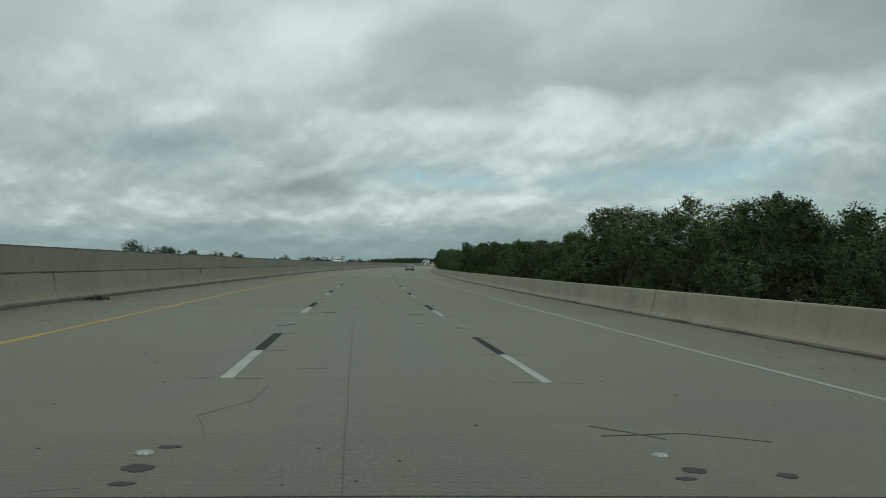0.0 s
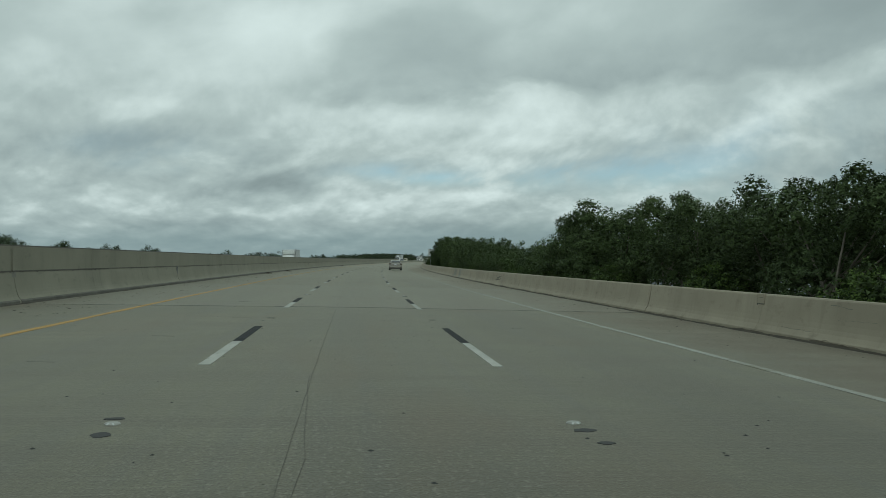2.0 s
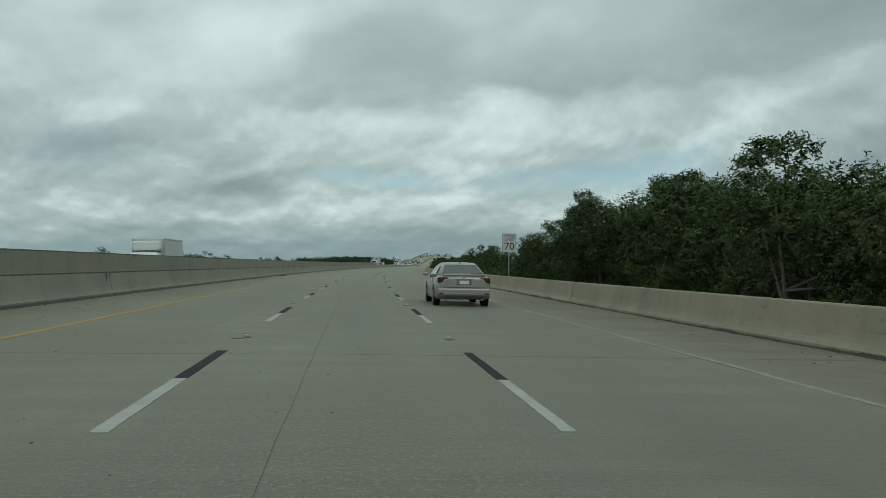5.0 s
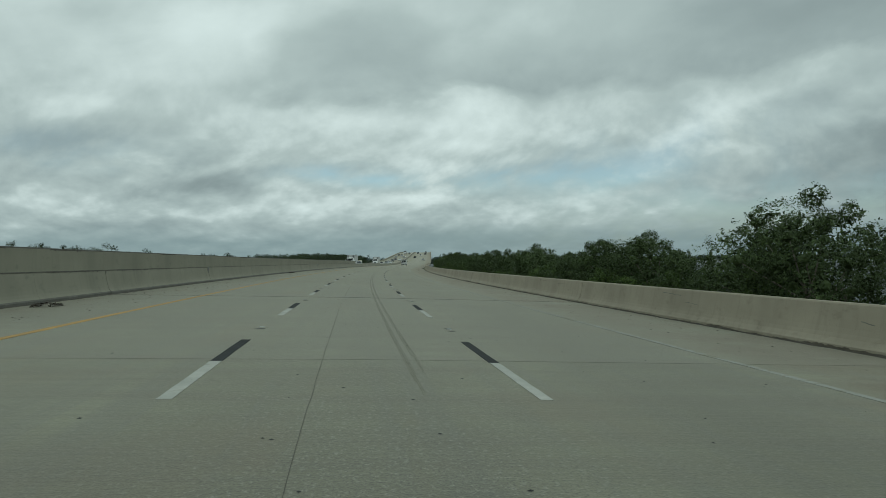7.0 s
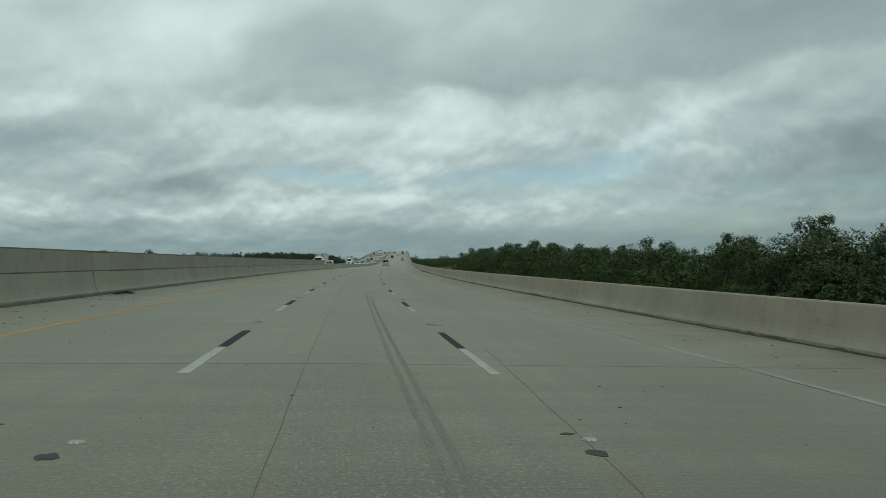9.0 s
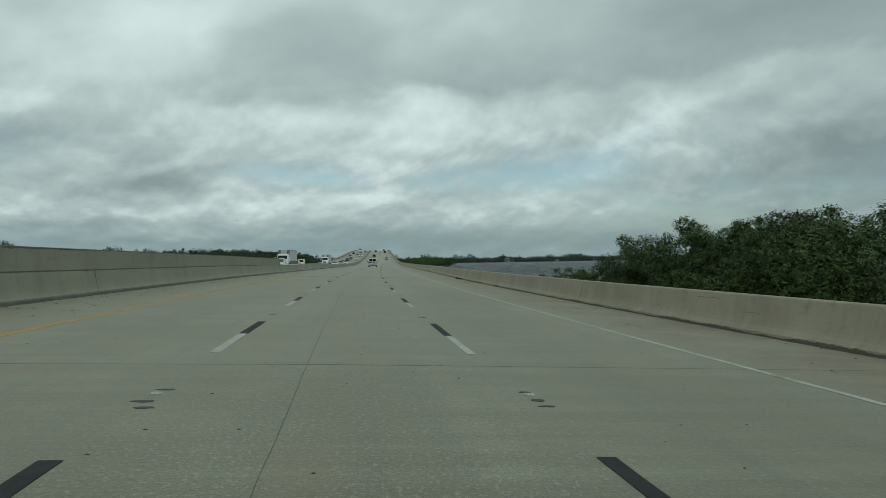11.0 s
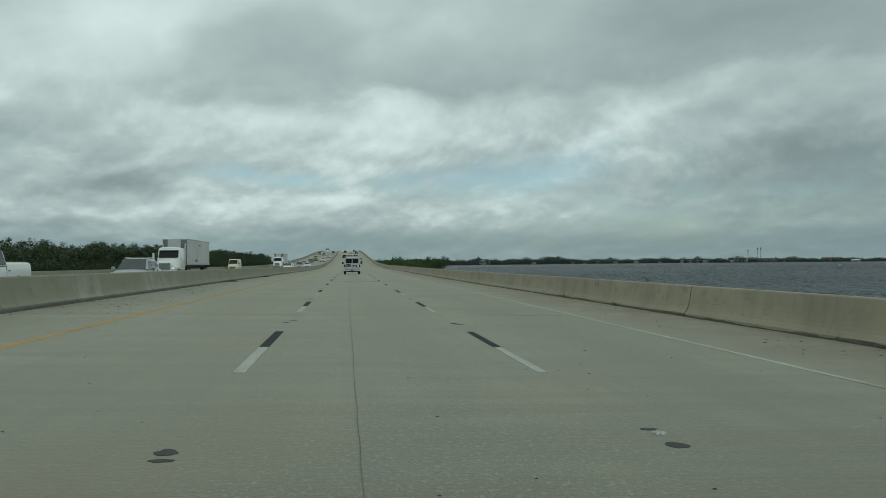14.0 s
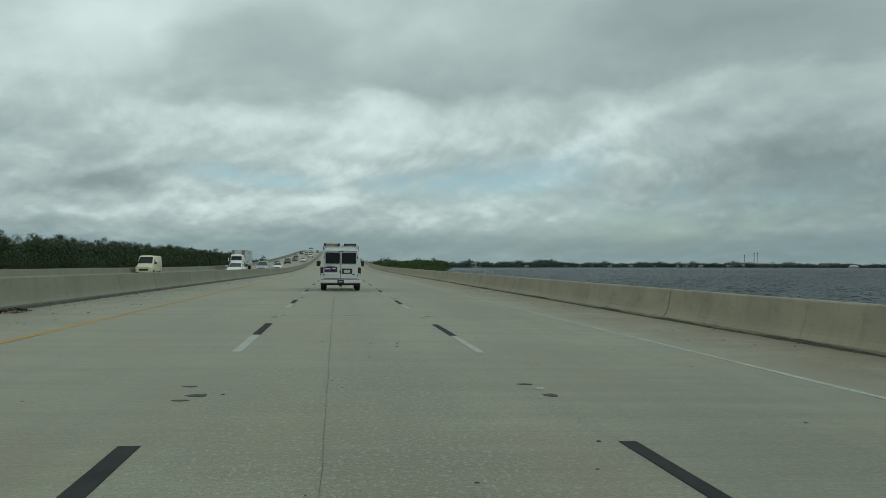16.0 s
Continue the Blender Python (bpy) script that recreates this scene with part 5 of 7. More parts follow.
def work_van():
    """Full-size work van with two rear doors, a ladder rack and a lettered door sign."""
    van = root("work_van", "white work van with ladder rack driving in the middle lane", "van")
    L, W, H = 2.8, 1.0, 2.04
    shell = [(-L, W * 0.97, W * 0.8, 0.5, 1.2, H - 0.05, 0.02), (-L + 0.06, W, W * 0.83, 0.42, 1.25, H, 0.05), (-1.0, W, W * 0.84, 0.4, 1.25, H + 0.01, 0.06), (1.0, W, W * 0.83, 0.4, 1.25, H, 0.06), (1.25, W, W * 0.82, 0.4, 1.2, H - 0.04, 0.05),
             (2.0, W, W * 0.84, 0.4, 1.0, 1.32, 0.03), (2.1, W, W * 0.86, 0.4, 0.98, 1.2, 0.03), (2.7, W * 0.96, W * 0.84, 0.4, 0.9, 1.08, 0.02), (2.8, W * 0.92, W * 0.8, 0.45, 0.85, 1.0, 0.0)]
    hull("body", shell, VAN_PAINT, van)
    y = -L
    pane("windshield", van, WINDSHIELD, [(-0.78, 2.0, 1.36), (0.78, 2.0, 1.36), (0.7, 1.3, 1.98), (-0.7, 1.3, 1.98)], 0.02)
    for sd in (1, -1):
        pane("side_window", van, GLASS, [(sd * 0.985, 0.55, 1.3), (sd * 0.985, 1.75, 1.3), (sd * 0.87, 1.25, 1.82), (sd * 0.87, 0.55, 1.82)], 0.02)
        door = block_part("rear_door", van, VAN_PAINT, sd * 0.012, sd * 0.80, y - 0.03, y + 0.03, 0.62, 1.96, 0.02)
        block_part("door_window", door, GLASS, sd * 0.05, sd * 0.74, y - 0.042, y - 0.02, 1.36, 1.90, 0.03, "dark tinted rear window")
        block_part("hinge", door, BLACK_PLASTIC, sd * 0.79, sd * 0.83, y - 0.035, y, 1.62, 1.7, 0.005)
        block_part("hinge", door, BLACK_PLASTIC, sd * 0.79, sd * 0.83, y - 0.035, y, 0.75, 0.83, 0.005)
        block_part("tail_light", van, RED_LENS, sd * 0.835, sd * 0.985, y - 0.03, y + 0.05, 0.80, 1.18, 0.02, "tall red tail light")
        mirror = block_part("side_mirror", van, BLACK_PLASTIC, sd * 1.06, sd * 1.28, 1.5, 1.62, 1.22, 1.5, 0.03, "large black door mirror")
        block_part("arm", mirror, BLACK_PLASTIC, sd * 0.95, sd * 1.1, 1.53, 1.58, 1.3, 1.35, 0.01)
        for yy in (-L + 1.45, 1.95):
            wheel(van, sd * 0.97, yy, 0.36, 0.24)
        block_part("headlight", van, CLEAR_LENS, sd * 0.55, sd * 0.82, 2.78, 2.83, 0.72, 0.9, 0.02)
    block_part("door_sign", van, PURPLE, -0.79, -0.17, y - 0.036, y - 0.03, 0.93, 1.2, 0.002, "dark purple door sign with pale bars")
    for k, (x0, x1, z0, z1, mt) in enumerate([(-0.66, -0.3, 1.215, 1.245, RED_LENS), (-0.74, -0.5, 1.08, 1.12, PALE_INK), (-0.4, -0.24, 1.1, 1.15, PALE_INK), (-0.46, -0.3, 1.0, 1.04, RED_LENS), (-0.78, -0.18, 0.85, 0.905, PALE_INK)]):
        block_part("sign_bar", van, mt, x0, x1, y - 0.044, y - 0.036, z0, z1, 0.002)
    frame_ = block_part("plate_frame", van, BLACK_PLASTIC, 0.06, 0.56, y - 0.045, y - 0.03, 0.86, 1.12, 0.01, "dark recessed plate frame")
    block_part("licence_plate", frame_, TRAILER_SKIN, 0.15, 0.45, y - 0.056, y - 0.044, 0.91, 1.05, 0.004)
    block_part("badge", van, DARK_PAINT, 0.56, 0.68, y - 0.04, y - 0.03, 0.80, 0.85, 0.01)
    block_part("door_latch", van, BLACK_PLASTIC, -0.06, 0.0, y - 0.045, y - 0.03, 0.9, 1.02, 0.008)
    bumper = block_part("rear_bumper", van, VAN_PAINT, -1.0, 1.0, y - 0.22, y + 0.1, 0.40, 0.565, 0.03)
    block_part("tread_strip", bumper, GREY_PANEL, -0.95, 0.95, y - 0.2, y + 0.05, 0.56, 0.578, 0.004)
    block_part("step_pad", bumper, BLACK_PLASTIC, -0.16, 0.16, y - 0.235, y - 0.2, 0.41, 0.56, 0.005, "black square in the bumper's middle")
    block_part("mark", bumper, TRAILER_SKIN, -0.08, 0.08, y - 0.242, y - 0.23, 0.46, 0.5, 0.004)
    block_part("hitch", van, BLACK_PLASTIC, -0.08, 0.08, y - 0.15, y + 0.5, 0.24, 0.33, 0.02)
    block_part("chassis", van, BLACK_PLASTIC, -0.8, 0.8, y + 0.05, L - 0.1, 0.3, 0.48, 0.02)
    block_part("axle", van, BLACK_PLASTIC, -0.8, 0.8, -L + 1.38, -L + 1.52, 0.28, 0.42, 0.03)
    rack = new("ladder_rack")
    rack.parent = van
    for yy in (-2.55, 0.2):
        block_part("cross_bar", rack, ALUMINIUM, -0.9, 0.9, yy, yy + 0.05, H + 0.14, H + 0.165, 0.008)
        for sd in (1, -1):
            block_part("foot", rack, ALUMINIUM, sd * 0.83, sd * 0.88, yy, yy + 0.05, H - 0.12, H + 0.14, 0.006)
    for sd in (1, -1):
        block_part("side_rail", rack, ALUMINIUM, sd * 0.86, sd * 0.9, -2.6, 0.3, H + 0.14, H + 0.16, 0.006)
        ladder = block_part("ladder", rack, AMBER if sd < 0 else DARK_PAINT, sd * 0.06, sd * 0.82, -2.72, -2.66, H + 0.19, H + 0.30, 0.02, "orange ladder end" if sd < 0 else "dark ladder end")
        for x0, x1, z0, z1 in ((0.05, 0.14, 0.17, 0.31), (0.74, 0.83, 0.17, 0.31)):
            block_part("end_cap", ladder, PALE_INK if sd > 0 else BLACK_PLASTIC, sd * x0, sd * x1, -2.735, -2.655, H + z0, H + z1, 0.015)
        block_part("strap", ladder, AMBER if sd > 0 else ALUMINIUM, sd * 0.3, sd * 0.7, -2.728, -2.715, H + 0.20, H + 0.225, 0.003)
        for xx in (0.1, 0.76):
            block_part("stile", ladder, ALUMINIUM, sd * xx, sd * (xx + 0.04), -2.68, 1.2, H + 0.19, H + 0.28, 0.01)
        for k in range(9):
            block_part("rung", ladder, ALUMINIUM, sd * 0.12, sd * 0.8, -2.4 + 0.42 * k, -2.36 + 0.42 * k, H + 0.22, H + 0.25, 0.01)
    # drip rail, door seams and trim of the rear face
    block_part("drip_rail", van, VAN_PAINT, -0.8, 0.8, y - 0.05, y + 0.05, 1.965, 1.99, 0.008)
    block_part("door_seam", van, BLACK_PLASTIC, -0.008, 0.008, y - 0.034, y, 0.64, 1.95, 0.0)
    block_part("door_seam", van, BLACK_PLASTIC, -0.82, 0.82, y - 0.034, y, 0.612, 0.63, 0.0)
    block_part("waist_crease", van, GREY_PANEL, -0.8, 0.8, y - 0.034, y, 1.3, 1.308, 0.0)
    block_part("brake_light", van, RED_LENS, -0.14, 0.14, y - 0.04, y, 1.94, 1.968, 0.005, "narrow high brake light")
    for sd in (1, -1):
        block_part("reverse_lamp", van, CLEAR_LENS, sd * 0.85, sd * 0.97, y - 0.034, y, 0.82, 0.88, 0.006)
        block_part("mud_flap", van, BLACK_PLASTIC, sd * 0.72, sd * 0.98, -L + 1.0, -L + 1.03, 0.2, 0.5, 0.005)
    return van


def semi_truck(label, short=False):
    """Bonneted tractor with a long box trailer, nose towards +y at y = 0."""
    truck = root("semi_truck", label, "truck")
    hull("cab", [(-4.3, 1.18, 1.1, 0.9, 2.0, 3.0, 0.05), (-2.6, 1.2, 1.1, 0.75, 2.0, 3.05, 0.08), (-2.15, 1.2, 1.06, 0.7, 1.9, 2.85, 0.06), (-1.75, 1.18, 1.02, 0.7, 1.6, 1.95, 0.05), (-1.6, 1.1, 0.85, 0.7, 1.5, 1.82, 0.06), (-0.5, 1.05, 0.72, 0.6, 1.3, 1.66, 0.06), (-0.05, 0.98, 0.66, 0.55, 1.2, 1.5, 0.04), (0.05, 0.9, 0.6, 0.6, 1.1, 1.4, 0.0)], WHITE_PAINT, truck)
    pane("windshield", truck, GLASS, [(-0.98, -1.70, 2.0), (0.98, -1.70, 2.0), (0.95, -2.06, 2.7), (-0.95, -2.06, 2.7)], 0.05)
    grille = block_part("grille", truck, GREY_PANEL, -0.52, 0.52, 0.0, 0.09, 0.78, 1.42, 0.04, "dark grille with chrome bars")
    for k in range(6):
        block_part("bar", grille, CHROME, -0.5, 0.5, 0.085, 0.1, 0.83 + k * 0.1, 0.855 + k * 0.1, 0.004)
    block_part("front_bumper", truck, CHROME, -1.22, 1.22, -0.1, 0.22, 0.35, 0.72, 0.05, "polished front bumper")
    for sd in (1, -1):
        lens = block_part("headlight", truck, CLEAR_LENS, sd * 0.70, sd * 0.98, -0.06, 0.1, 0.80, 1.0, 0.04)
        if sd < 0:
            block_part("bulb", lens, LAMP_ON, sd * 0.78, sd * 0.9, 0.04, 0.115, 0.85, 0.95, 0.02, "lit headlight bulb")
        block_part("fender", truck, WHITE_PAINT, sd * 0.85, sd * 1.22, -1.5, -0.05, 0.75, 1.1, 0.12)
        m = block_part("side_mirror", truck, WHITE_PAINT, sd * 1.38, sd * 1.58, -1.75, -1.6, 1.75, 2.45, 0.04)
        block_part("arm", m, CHROME, sd * 1.15, sd * 1.4, -1.72, -1.68, 1.85, 1.9, 0.01)
        pane("side_window", truck, GLASS, [(sd * 1.16, -3.0, 1.95), (sd * 1.16, -2.0, 1.95), (sd * 1.1, -2.25, 2.6), (sd * 1.1, -3.0, 2.6)], 0.02)
        block_part("exhaust_stack", truck, CHROME, sd * 1.05, sd * 1.2, -4.55, -4.4, 1.2, 3.5, 0.05)
        block_part("fuel_tank", truck, CHROME, sd * 0.75, sd * 1.2, -4.2, -2.6, 0.45, 0.98, 0.15)
        wheel(truck, sd * 1.22, -0.85, 0.5, 0.32)
        for yy in (-5.4, -6.7, -15.6, -16.9):
            wheel(truck, sd * 1.24, yy, 0.5, 0.5)
    block_part("grille_frame", truck, CHROME, -0.58, 0.58, 0.0, 0.07, 0.74, 1.47, 0.03, "polished frame round the grille")
    for k in range(5):
        block_part("marker_light", truck, CLEAR_LENS, -0.72 + 0.36 * k - 0.05, -0.72 + 0.36 * k + 0.05, -2.3, -2.18, 2.96, 3.02, 0.02)
    for k in range(3):
        block_part("bumper_slot", truck, BLACK_PLASTIC, -0.75 + 0.55 * k, -0.35 + 0.55 * k, 0.2, 0.235, 0.46, 0.58, 0.02)
    block_part("sun_visor", truck, WHITE_PAINT, -0.98, 0.98, -2.2, -1.86, 2.74, 2.82, 0.03)
    trailer = new("trailer")
    trailer.parent = truck
    block_part("box", trailer, TRAILER_SKIN, -1.28, 1.28, -18.5, -4.9, 1.22, 4.02, 0.05, "white ribbed trailer box")
    block_part("front_panel", trailer, GREY_PANEL, -1.22, -0.6, -4.92, -4.86, 1.3, 3.95, 0.01, "dark side of the trailer nose")
    block_part("front_panel", trailer, GREY_PANEL, 0.75, 1.22, -4.92, -4.86, 1.3, 3.95, 0.01, "dark side of the trailer nose")
    for sd in (1, -1):
        block_part("bottom_rail", trailer, ALUMINIUM, sd * 1.27, sd * 1.3, -18.5, -4.9, 1.2, 1.38, 0.008)
        block_part("top_rail", trailer, ALUMINIUM, sd * 1.27, sd * 1.3, -18.5, -4.9, 3.9, 4.02, 0.008)
        for k in range(12):
            block_part("rib", trailer, TRAILER_SKIN, sd * 1.275, sd * 1.295, -18.2 + 1.15 * k, -18.16 + 1.15 * k, 1.4, 3.9, 0.004)
        block_part("lettering_bar", trailer, GREY_PANEL, sd * 1.27, sd * 1.305, -10.6, -9.2, 1.55, 1.85, 0.002)
        block_part("lettering_bar", trailer, GREY_PANEL, sd * 1.27, sd * 1.305, -12.4, -11.4, 3.35, 3.55, 0.002)
    block_part("frame", trailer, BLACK_PLASTIC, -0.5, 0.5, -18.2, -4.4, 0.8, 1.2, 0.02)
    return truck


def box_truck(label="white box truck on the oncoming carriageway", skin=None):
    """Cab-over delivery truck with a cargo box, nose towards +y at y = 0."""
    skin = skin or TRAILER_SKIN
    truck = root("box_truck", label, "truck")
    hull("cab", [(-2.0, 1.05, 1.0, 0.5, 1.5, 2.35, 0.04), (-0.9, 1.08, 1.0, 0.5, 1.5, 2.4, 0.05), (-0.35, 1.08, 0.98, 0.45, 1.4, 2.2, 0.04), (0.0, 1.02, 0.95, 0.45, 1.2, 1.4, 0.03), (0.08, 0.95, 0.88, 0.5, 1.1, 1.25, 0.0)], WHITE_PAINT, truck)
    pane("windshield", truck, GLASS, [(-0.9, 0.0, 1.42), (0.9, 0.0, 1.42), (0.88, -0.4, 2.15), (-0.88, -0.4, 2.15)], 0.03)
    cargo = block_part("cargo_box", truck, skin, -1.22, 1.22, -8.2, -2.1, 0.95, 3.5, 0.05)
    for sd in (1, -1):
        block_part("corner_rail", cargo, ALUMINIUM, sd * 1.17, sd * 1.235, -2.14, -2.08, 0.95, 3.5, 0.01)
        block_part("top_rail", cargo, ALUMINIUM, sd * 1.2, sd * 1.24, -8.2, -2.1, 3.4, 3.51, 0.01)
    block_part("box_visor", truck, WHITE_PAINT if skin is TRAILER_SKIN else skin, -1.08, 1.08, -2.1, -1.3, 2.55, 3.3, 0.15, "wind deflector over the cab")
    block_part("frame", truck, BLACK_PLASTIC, -0.45, 0.45, -8.0, -0.5, 0.55, 0.95, 0.02)
    block_part("grille", truck, GREY_PANEL, -0.6, 0.6, 0.05, 0.1, 0.8, 1.1, 0.02)
    for sd in (1, -1):
        block_part("headlight", truck, CLEAR_LENS, sd * 0.68, sd * 0.92, 0.02, 0.1, 0.82, 1.0, 0.03)
        block_part("side_mirror", truck, BLACK_PLASTIC, sd * 1.15, sd * 1.3, -0.45, -0.35, 1.5, 1.95, 0.03)
        for yy in (-0.9, -6.2):
            wheel(truck, sd * 1.1, yy, 0.42, 0.3)
    return truck


def panel_van(label, paint):
    van = root("panel_van", label, "van")
    hull("body", [(-2.6, 0.97, 0.86, 0.35, 1.3, 2.2, 0.03), (0.6, 0.98, 0.86, 0.32, 1.3, 2.22, 0.05), (0.95, 0.98, 0.84, 0.32, 1.25, 2.05, 0.05), (1.75, 0.96, 0.8, 0.32, 1.0, 1.3, 0.05), (2.4, 0.9, 0.72, 0.32, 0.85, 1.02, 0.04), (2.5, 0.82, 0.66, 0.36, 0.75, 0.9, 0.0)], paint, van)
    pane("windshield", van, GLASS, [(-0.78, 1.75, 1.38), (0.78, 1.75, 1.38), (0.72, 1.02, 2.06), (-0.72, 1.02, 2.06)], 0.035)
    block_part("grille", van, BLACK_PLASTIC, -0.5, 0.5, 2.46, 2.53, 0.5, 0.72, 0.02)
    for sd in (1, -1):
        pane("side_window", van, GLASS, [(sd * 0.96, 0.3, 1.3), (sd * 0.96, 1.4, 1.3), (sd * 0.88, 0.95, 1.9), (sd * 0.88, 0.3, 1.9)], 0.02)
        block_part("headlight", van, CLEAR_LENS, sd * 0.55, sd * 0.78, 2.36, 2.5, 0.72, 0.88, 0.03)
        block_part("side_mirror", van, BLACK_PLASTIC, sd * 1.0, sd * 1.18, 1.2, 1.3, 1.25, 1.5, 0.03)
        for yy in (-1.7, 1.6):
            wheel(van, sd * 0.97, yy, 0.34)
    return van


def stand(ob, s, d, oncoming=False):
    ob.matrix_basis = road_pose(s, d, FAR_RISE if oncoming else 0.0, 180 if oncoming else 0)
    return ob


LANE_A, LANE_B, LANE_C = 12.2, 15.9, 19.6
stand(work_van(), 516.0, 0.16)
stand(champagne_sedan(), 178.5, -3.6)
stand(crew_pickup(), 440.8, LANE_A, True)
stand(crossover(), 461.4, LANE_A, True)
stand(semi_truck("white semi truck with a long box trailer and lit headlights"), 499.0, LANE_C - 0.7, True)
stand(box_truck(), 213.0, 16.6, True)
stand(panel_van("cream panel van on the oncoming carriageway", CREAM_PAINT), 572.0, LANE_C + 2.6, True)
stand(semi_truck("white semi truck with a box trailer far along the bridge"), 632.0, LANE_C, True)
FAR_CARS = [
    (572, LANE_A, "sedan", "white sedan on the oncoming carriageway", WHITE_PAINT), (607, LANE_A, "suv", "grey sport utility car on the oncoming carriageway", SILVER_PAINT), (640, LANE_A, "sedan", "white sedan far along the oncoming carriageway", WHITE_PAINT),
    (735, LANE_B, "suv", "dark sport utility car on the bridge ramp", DARK_PAINT), (780, LANE_B, "sedan", "dark sedan on the bridge ramp", DARK_PAINT), (762, LANE_A, "sedan", "white sedan on the bridge ramp", WHITE_PAINT),
    (850, LANE_A, "suv", "white sport utility car climbing down the ramp", WHITE_PAINT), (870, LANE_C, "sedan", "silver sedan on the bridge ramp", SILVER_PAINT), (935, LANE_C, "suv", "dark sport utility car near the crest", DARK_PAINT), (690, LANE_B, "sedan", "silver sedan at the foot of the ramp", SILVER_PAINT), (905, LANE_B, "suv", "silver sport utility car on the bridge ramp", SILVER_PAINT), (1010, LANE_A, "sedan", "dark sedan near the bridge crest", DARK_PAINT)]
lorry = box_truck("dark grey box truck near the bridge crest", GREY_PANEL)
stand(lorry, 985, LANE_B, True)
for s, d, kind, label, paint in FAR_CARS:
    shape = dict(length=4.7, width=1.88, height=1.72, belt=1.05, hood=1.02, deck=1.12, roof_rear=-1.6, tail_top=-2.05) if kind == "suv" else {}
    stand(passenger_car(kind, label, paint, **shape), s, d, True)
for s, d, kind, label, paint in [(760, -3.66, "sedan", "silver sedan ahead on the bridge", SILVER_PAINT), (840, 3.66, "suv", "dark sport utility car ahead on the ramp", DARK_PAINT), (960, -3.66, "suv", "dark sport utility car ahead on the ramp", DARK_PAINT), (905, 0.0, "suv", "white sport utility car ahead on the bridge", WHITE_PAINT), (1010, 3.66, "suv", "dark sport utility car ahead on the bridge", DARK_PAINT), (1085, -3.66, "sedan", "dark sedan ahead near the bridge crest", DARK_PAINT)]:
    shape = dict(length=4.7, width=1.88, height=1.72, belt=1.05, hood=1.02, deck=1.12, roof_rear=-1.6, tail_top=-2.05) if kind == "suv" else {}
    stand(passenger_car(kind, label, paint, **shape), s, d)


# ---- far shore ----
VIEW = on_road(473.0, 0.4)


def shore_place(bearing, distance):
    """A place on the far shore: bearing in degrees to the right of north, seen from the end of the ride."""
    a = radians(bearing)
    return VIEW.x + math.sin(a) * distance, VIEW.y + math.cos(a) * distance


def shore_distance(bearing):
    return float(np.interp(bearing, [-70, -20, 5, 16, 22, 30, 36, 44, 52, 62], [1300, 1250, 1500, 1250, 1500, 1750, 1950, 2100, 2300, 2500]))


def far_woods():
    gen = np.random.default_rng(8)
    quads = []
    for b in np.arange(-70, 62, 0.16):
        for row in range(3):
            dist = shore_distance(b) + 12 + row * 25 + gen.uniform(-8, 8)
            x, y = shore_place(b + gen.uniform(-0.06, 0.06), dist)
            tall = gen.uniform(11, 18) * (1 + 0.25 * math.sin(b * 2.1) + 0.2 * math.sin(b * 5.3 + 1)) * dist / 2250
            tall *= float(np.interp(b, [15, 22, 30, 40, 46], [0.95, 0.75, 0.62, 0.62, 0.45]))
            tall += 7.5 * math.exp(-((b - 26.6) / 0.8) ** 2) + 3.5 * math.exp(-((b - 34.8) / 0.5) ** 2)
            pine = b < 21 and gen.random() < 0.45
            n = 150
            h = gen.random(n) ** 1.15
            spread = (5.2 * (1 - h ** 1.5) + 1.0) if not pine else 3.2 * (1 - h) + 0.4
            c = np.stack([x + gen.normal(size=n) * spread, y + gen.normal(size=n) * spread, WATER_LEVEL + 0.2 + h * tall * (1.35 if pine else 1.0)], axis=1)
            q = leaf_cloud(gen, n, c, 0.8, 1.3 if not pine else 0.9, sprig=1)
            quads.append(q)
    pts = np.concatenate(quads)
    ob = mesh_object("far_woods", pts, np.arange(len(pts)).reshape(-1, 3).tolist(), HAZY_SHORE_LEAF)
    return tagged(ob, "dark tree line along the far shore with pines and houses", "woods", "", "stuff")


far_woods()
verts, faces = [], []
for i, b in enumerate(range(-72, 64, 2)):
    for off, z in ((0, WATER_LEVEL - 0.3), (10, WATER_LEVEL + 0.5), (600, WATER_LEVEL + 1.0)):
        x, y = shore_place(b, shore_distance(b) + off)
        verts.append((x, y, z))
    if i:
        for j in range(2):
            faces.append([i * 3 - 3 + j, i * 3 - 2 + j, i * 3 + 1 + j, i * 3 + j])
tagged(mesh_object("ground", verts, faces, MUD), "flat land of the far shore", "ground", "", "structure")

HOUSE_WHITE = surface("house_white", (0.46, 0.45, 0.42), 0.8, vary=0.1, scale=0.2, fine=2, bump=0)
HOUSE_TAN = surface("house_tan", (0.26, 0.24, 0.212), 0.8, vary=0.12, scale=0.2, fine=2, bump=0)
ROOF_GREY = surface("roof_grey", (0.22, 0.22, 0.21), 0.8, vary=0.2, scale=0.2, fine=2, bump=0)
ROOF_TILE = surface("roof_tile", (0.19, 0.14, 0.115), 0.8, vary=0.2, scale=0.2, fine=2, bump=0)


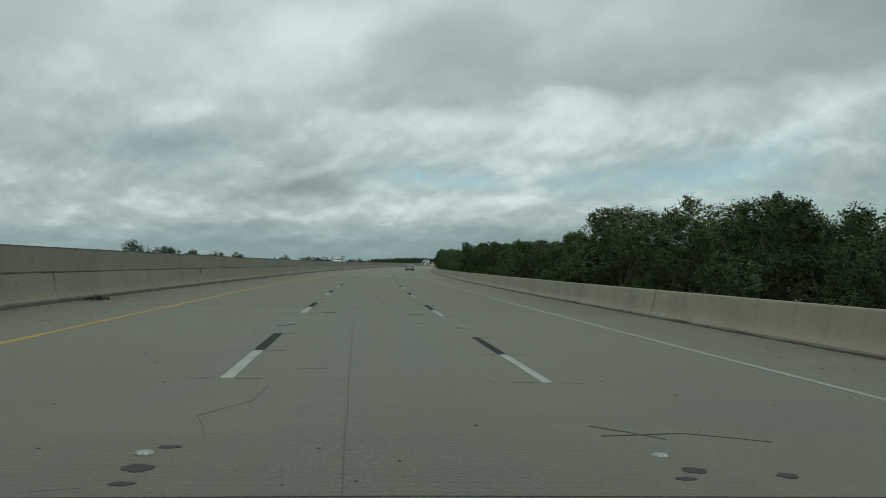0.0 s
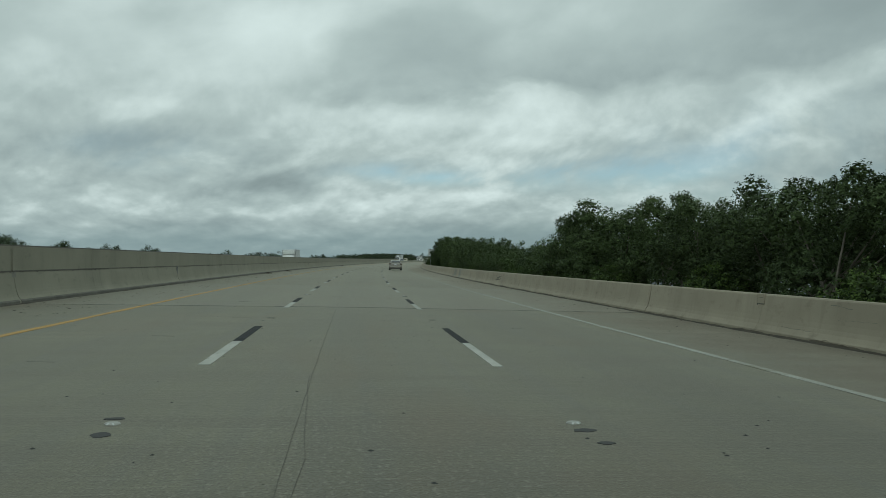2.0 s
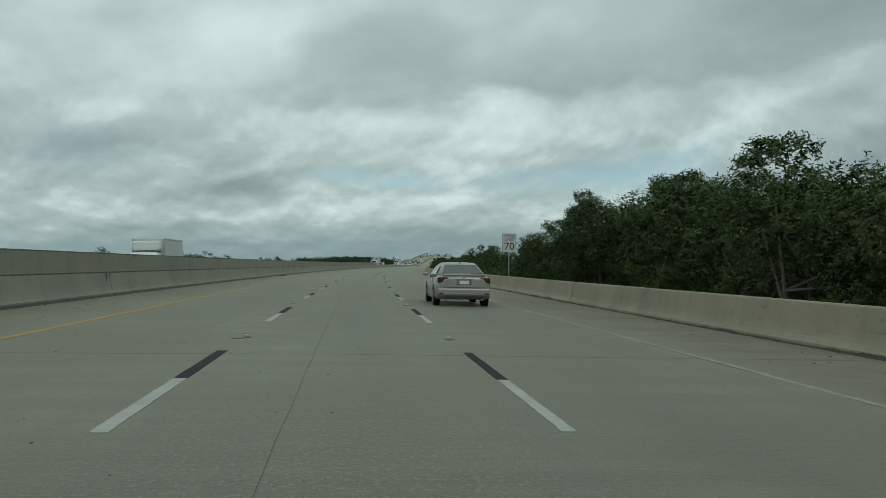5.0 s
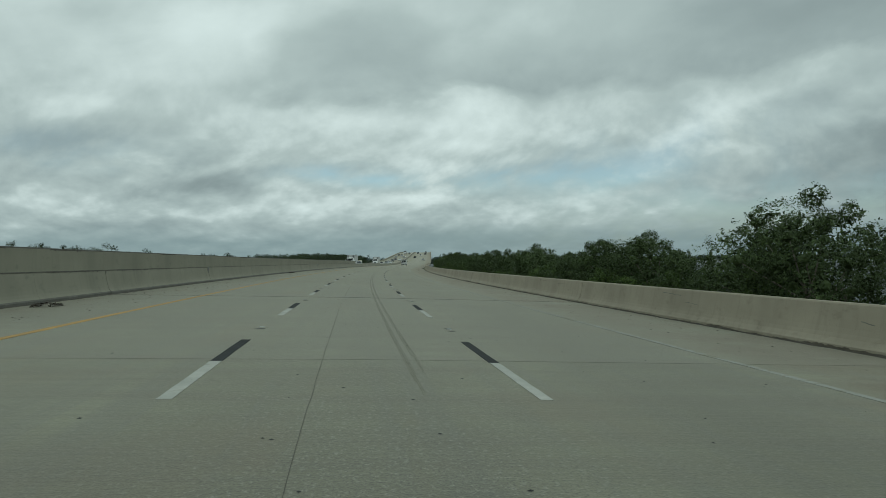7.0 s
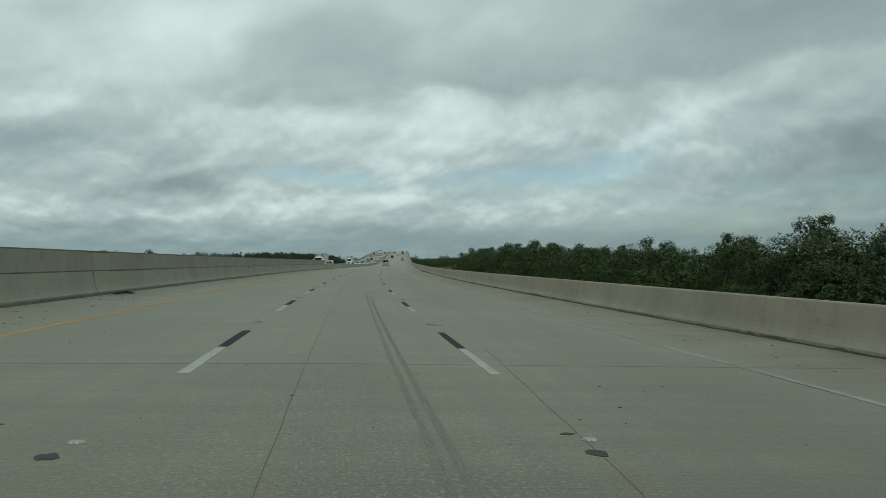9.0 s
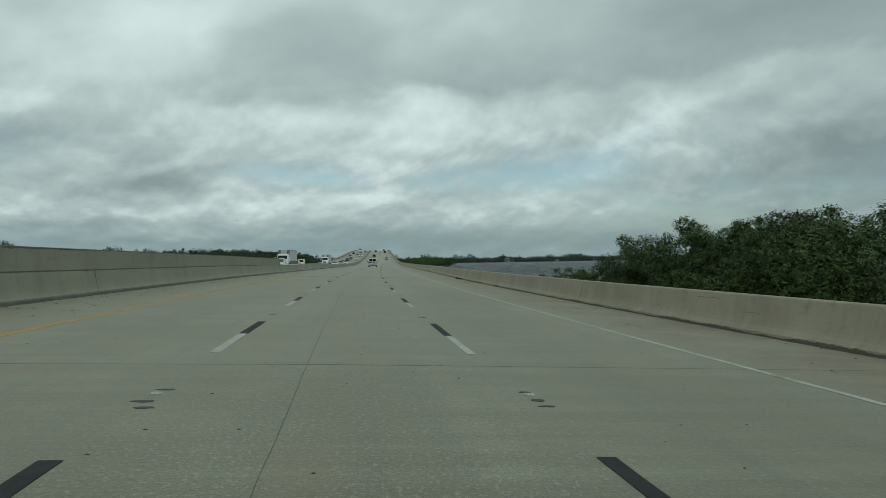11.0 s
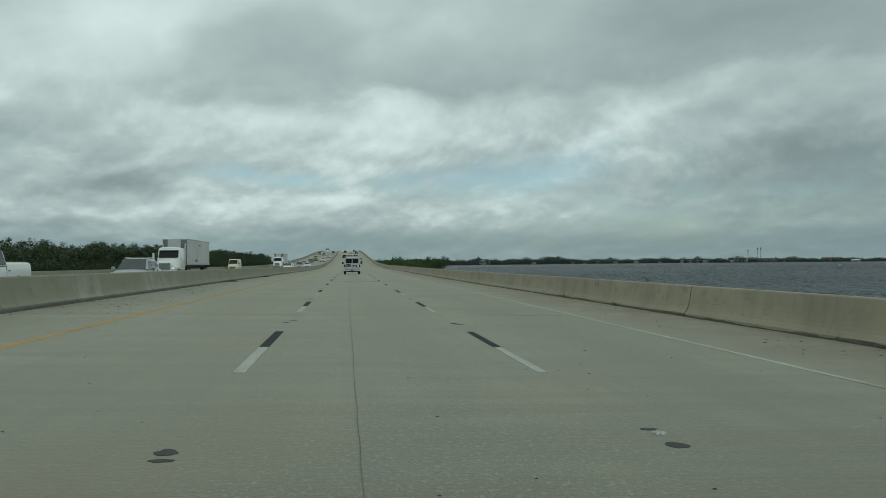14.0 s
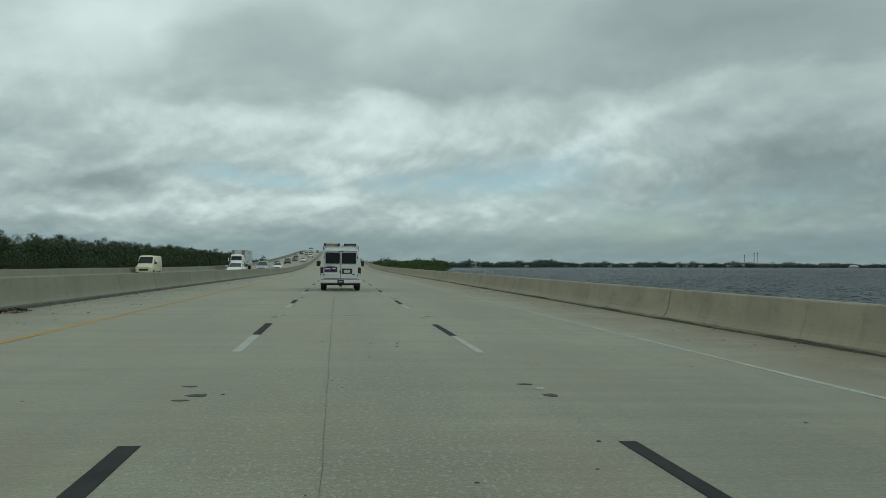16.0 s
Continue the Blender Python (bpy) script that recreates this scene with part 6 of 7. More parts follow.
def house(name, label, bearing, nearer, wide, tall, deep, wall_material, roof_material, roof=2.0, storeys=1, windows=4):
    h = root(name, label, "building")
    x, y = shore_place(bearing, shore_distance(bearing) - nearer)
    h.matrix_basis = pose(x, y, WATER_LEVEL + 0.3, 0, 0, -bearing)
    wall = block_part("wall", h, wall_material, -wide / 2, wide / 2, -deep / 2, deep / 2, 0, tall, 0.0)
    bm = bmesh.new()
    o = 0.6
    base = [bm.verts.new(p) for p in ((-wide / 2 - o, -deep / 2 - o, tall), (wide / 2 + o, -deep / 2 - o, tall), (wide / 2 + o, deep / 2 + o, tall), (-wide / 2 - o, deep / 2 + o, tall))]
    ridge = [bm.verts.new(p) for p in ((-wide / 2 + deep * 0.35, 0, tall + roof), (wide / 2 - deep * 0.35, 0, tall + roof))]
    bm.faces.new(base[::-1])
    bm.faces.new((base[0], base[1], ridge[1], ridge[0]))
    bm.faces.new((base[2], base[3], ridge[0], ridge[1]))
    bm.faces.new((base[1], base[2], ridge[1]))
    bm.faces.new((base[3], base[0], ridge[0]))
    part("roof", bm, roof_material, h)
    for k in range(storeys):
        for i in range(windows):
            cx = -wide / 2 + wide * (i + 0.5) / windows
            zz = (k + 0.45) * tall / storeys
            block_part("window", wall, GLASS, cx - wide / windows * 0.28, cx + wide / windows * 0.28, -deep / 2 - 0.08, -deep / 2 + 0.05, zz, zz + tall / storeys * 0.36, 0.0)
    return h


gen = random.Random(12)
for b, w, t in [(21.8, 14, 7), (22.2, 10, 5), (25.5, 10, 3.5), (28.2, 12, 3.5), (29.1, 9, 3.5), (30.0, 11, 4), (31.2, 10, 3.5), (32.6, 12, 4), (34.2, 10, 3.5), (35.7, 11, 5), (36.2, 12, 5), (36.7, 10, 4.5), (37.2, 12, 4), (38.9, 11, 4), (41.6, 13, 5), (42.1, 10, 4)]:
    house("shore_house", "small pale house among trees on the far shore", b, gen.uniform(-16, 4), w * gen.uniform(0.7, 1.0), t, 7, HOUSE_WHITE if gen.random() < 0.7 else HOUSE_TAN, ROOF_GREY if gen.random() < 0.6 else ROOF_TILE, 1.6)
house("waterfront_building", "long low pale waterfront building on the far shore", 39.3, -20, 46, 10, 16, HOUSE_WHITE, ROOF_GREY, 1.2, 3, 12)
house("waterfront_building", "long low pale waterfront building on the far shore", 41.0, -20, 40, 9, 16, HOUSE_TAN, ROOF_GREY, 1.2, 3, 10)
house("apartment_building", "reddish apartment block on the far shore", 44.7, -22, 24, 9, 14, HOUSE_TAN, ROOF_TILE, 2.5, 4, 6)
house("apartment_building", "reddish apartment block on the far shore", 45.4, -22, 20, 8, 14, HOUSE_TAN, ROOF_TILE, 2.5, 4, 5)
house("pavilion", "white roofed pavilion on the far shore", 46.4, 0, 22, 3, 12, HOUSE_WHITE, HOUSE_WHITE, 3.2, 1, 5)


def mast(bearing, tall):
    m = root("radio_mast", "thin grey lattice radio mast on the far shore", "mast")
    x, y = shore_place(bearing, shore_distance(bearing) + 30)
    m.matrix_basis = pose(x, y, WATER_LEVEL + 0.5)
    bm = bmesh.new()
    for i in range(3):
        a = 2.094 * i
        limb(bm, (1.1 * math.cos(a), 1.1 * math.sin(a), 0), (0.5 * math.cos(a), 0.5 * math.sin(a), tall), 0.16, 0.12, 5)
    for k in range(int(tall / 2)):
        u = 1.1 - 0.6 * k * 2 / tall
        for i in range(3):
            a, c = 2.094 * i, 2.094 * (i + 1)
            limb(bm, (u * math.cos(a), u * math.sin(a), k * 2), (u * math.cos(c), u * math.sin(c), k * 2 + 2), 0.07, 0.07, 4)
    part("lattice", bm, GREY_PANEL, m)
    block_part("antenna_panel", m, GREY_PANEL, -1.6, 1.6, -0.3, 0.3, tall - 3.2, tall - 0.8, 0.1)
    block_part("antenna_panel", m, GREY_PANEL, -1.2, 1.2, -0.3, 0.3, tall - 7.2, tall - 5.4, 0.1)


mast(40.55, 35)
mast(40.75, 36)
mast(39.95, 30)

marker = root("channel_marker", "white boarded channel marker on two posts in the river", "marker", at=pose(333.1, 704.8, WATER_LEVEL, 0, 0, -40))
for x in (-0.62, 0.62):
    bm = bmesh.new()
    limb(bm, (x, 0, -1), (x, 0, 3.2), 0.17, 0.13, 10)
    part("post", bm, BARK, marker)
block_part("board", marker, TRAILER_SKIN, -0.75, 0.75, -0.26, -0.16, 1.75, 2.75, 0.02)
block_part("brace", marker, BARK, -0.7, 0.7, -0.1, 0.1, 1.0, 1.15, 0.02)

# ---- speed limit sign ----
SIGN_WHITE = surface("sign_white", (0.62, 0.63, 0.62), 0.5, vary=0.06, scale=2, fine=20, bump=0)
SIGN_BLACK = surface("sign_black", (0.02, 0.02, 0.02), 0.5, vary=0.1, scale=2, fine=20, bump=0)
STEEL = surface("galvanised_steel", (0.34, 0.35, 0.35), 0.5, 0.7, vary=0.15, scale=4, fine=30, bump=0.05)


def lettering(text, parent, material, size, x, z, y, label="", turn=None):
    """Words as a solid mesh, read from the side of -y."""
    curve = bpy.data.curves.new("letters", "FONT")
    curve.body, curve.size, curve.align_x, curve.align_y, curve.extrude = text, size, "CENTER", "CENTER", 0.004
    ob = bpy.data.objects.new("letters", curve)
    scene.collection.objects.link(ob)
    me = bpy.data.meshes.new_from_object(ob.evaluated_get(bpy.context.evaluated_depsgraph_get()))
    bpy.data.objects.remove(ob)
    me.materials.clear()
    me.materials.append(material)
    made = new("lettering", me)
    made.parent = parent
    made.matrix_basis = turn if turn is not None else pose(x, y, z, 90, 0, 0)
    if label:
        tagged(made, label)
    return made


sign = root("speed_limit_sign", "white speed limit sign with black numerals on a steel post", "road sign", at=road_pose(201.9, -9.62, 0.0, -3))
block_part("post", sign, STEEL, -0.035, 0.035, 0.02, 0.08, -0.9, 3.5, 0.01)
block_part("panel", sign, SIGN_WHITE, -0.457, 0.457, -0.01, 0.01, 2.32, 3.54, 0.004)
for x0, x1, z0, z1 in [(-0.44, 0.44, 2.335, 2.35), (-0.44, 0.44, 3.51, 3.525), (-0.44, -0.425, 2.335, 3.525), (0.425, 0.44, 2.335, 3.525)]:
    block_part("border", sign, SIGN_BLACK, x0, x1, -0.016, -0.008, z0, z1, 0.0)
lettering("SPEED", sign, SIGN_BLACK, 0.26, 0, 3.37, -0.014)
lettering("LIMIT", sign, SIGN_BLACK, 0.26, 0, 3.13, -0.014)
lettering("70", sign, SIGN_BLACK, 0.66, 0, 2.69, -0.014)
bracket = block_part("bracket", sign, STEEL, -0.12, 0.12, 0.0, 0.1, 0.2, 0.5, 0.01)
block_part("clamp", bracket, STEEL, -0.2, 0.5, 0.03, 0.09, 0.28, 0.36, 0.01)


# ---- worn details of the deck ----
TAR = surface("tar_spot", (0.03, 0.03, 0.029), 0.7, vary=0.35, scale=6, fine=60, bump=0.2)
JOINT_SEAL = surface("joint_filler", (0.11, 0.106, 0.088), 0.85, vary=0.3, scale=3, fine=25, bump=0.1)
SCUFF = surface("tyre_scuff", (0.17, 0.165, 0.14), 0.8, vary=0.3, scale=3, fine=25, bump=0.1)
RUBBED = surface("rubbed_deck", (0.212, 0.203, 0.152), 0.8, vary=0.25, scale=3, fine=25, bump=0.1)
DIRT = surface("shoulder_dirt", (0.065, 0.056, 0.042), 0.95, vary=0.45, scale=3, fine=25, bump=0.6)
MARKER_WHITE = surface("marker_white", (0.31, 0.31, 0.28), 0.4, vary=0.15, scale=10, fine=60, bump=0.05)
GRASS = surface("dry_grass", (0.13, 0.15, 0.06), 0.8, vary=0.4, scale=3, fine=20, bump=0, island=0.4)

wear = root("road_wear", "tar spots, scuffs, cracks and saw cuts in the concrete deck", "road wear", "structure")
spare = random.Random(21)


def blob(name, s, d, long, wide, material, parent, lift=0.004, corners=11, seed=None):
    """A flat, uneven spot lying on the deck."""
    r = random.Random(seed if seed is not None else spare.random())
    top = []
    for i in range(corners):
        a = 6.2832 * i / corners
        k = r.uniform(0.75, 1.15)
        top.append(on_road(s + long / 2 * k * math.sin(a), d + wide / 2 * k * math.cos(a), lift))
    low = [p - Vector((0, 0, lift + 0.004)) for p in top]
    faces = [list(range(corners)), list(range(2 * corners - 1, corners - 1, -1))] + [[i, corners + i, corners + (i + 1) % corners, (i + 1) % corners] for i in range(corners)]
    return mesh_object(name, top + low, faces, material, parent)


def crack(name, points, width, material, lift=0.003, jitter=0.03, seed=0):
    """A thin ragged line over the deck through points (s, d)."""
    r = random.Random(seed)
    line = []
    for (s0, d0), (s1, d1) in zip(points, points[1:]):
        n = max(2, int(math.hypot(s1 - s0, d1 - d0) / 0.7))
        line += [(s0 + (s1 - s0) * i / n, d0 + (d1 - d0) * i / n + r.uniform(-jitter, jitter)) for i in range(n)]
    line.append(points[-1])
    verts = []
    for i, (s, d) in enumerate(line):
        a, b = line[max(i - 1, 0)], line[min(i + 1, len(line) - 1)]
        u = Vector((b[0] - a[0], b[1] - a[1])).normalized()
        w = width / 2 * r.uniform(0.5, 1.2)
        for e in (1, -1):
            verts.append(on_road(s - u.y * w * e, d + u.x * w * e, lift))
        for e in (-1, 1):
            verts.append(on_road(s - u.y * w * e, d + u.x * w * e, -0.004))
    faces = [[i * 4 + j, i * 4 + (j + 1) % 4, i * 4 + 4 + (j + 1) % 4, i * 4 + 4 + j] for i in range(len(line) - 1) for j in range(4)]
    return mesh_object(name, verts, faces, material, wear)


# raised markers with the tar left by older ones
def pavement_marker():
    m = root("pavement_marker", "low white raised pavement marker glued to the deck", "road marker", group="raised pavement markers")
    bm = bmesh.new()
    rings = []
    for k, z in ((1.0, -0.004), (1.0, 0.006), (0.78, 0.017), (0.4, 0.021)):
        rings.append([bm.verts.new((0.065 * k * math.cos(0.5236 * i), 0.055 * k * math.sin(0.5236 * i), z)) for i in range(12)])
    for lo, hi in zip(rings, rings[1:]):
        for i in range(12):
            bm.faces.new((lo[i], lo[(i + 1) % 12], hi[(i + 1) % 12], hi[i]))
    bm.faces.new(rings[-1])
    part("body", bm, MARKER_WHITE, m)
    bm = bmesh.new()
    face = [bm.verts.new(p) for p in ((-0.034, -0.052, 0.004), (0.034, -0.052, 0.004), (0.026, -0.041, 0.0175), (-0.026, -0.041, 0.0175))]
    bm.faces.new(face)
    part("reflector", bm, TRAILER_SKIN, m)
    return m


model = pavement_marker()
for k in range(0, 62):
    s = 6.24 + CYCLE * k
    for side in (1, -1):
        d = side * 1.84 + spare.uniform(-0.06, 0.06)
        if spare.random() < 0.8:
            copy_thing(model, road_pose(s, d, 0.0, spare.uniform(-6, 6)))
        blob("tar_spot", s - spare.uniform(0.28, 0.5), d + spare.uniform(-0.08, 0.08), spare.uniform(0.13, 0.24), spare.uniform(0.12, 0.22), TAR, wear)
        if spare.random() < 0.6:
            blob("tar_spot", s + spare.uniform(0.15, 0.35), d + spare.uniform(-0.12, 0.12), 0.1, spare.uniform(0.12, 0.22), TAR, wear)
        if spare.random() < 0.5:
            blob("tar_spot", s - spare.uniform(0.6, 0.8), d + spare.uniform(-0.12, 0.12), 0.1, spare.uniform(0.15, 0.25), TAR, wear)
for o in (*model.children_recursive, model):
    bpy.data.objects.remove(o)

# construction joint along the middle lane, wandering a little, and finer cracks
for k in range(0, 60):
    s0 = -10 + 12.0 * k
    crack("lane_joint", [(s0, 0.47), (s0 + 12.0, 0.47)], 0.0035, JOINT_SEAL, jitter=0.008, seed=k)
for k, pts in enumerate([[(24, -0.35), (30, -0.42), (36, -0.2), (44, -0.5)], [(262, -1.1), (270, -1.6), (281, -2.2)], [(60, 0.42), (66, 0.36), (70, 0.5)], [(196, 1.0), (208, 1.5)], [(376, -0.3), (392, -0.45)], [(6.8, 1.5), (7.6, 1.7), (8.4, 1.35), (9.3, 1.3)]]):
    crack("crack", pts, 0.0035, JOINT_SEAL, jitter=0.02, seed=100 + k)
for k in (7, 15, 23, 27):
    crack("expansion_joint", [(JOINTS[k], -8.38), (JOINTS[k], 0), (JOINTS[k], 8.8)], 0.06, TAR, 0.004, 0.004, 90 + k)
# tyre marks left by a hard stop
for d, s0, s1 in [(-0.65, 217, 300), (-0.79, 219, 297)]:
    for k in range(4):
        off, a = -0.027 + 0.018 * k, s0 + spare.uniform(0, 2)
        while a < s1:
            b = a + spare.uniform(2.5, 9.0)
            crack("tyre_mark", [(a, d + off), (b, d + off)], spare.uniform(0.009, 0.014), RUBBED, 0.0025, 0.003, 300 + k)
            a = b + spare.uniform(0.05, 0.5)
# scrubbed patches and saw cuts near the start
for s, d in [(22.63, 1.19), (22.55, -1.12)]:
    for k in range(26):
        crack("scrub_mark", [(s + spare.uniform(-0.2, 0.2), d + spare.uniform(-0.22, 0.22)), (s + spare.uniform(-0.2, 0.2), d + spare.uniform(-0.22, 0.22))], 0.022, JOINT_SEAL if k % 2 else SCUFF, 0.003 + 0.0001 * k, 0.03, 400 + k)
for k in range(0, 2):
    s = MARK_START + CYCLE * k
    for side in (1, -1):
        for e in (0.0, DASH, 2 * DASH):
            crack("saw_cut", [(s + e, side * HALF_LANE - 0.42), (s + e + spare.uniform(-0.05, 0.05), side * HALF_LANE - 0.12)], 0.011, JOINT_SEAL, seed=500 + k)
            crack("saw_cut", [(s + e, side * HALF_LANE + 0.12), (s + e + spare.uniform(-0.05, 0.05), side * HALF_LANE + 0.45)], 0.011, JOINT_SEAL, seed=520 + k)
crack("scratch", [(6.9, -1.55), (7.05, -2.3), (6.75, -2.9)], 0.03, TAR, seed=61)
crack("scratch", [(7.3, -1.6), (6.8, -2.05)], 0.03, TAR, seed=62)
blob("tar_spot", 5.7, -2.45, 0.16, 0.16, TAR, wear)
blob("tar_spot", 120.5 + 6.3, -3.1, 0.2, 0.25, TAR, wear)
for k in range(46):
    s, d = spare.uniform(0, 130), spare.uniform(-4.5, 5)
    crack("scuff", [(s, d), (s + spare.uniform(-0.1, 0.1), d + spare.uniform(0.1, 0.45))], 0.035, SCUFF, seed=700 + k)


def scattered(name, count, s0, s1, d0, d1, size, material, label, seed):
    """Small flat crumbs lying on the deck, too many to count."""
    r = random.Random(seed)
    verts, faces = [], []
    for _ in range(count):
        s, d, k = r.uniform(s0, s1), r.uniform(d0, d1), size * r.uniform(0.4, 1.6)
        base = len(verts)
        a0 = r.uniform(0, 6.28)
        ring = [on_road(s + k * r.uniform(0.6, 1.2) * math.sin(a0 + 1.2566 * i), d + k * r.uniform(0.6, 1.3) * math.cos(a0 + 1.2566 * i), 0.002) for i in range(5)]
        verts += ring + [on_road(s, d, 0.004 + k * 0.25)]
        faces += [[base + i, base + (i + 1) % 5, base + 5] for i in range(5)]
    return tagged(mesh_object(name, verts, faces, material), label, "debris", "", "stuff")


scattered("deck_specks", 2400, 0, 560, -5.2, 5.4, 0.016, TAR, "small dark specks and chips scattered over the deck", 5)
scattered("shoulder_litter", 2300, 0, 560, 6.3, 8.8, 0.032, DIRT, "dark crumbs and leaf litter on the left shoulder", 6)
scattered("shoulder_litter", 1300, 0, 560, -8.4, -6.2, 0.025, DIRT, "dark crumbs and leaf litter on the right shoulder", 7)


def verge(name, base, side, width, high, seed, label):
    """A ragged ridge of dirt along a barrier's foot."""
    r = random.Random(seed)
    verts, s = [], -30.0
    n = 0
    while s < 700:
        w = width * r.uniform(0.45, 1.35)
        h = high * r.uniform(0.3, 1.3)
        for x, z in ((0.012, -0.01), (0.012, h), (-w * 0.45, h * 0.6), (-w, 0.001), (-w, -0.01)):
            verts.append(on_road(s, base + side * x, z))
        s += r.uniform(0.25, 0.6)
        n += 1
    faces = [[i * 5 + j, i * 5 + j + 1, i * 5 + 6 + j, i * 5 + 5 + j] for i in range(n - 1) for j in range(4)]
    return tagged(mesh_object(name, verts, faces, DIRT), label, "dirt", "", "stuff")


verge("foot_dirt", RIGHT_BASE, -1, 0.10, 0.03, 31, "strip of dark dirt along the foot of the right barrier")
verge("foot_dirt", LEFT_BASE - 0.005, 1, 0.07, 0.02, 32, "strip of dark dirt along the foot of the median barrier")

for s, d in [(26.8, 8.5), (135.0, 8.45), (299.9, 8.35), (472.3, 8.5), (495.0, 8.5), (394.5, -8.15), (232.0, 8.2), (150.0, 8.4)]:
    heap = root("debris_heap", "low heap of dead leaves and dirt on the shoulder", "debris")
    heap.matrix_basis = road_pose(s, d)
    verts, faces = [], []
    for i in range(90):
        a, q = spare.uniform(0, 6.28), spare.random() ** 0.5
        c = Vector((q * 0.34 * math.cos(a), q * 0.75 * math.sin(a), 0.015 + 0.10 * (1 - q)))
        u, v = Vector((spare.uniform(-1, 1), spare.uniform(-1, 1), spare.uniform(-0.4, 0.4))) * 0.11, Vector((spare.uniform(-1, 1), spare.uniform(-1, 1), spare.uniform(-0.4, 0.4))) * 0.05
        verts += [c - u, c + v, c + u, c - v]
        faces.append([i * 4, i * 4 + 1, i * 4 + 2, i * 4 + 3])
    mesh_object("litter", verts, faces, DIRT, heap)

for s in (376.0, 382.5, 389.0, 398.0, 441.0, 447.5):
    tuft = root("grass_tuft", "small tuft of grass in the dirt at the barrier foot", "grass", group="grass tufts")
    tuft.matrix_basis = road_pose(s, RIGHT_BASE + 0.1)
    verts, faces = [], []
    for i in range(46):
        a = spare.uniform(0, 6.28)
        c = Vector((spare.gauss(0, 0.05), spare.gauss(0, 0.2), 0))
        tip = c + Vector((math.cos(a) * 0.08, math.sin(a) * 0.1, spare.uniform(0.07, 0.19)))
        e = Vector((math.sin(a), -math.cos(a), 0)) * 0.008
        verts += [c - e, c + e, tip]
        faces.append([i * 3, i * 3 + 1, i * 3 + 2])
    mesh_object("blade_clump", verts, faces, GRASS, tuft)

# ---- fittings and stains on the barriers ----
for s in (77.05, 261.2, 443.8):
    box = root("barrier_bracket", "grey steel lamp bracket let into the top of the barrier", "bracket")
    box.matrix_basis = road_pose(s, RIGHT_BASE - 0.2, 0.0)
    block_part("recess", box, BARRIER, -0.04, 0.012, -0.15, 0.15, 0.62, 0.828, 0.004, "pale opening in the barrier top")
    block_part("hook", box, FOOT_GREY, -0.04, 0.03, 0.13, 0.16, 0.58, 0.8, 0.006)
    block_part("hook", box, FOOT_GREY, -0.04, 0.03, -0.13, 0.13, 0.735, 0.755, 0.006)
    block_part("hook", box, FOOT_GREY, -0.04, 0.03, -0.15, 0.13, 0.6, 0.62, 0.006)
for s in (45.0, 103.0, 180.8, 259.1, 337.0, 415.4):
    pipe = root("drain_conduit", "short dark conduit fixed to the median barrier", "pipe", group="conduits on the median barrier")
    pipe.matrix_basis = road_pose(s, LEFT_BASE + 0.2, 0.0)
    bm = bmesh.new()
    limb(bm, (0.0, 0, 0.5), (0.0, 0, 0.86), 0.03, 0.03, 10)
    part("tube", bm, GREY_PANEL, pipe)
    block_part("clip", pipe, STEEL, -0.05, 0.045, -0.04, 0.04, 0.8, 0.84, 0.004)

number = root("pier_number", "black stencilled pier number on the barrier", "lettering", at=road_pose(356.6 + 0.45, RIGHT_BASE - 0.205))
lettering("95", number, SIGN_BLACK, 0.17, 0, 0, 0, turn=pose(-0.014, 0, 0.66, 90, 0, -90))
for i in range(4, 23):
    if i == 21:
        continue
    number_bars = root("pier_number", "worn black stencil marks beside a barrier joint", "lettering", group="pier marks", at=road_pose(JOINTS[i] - 0.4, RIGHT_BASE - 0.205))
    for k in range(2):
        block_part("bar", number_bars, SIGN_BLACK, -0.012, 0.004, -0.1 + 0.11 * k, -0.04 + 0.11 * k, 0.6, 0.71, 0.0)

stains = root("barrier_stains", "dark mildew runs and scrape marks on the concrete barriers", "stain", "structure")


def face_stain(name, s0, s1, z0, z1, d0, d1, seed, drip=0.5, material=None):
    """A thin ragged stain on a barrier face between two heights; its lower edge hangs in runs."""
    r = random.Random(seed)
    n = max(4, int((s1 - s0) / 0.07))
    verts, slow = [], 0.5
    for i in range(n + 1):
        s = s0 + (s1 - s0) * i / n
        slow = min(1.0, max(0.05, slow + r.uniform(-0.16, 0.16)))
        low = z1 - (z1 - z0) * (0.06 + slow * 0.55 * drip + 0.4 * r.random() ** (2 + 2 / max(drip, 0.2)))
        for z in (z1, low):
            u = (z - z0) / (z1 - z0)
            verts.append(on_road(s, d0 + (d1 - d0) * u, z))
    faces = [[i * 2, i * 2 + 1, i * 2 + 3, i * 2 + 2] for i in range(n)]
    return mesh_object(name, verts, faces, material or STAIN, stains)


# runs under the ledge and the coping of the median wall
for k in range(46):
    s = spare.uniform(0, 410)
    face_stain("ledge_stain", s, s + spare.uniform(2, 9), 0.76, 0.868, LEFT_BASE + 0.198, LEFT_BASE + 0.2215, 800 + k, 0.22)
for k in range(34):
    s = spare.uniform(0, 412)
    face_stain("coping_stain", s, s + spare.uniform(0.8, 5), 1.38, 1.55, LEFT_BASE + 0.232, LEFT_BASE + 0.232, 900 + k, 0.2)
# open joints weep
for a in JOINTS:
    if -5 < a < 560:
        for off in (-0.12, 0.02):
            if spare.random() < 0.7:
                face_stain("joint_stain", a + off, a + off + 0.12, 0.47, 0.84, LEFT_BASE + 0.161, LEFT_BASE + 0.218, 1000 + int(a), 1.0, SCUFF)
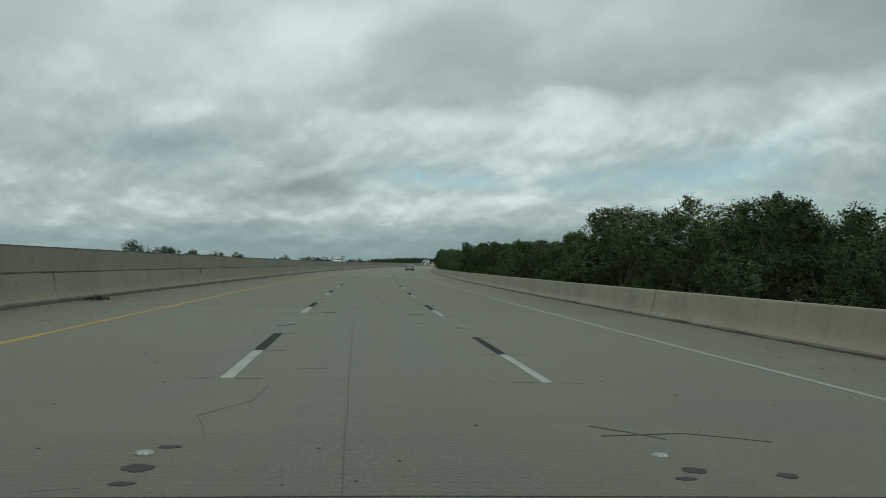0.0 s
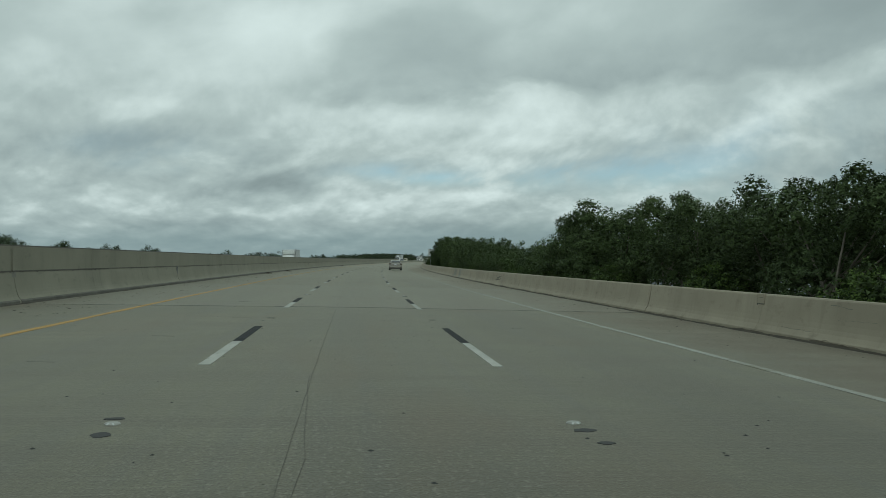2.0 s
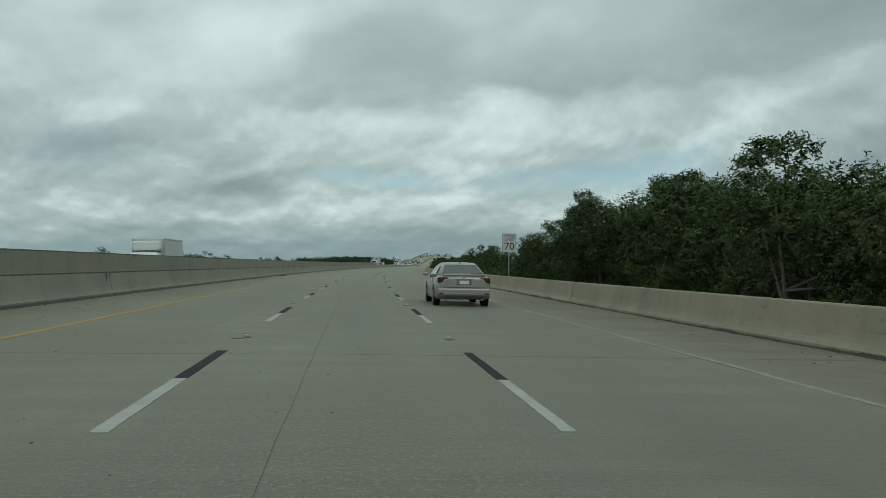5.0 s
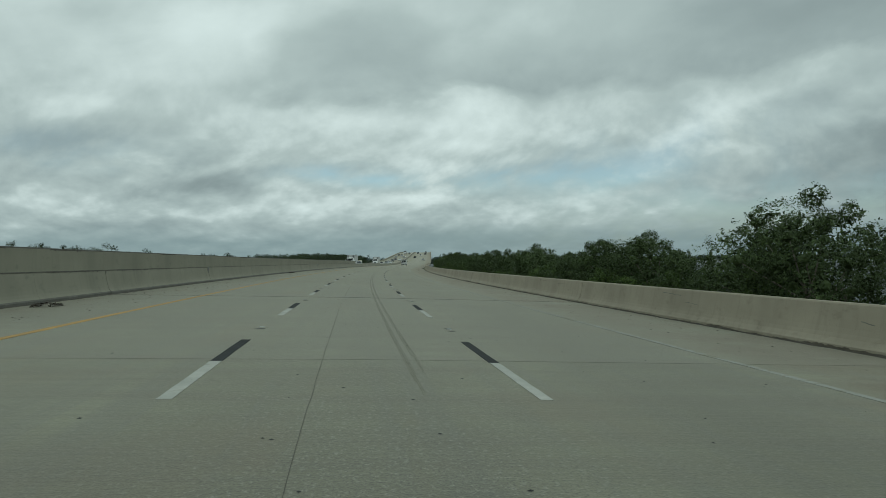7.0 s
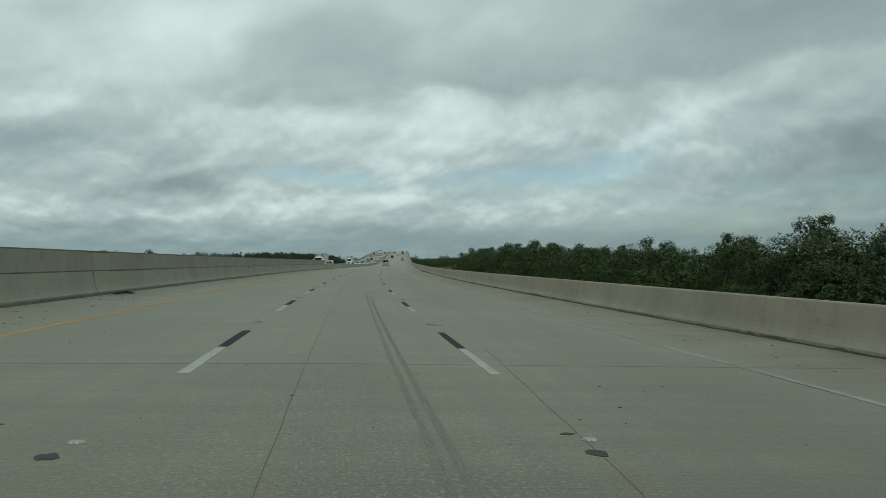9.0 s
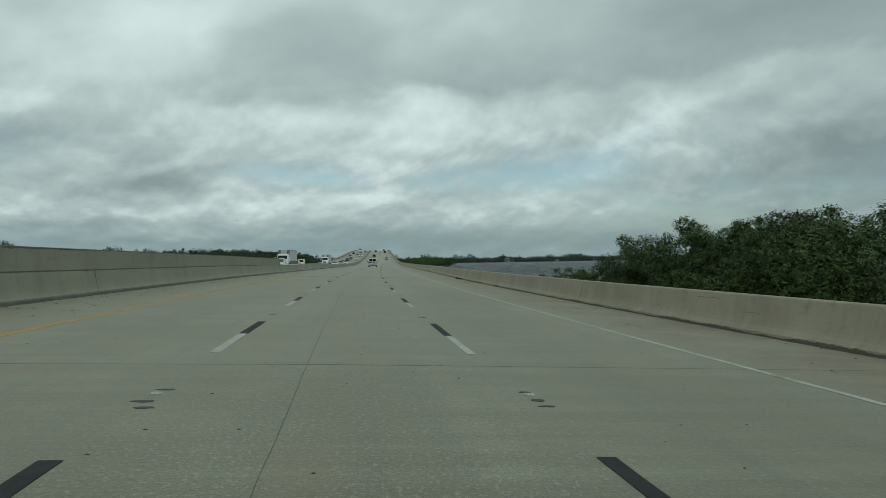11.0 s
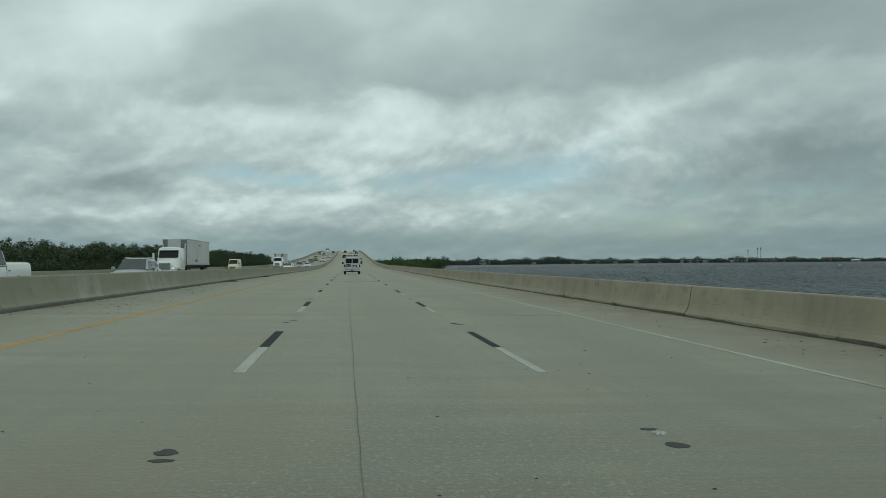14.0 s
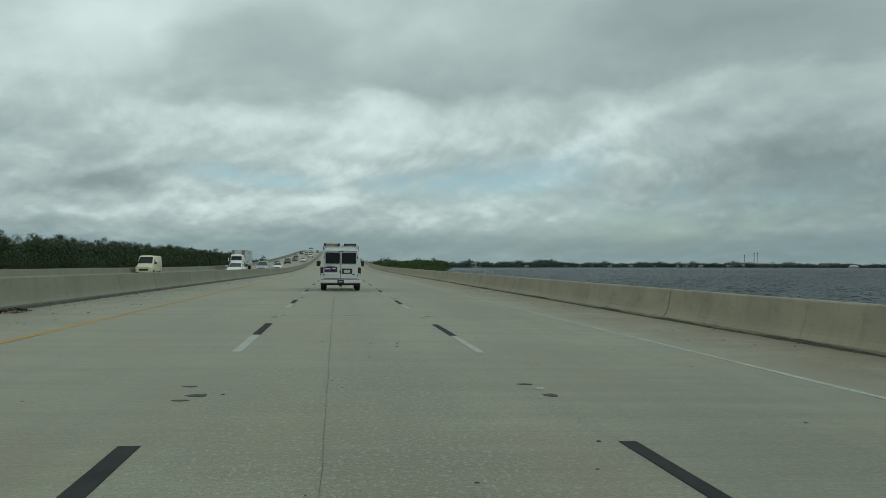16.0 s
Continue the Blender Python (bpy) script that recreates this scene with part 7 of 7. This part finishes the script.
# a vehicle scraped along here
def right_face(z):
    """How far the right barrier's face lies from the middle lane at a height, a little proud."""
    return RIGHT_BASE + 0.004 - float(np.interp(z, [0, 0.075, 0.11, 0.19, 0.27, 0.37, 0.47, 0.79], [0, 0, 0.03, 0.085, 0.118, 0.145, 0.165, 0.225]))


def scrape(s0, s1, z0, z1, thick, seed, material):
    """A thin uneven streak along the face from one height to another."""
    r = random.Random(seed)
    n = max(4, int((s1 - s0) / 0.12))
    verts = []
    for i in range(n + 1):
        s, z = s0 + (s1 - s0) * i / n, z0 + (z1 - z0) * i / n + r.uniform(-0.008, 0.008)
        t = thick * r.uniform(0.25, 1.0)
        for zz in (z + t / 2, z - t / 2):
            verts.append(on_road(s, right_face(zz), zz))
    return mesh_object("scrape", verts, [[i * 2, i * 2 + 1, i * 2 + 3, i * 2 + 2] for i in range(n)], material, stains)


for k in range(16):
    s0 = 108.5 + spare.uniform(0, 1.6)
    z0 = 0.58 - 0.1 * (s0 - 108.5) + spare.uniform(-0.14, 0.08)
    scrape(s0, s0 + spare.uniform(0.5, 1.3), z0, z0 - spare.uniform(0.02, 0.1), spare.uniform(0.012, 0.045), 1100 + k, STAIN if k % 3 else SCUFF)
for k in range(70):
    s0, z0 = spare.uniform(15, 500), spare.uniform(0.15, 0.7)
    scrape(s0, s0 + spare.uniform(0.2, 1.5), z0, z0 + spare.uniform(-0.05, 0.05), spare.uniform(0.006, 0.02), 1300 + k, SCUFF)


SPLASH = surface("splashed_dirt", (0.14, 0.12, 0.09), 0.9, vary=0.35, scale=2, fine=16, bump=0.2)


def rising_dirt(s0, s1, high, seed):
    """Splashed dirt rising from the foot of the right barrier, with a ragged upper edge."""
    r = random.Random(seed)
    n = max(4, int((s1 - s0) / 0.06))
    verts, slow = [], 0.3
    for i in range(n + 1):
        s = s0 + (s1 - s0) * i / n
        slow = min(1.0, max(0.0, slow + r.uniform(-0.12, 0.12)))
        top = 0.012 + high * (slow + 0.25 * r.random()) * math.sin(3.1416 * i / n)
        for zz in (0.0, top * 0.5, top):
            verts.append(on_road(s, right_face(zz), zz))
    return mesh_object("splash_dirt", verts, [[i * 3 + j, i * 3 + j + 1, i * 3 + 4 + j, i * 3 + 3 + j] for i in range(n) for j in (0, 1)], SPLASH, stains)


s = 5.0
while s < 560:
    long = spare.uniform(1.5, 6.0)
    rising_dirt(s, s + long, spare.uniform(0.03, 0.11), 1500 + int(s))
    s += long * spare.uniform(0.7, 1.5)
# grey repair coats on the barriers
PATCH = surface("repair_coat", (0.265, 0.254, 0.208), 0.88, vary=0.25, scale=1.5, fine=18, bump=0.15)


def repair(s0, s1, face, top, seed):
    """A thin coat over the whole face between two places; face(z) gives its distance from the middle lane."""
    r = random.Random(seed)
    heights = [0.09, 0.15, 0.2, 0.27, 0.37, 0.47, top]
    n = max(2, int((s1 - s0) / 0.5))
    verts = []
    for i in range(n + 1):
        s = s0 + (s1 - s0) * i / n
        for z in heights:
            verts.append(on_road(s + r.uniform(-0.04, 0.04), face(z), z))
    k = len(heights)
    return mesh_object("repair_coat", verts, [[i * k + j, i * k + j + 1, (i + 1) * k + j + 1, (i + 1) * k + j] for i in range(n) for j in range(k - 1)], PATCH, stains)


def left_face(z):
    return LEFT_BASE - 0.004 + (RIGHT_BASE + 0.004 - right_face(z))


for k, (s0, s1) in enumerate([(130.6, 132.2), (134.3, 136.8)]):
    repair(s0, s1, lambda z: right_face(z) + 0.001, 0.78, 1700 + k)
for k, (s0, s1) in enumerate([(441.0, 443.9), (449.6, 456.4)]):
    repair(s0, s1, lambda z: left_face(z) - 0.001, 0.83, 1720 + k)
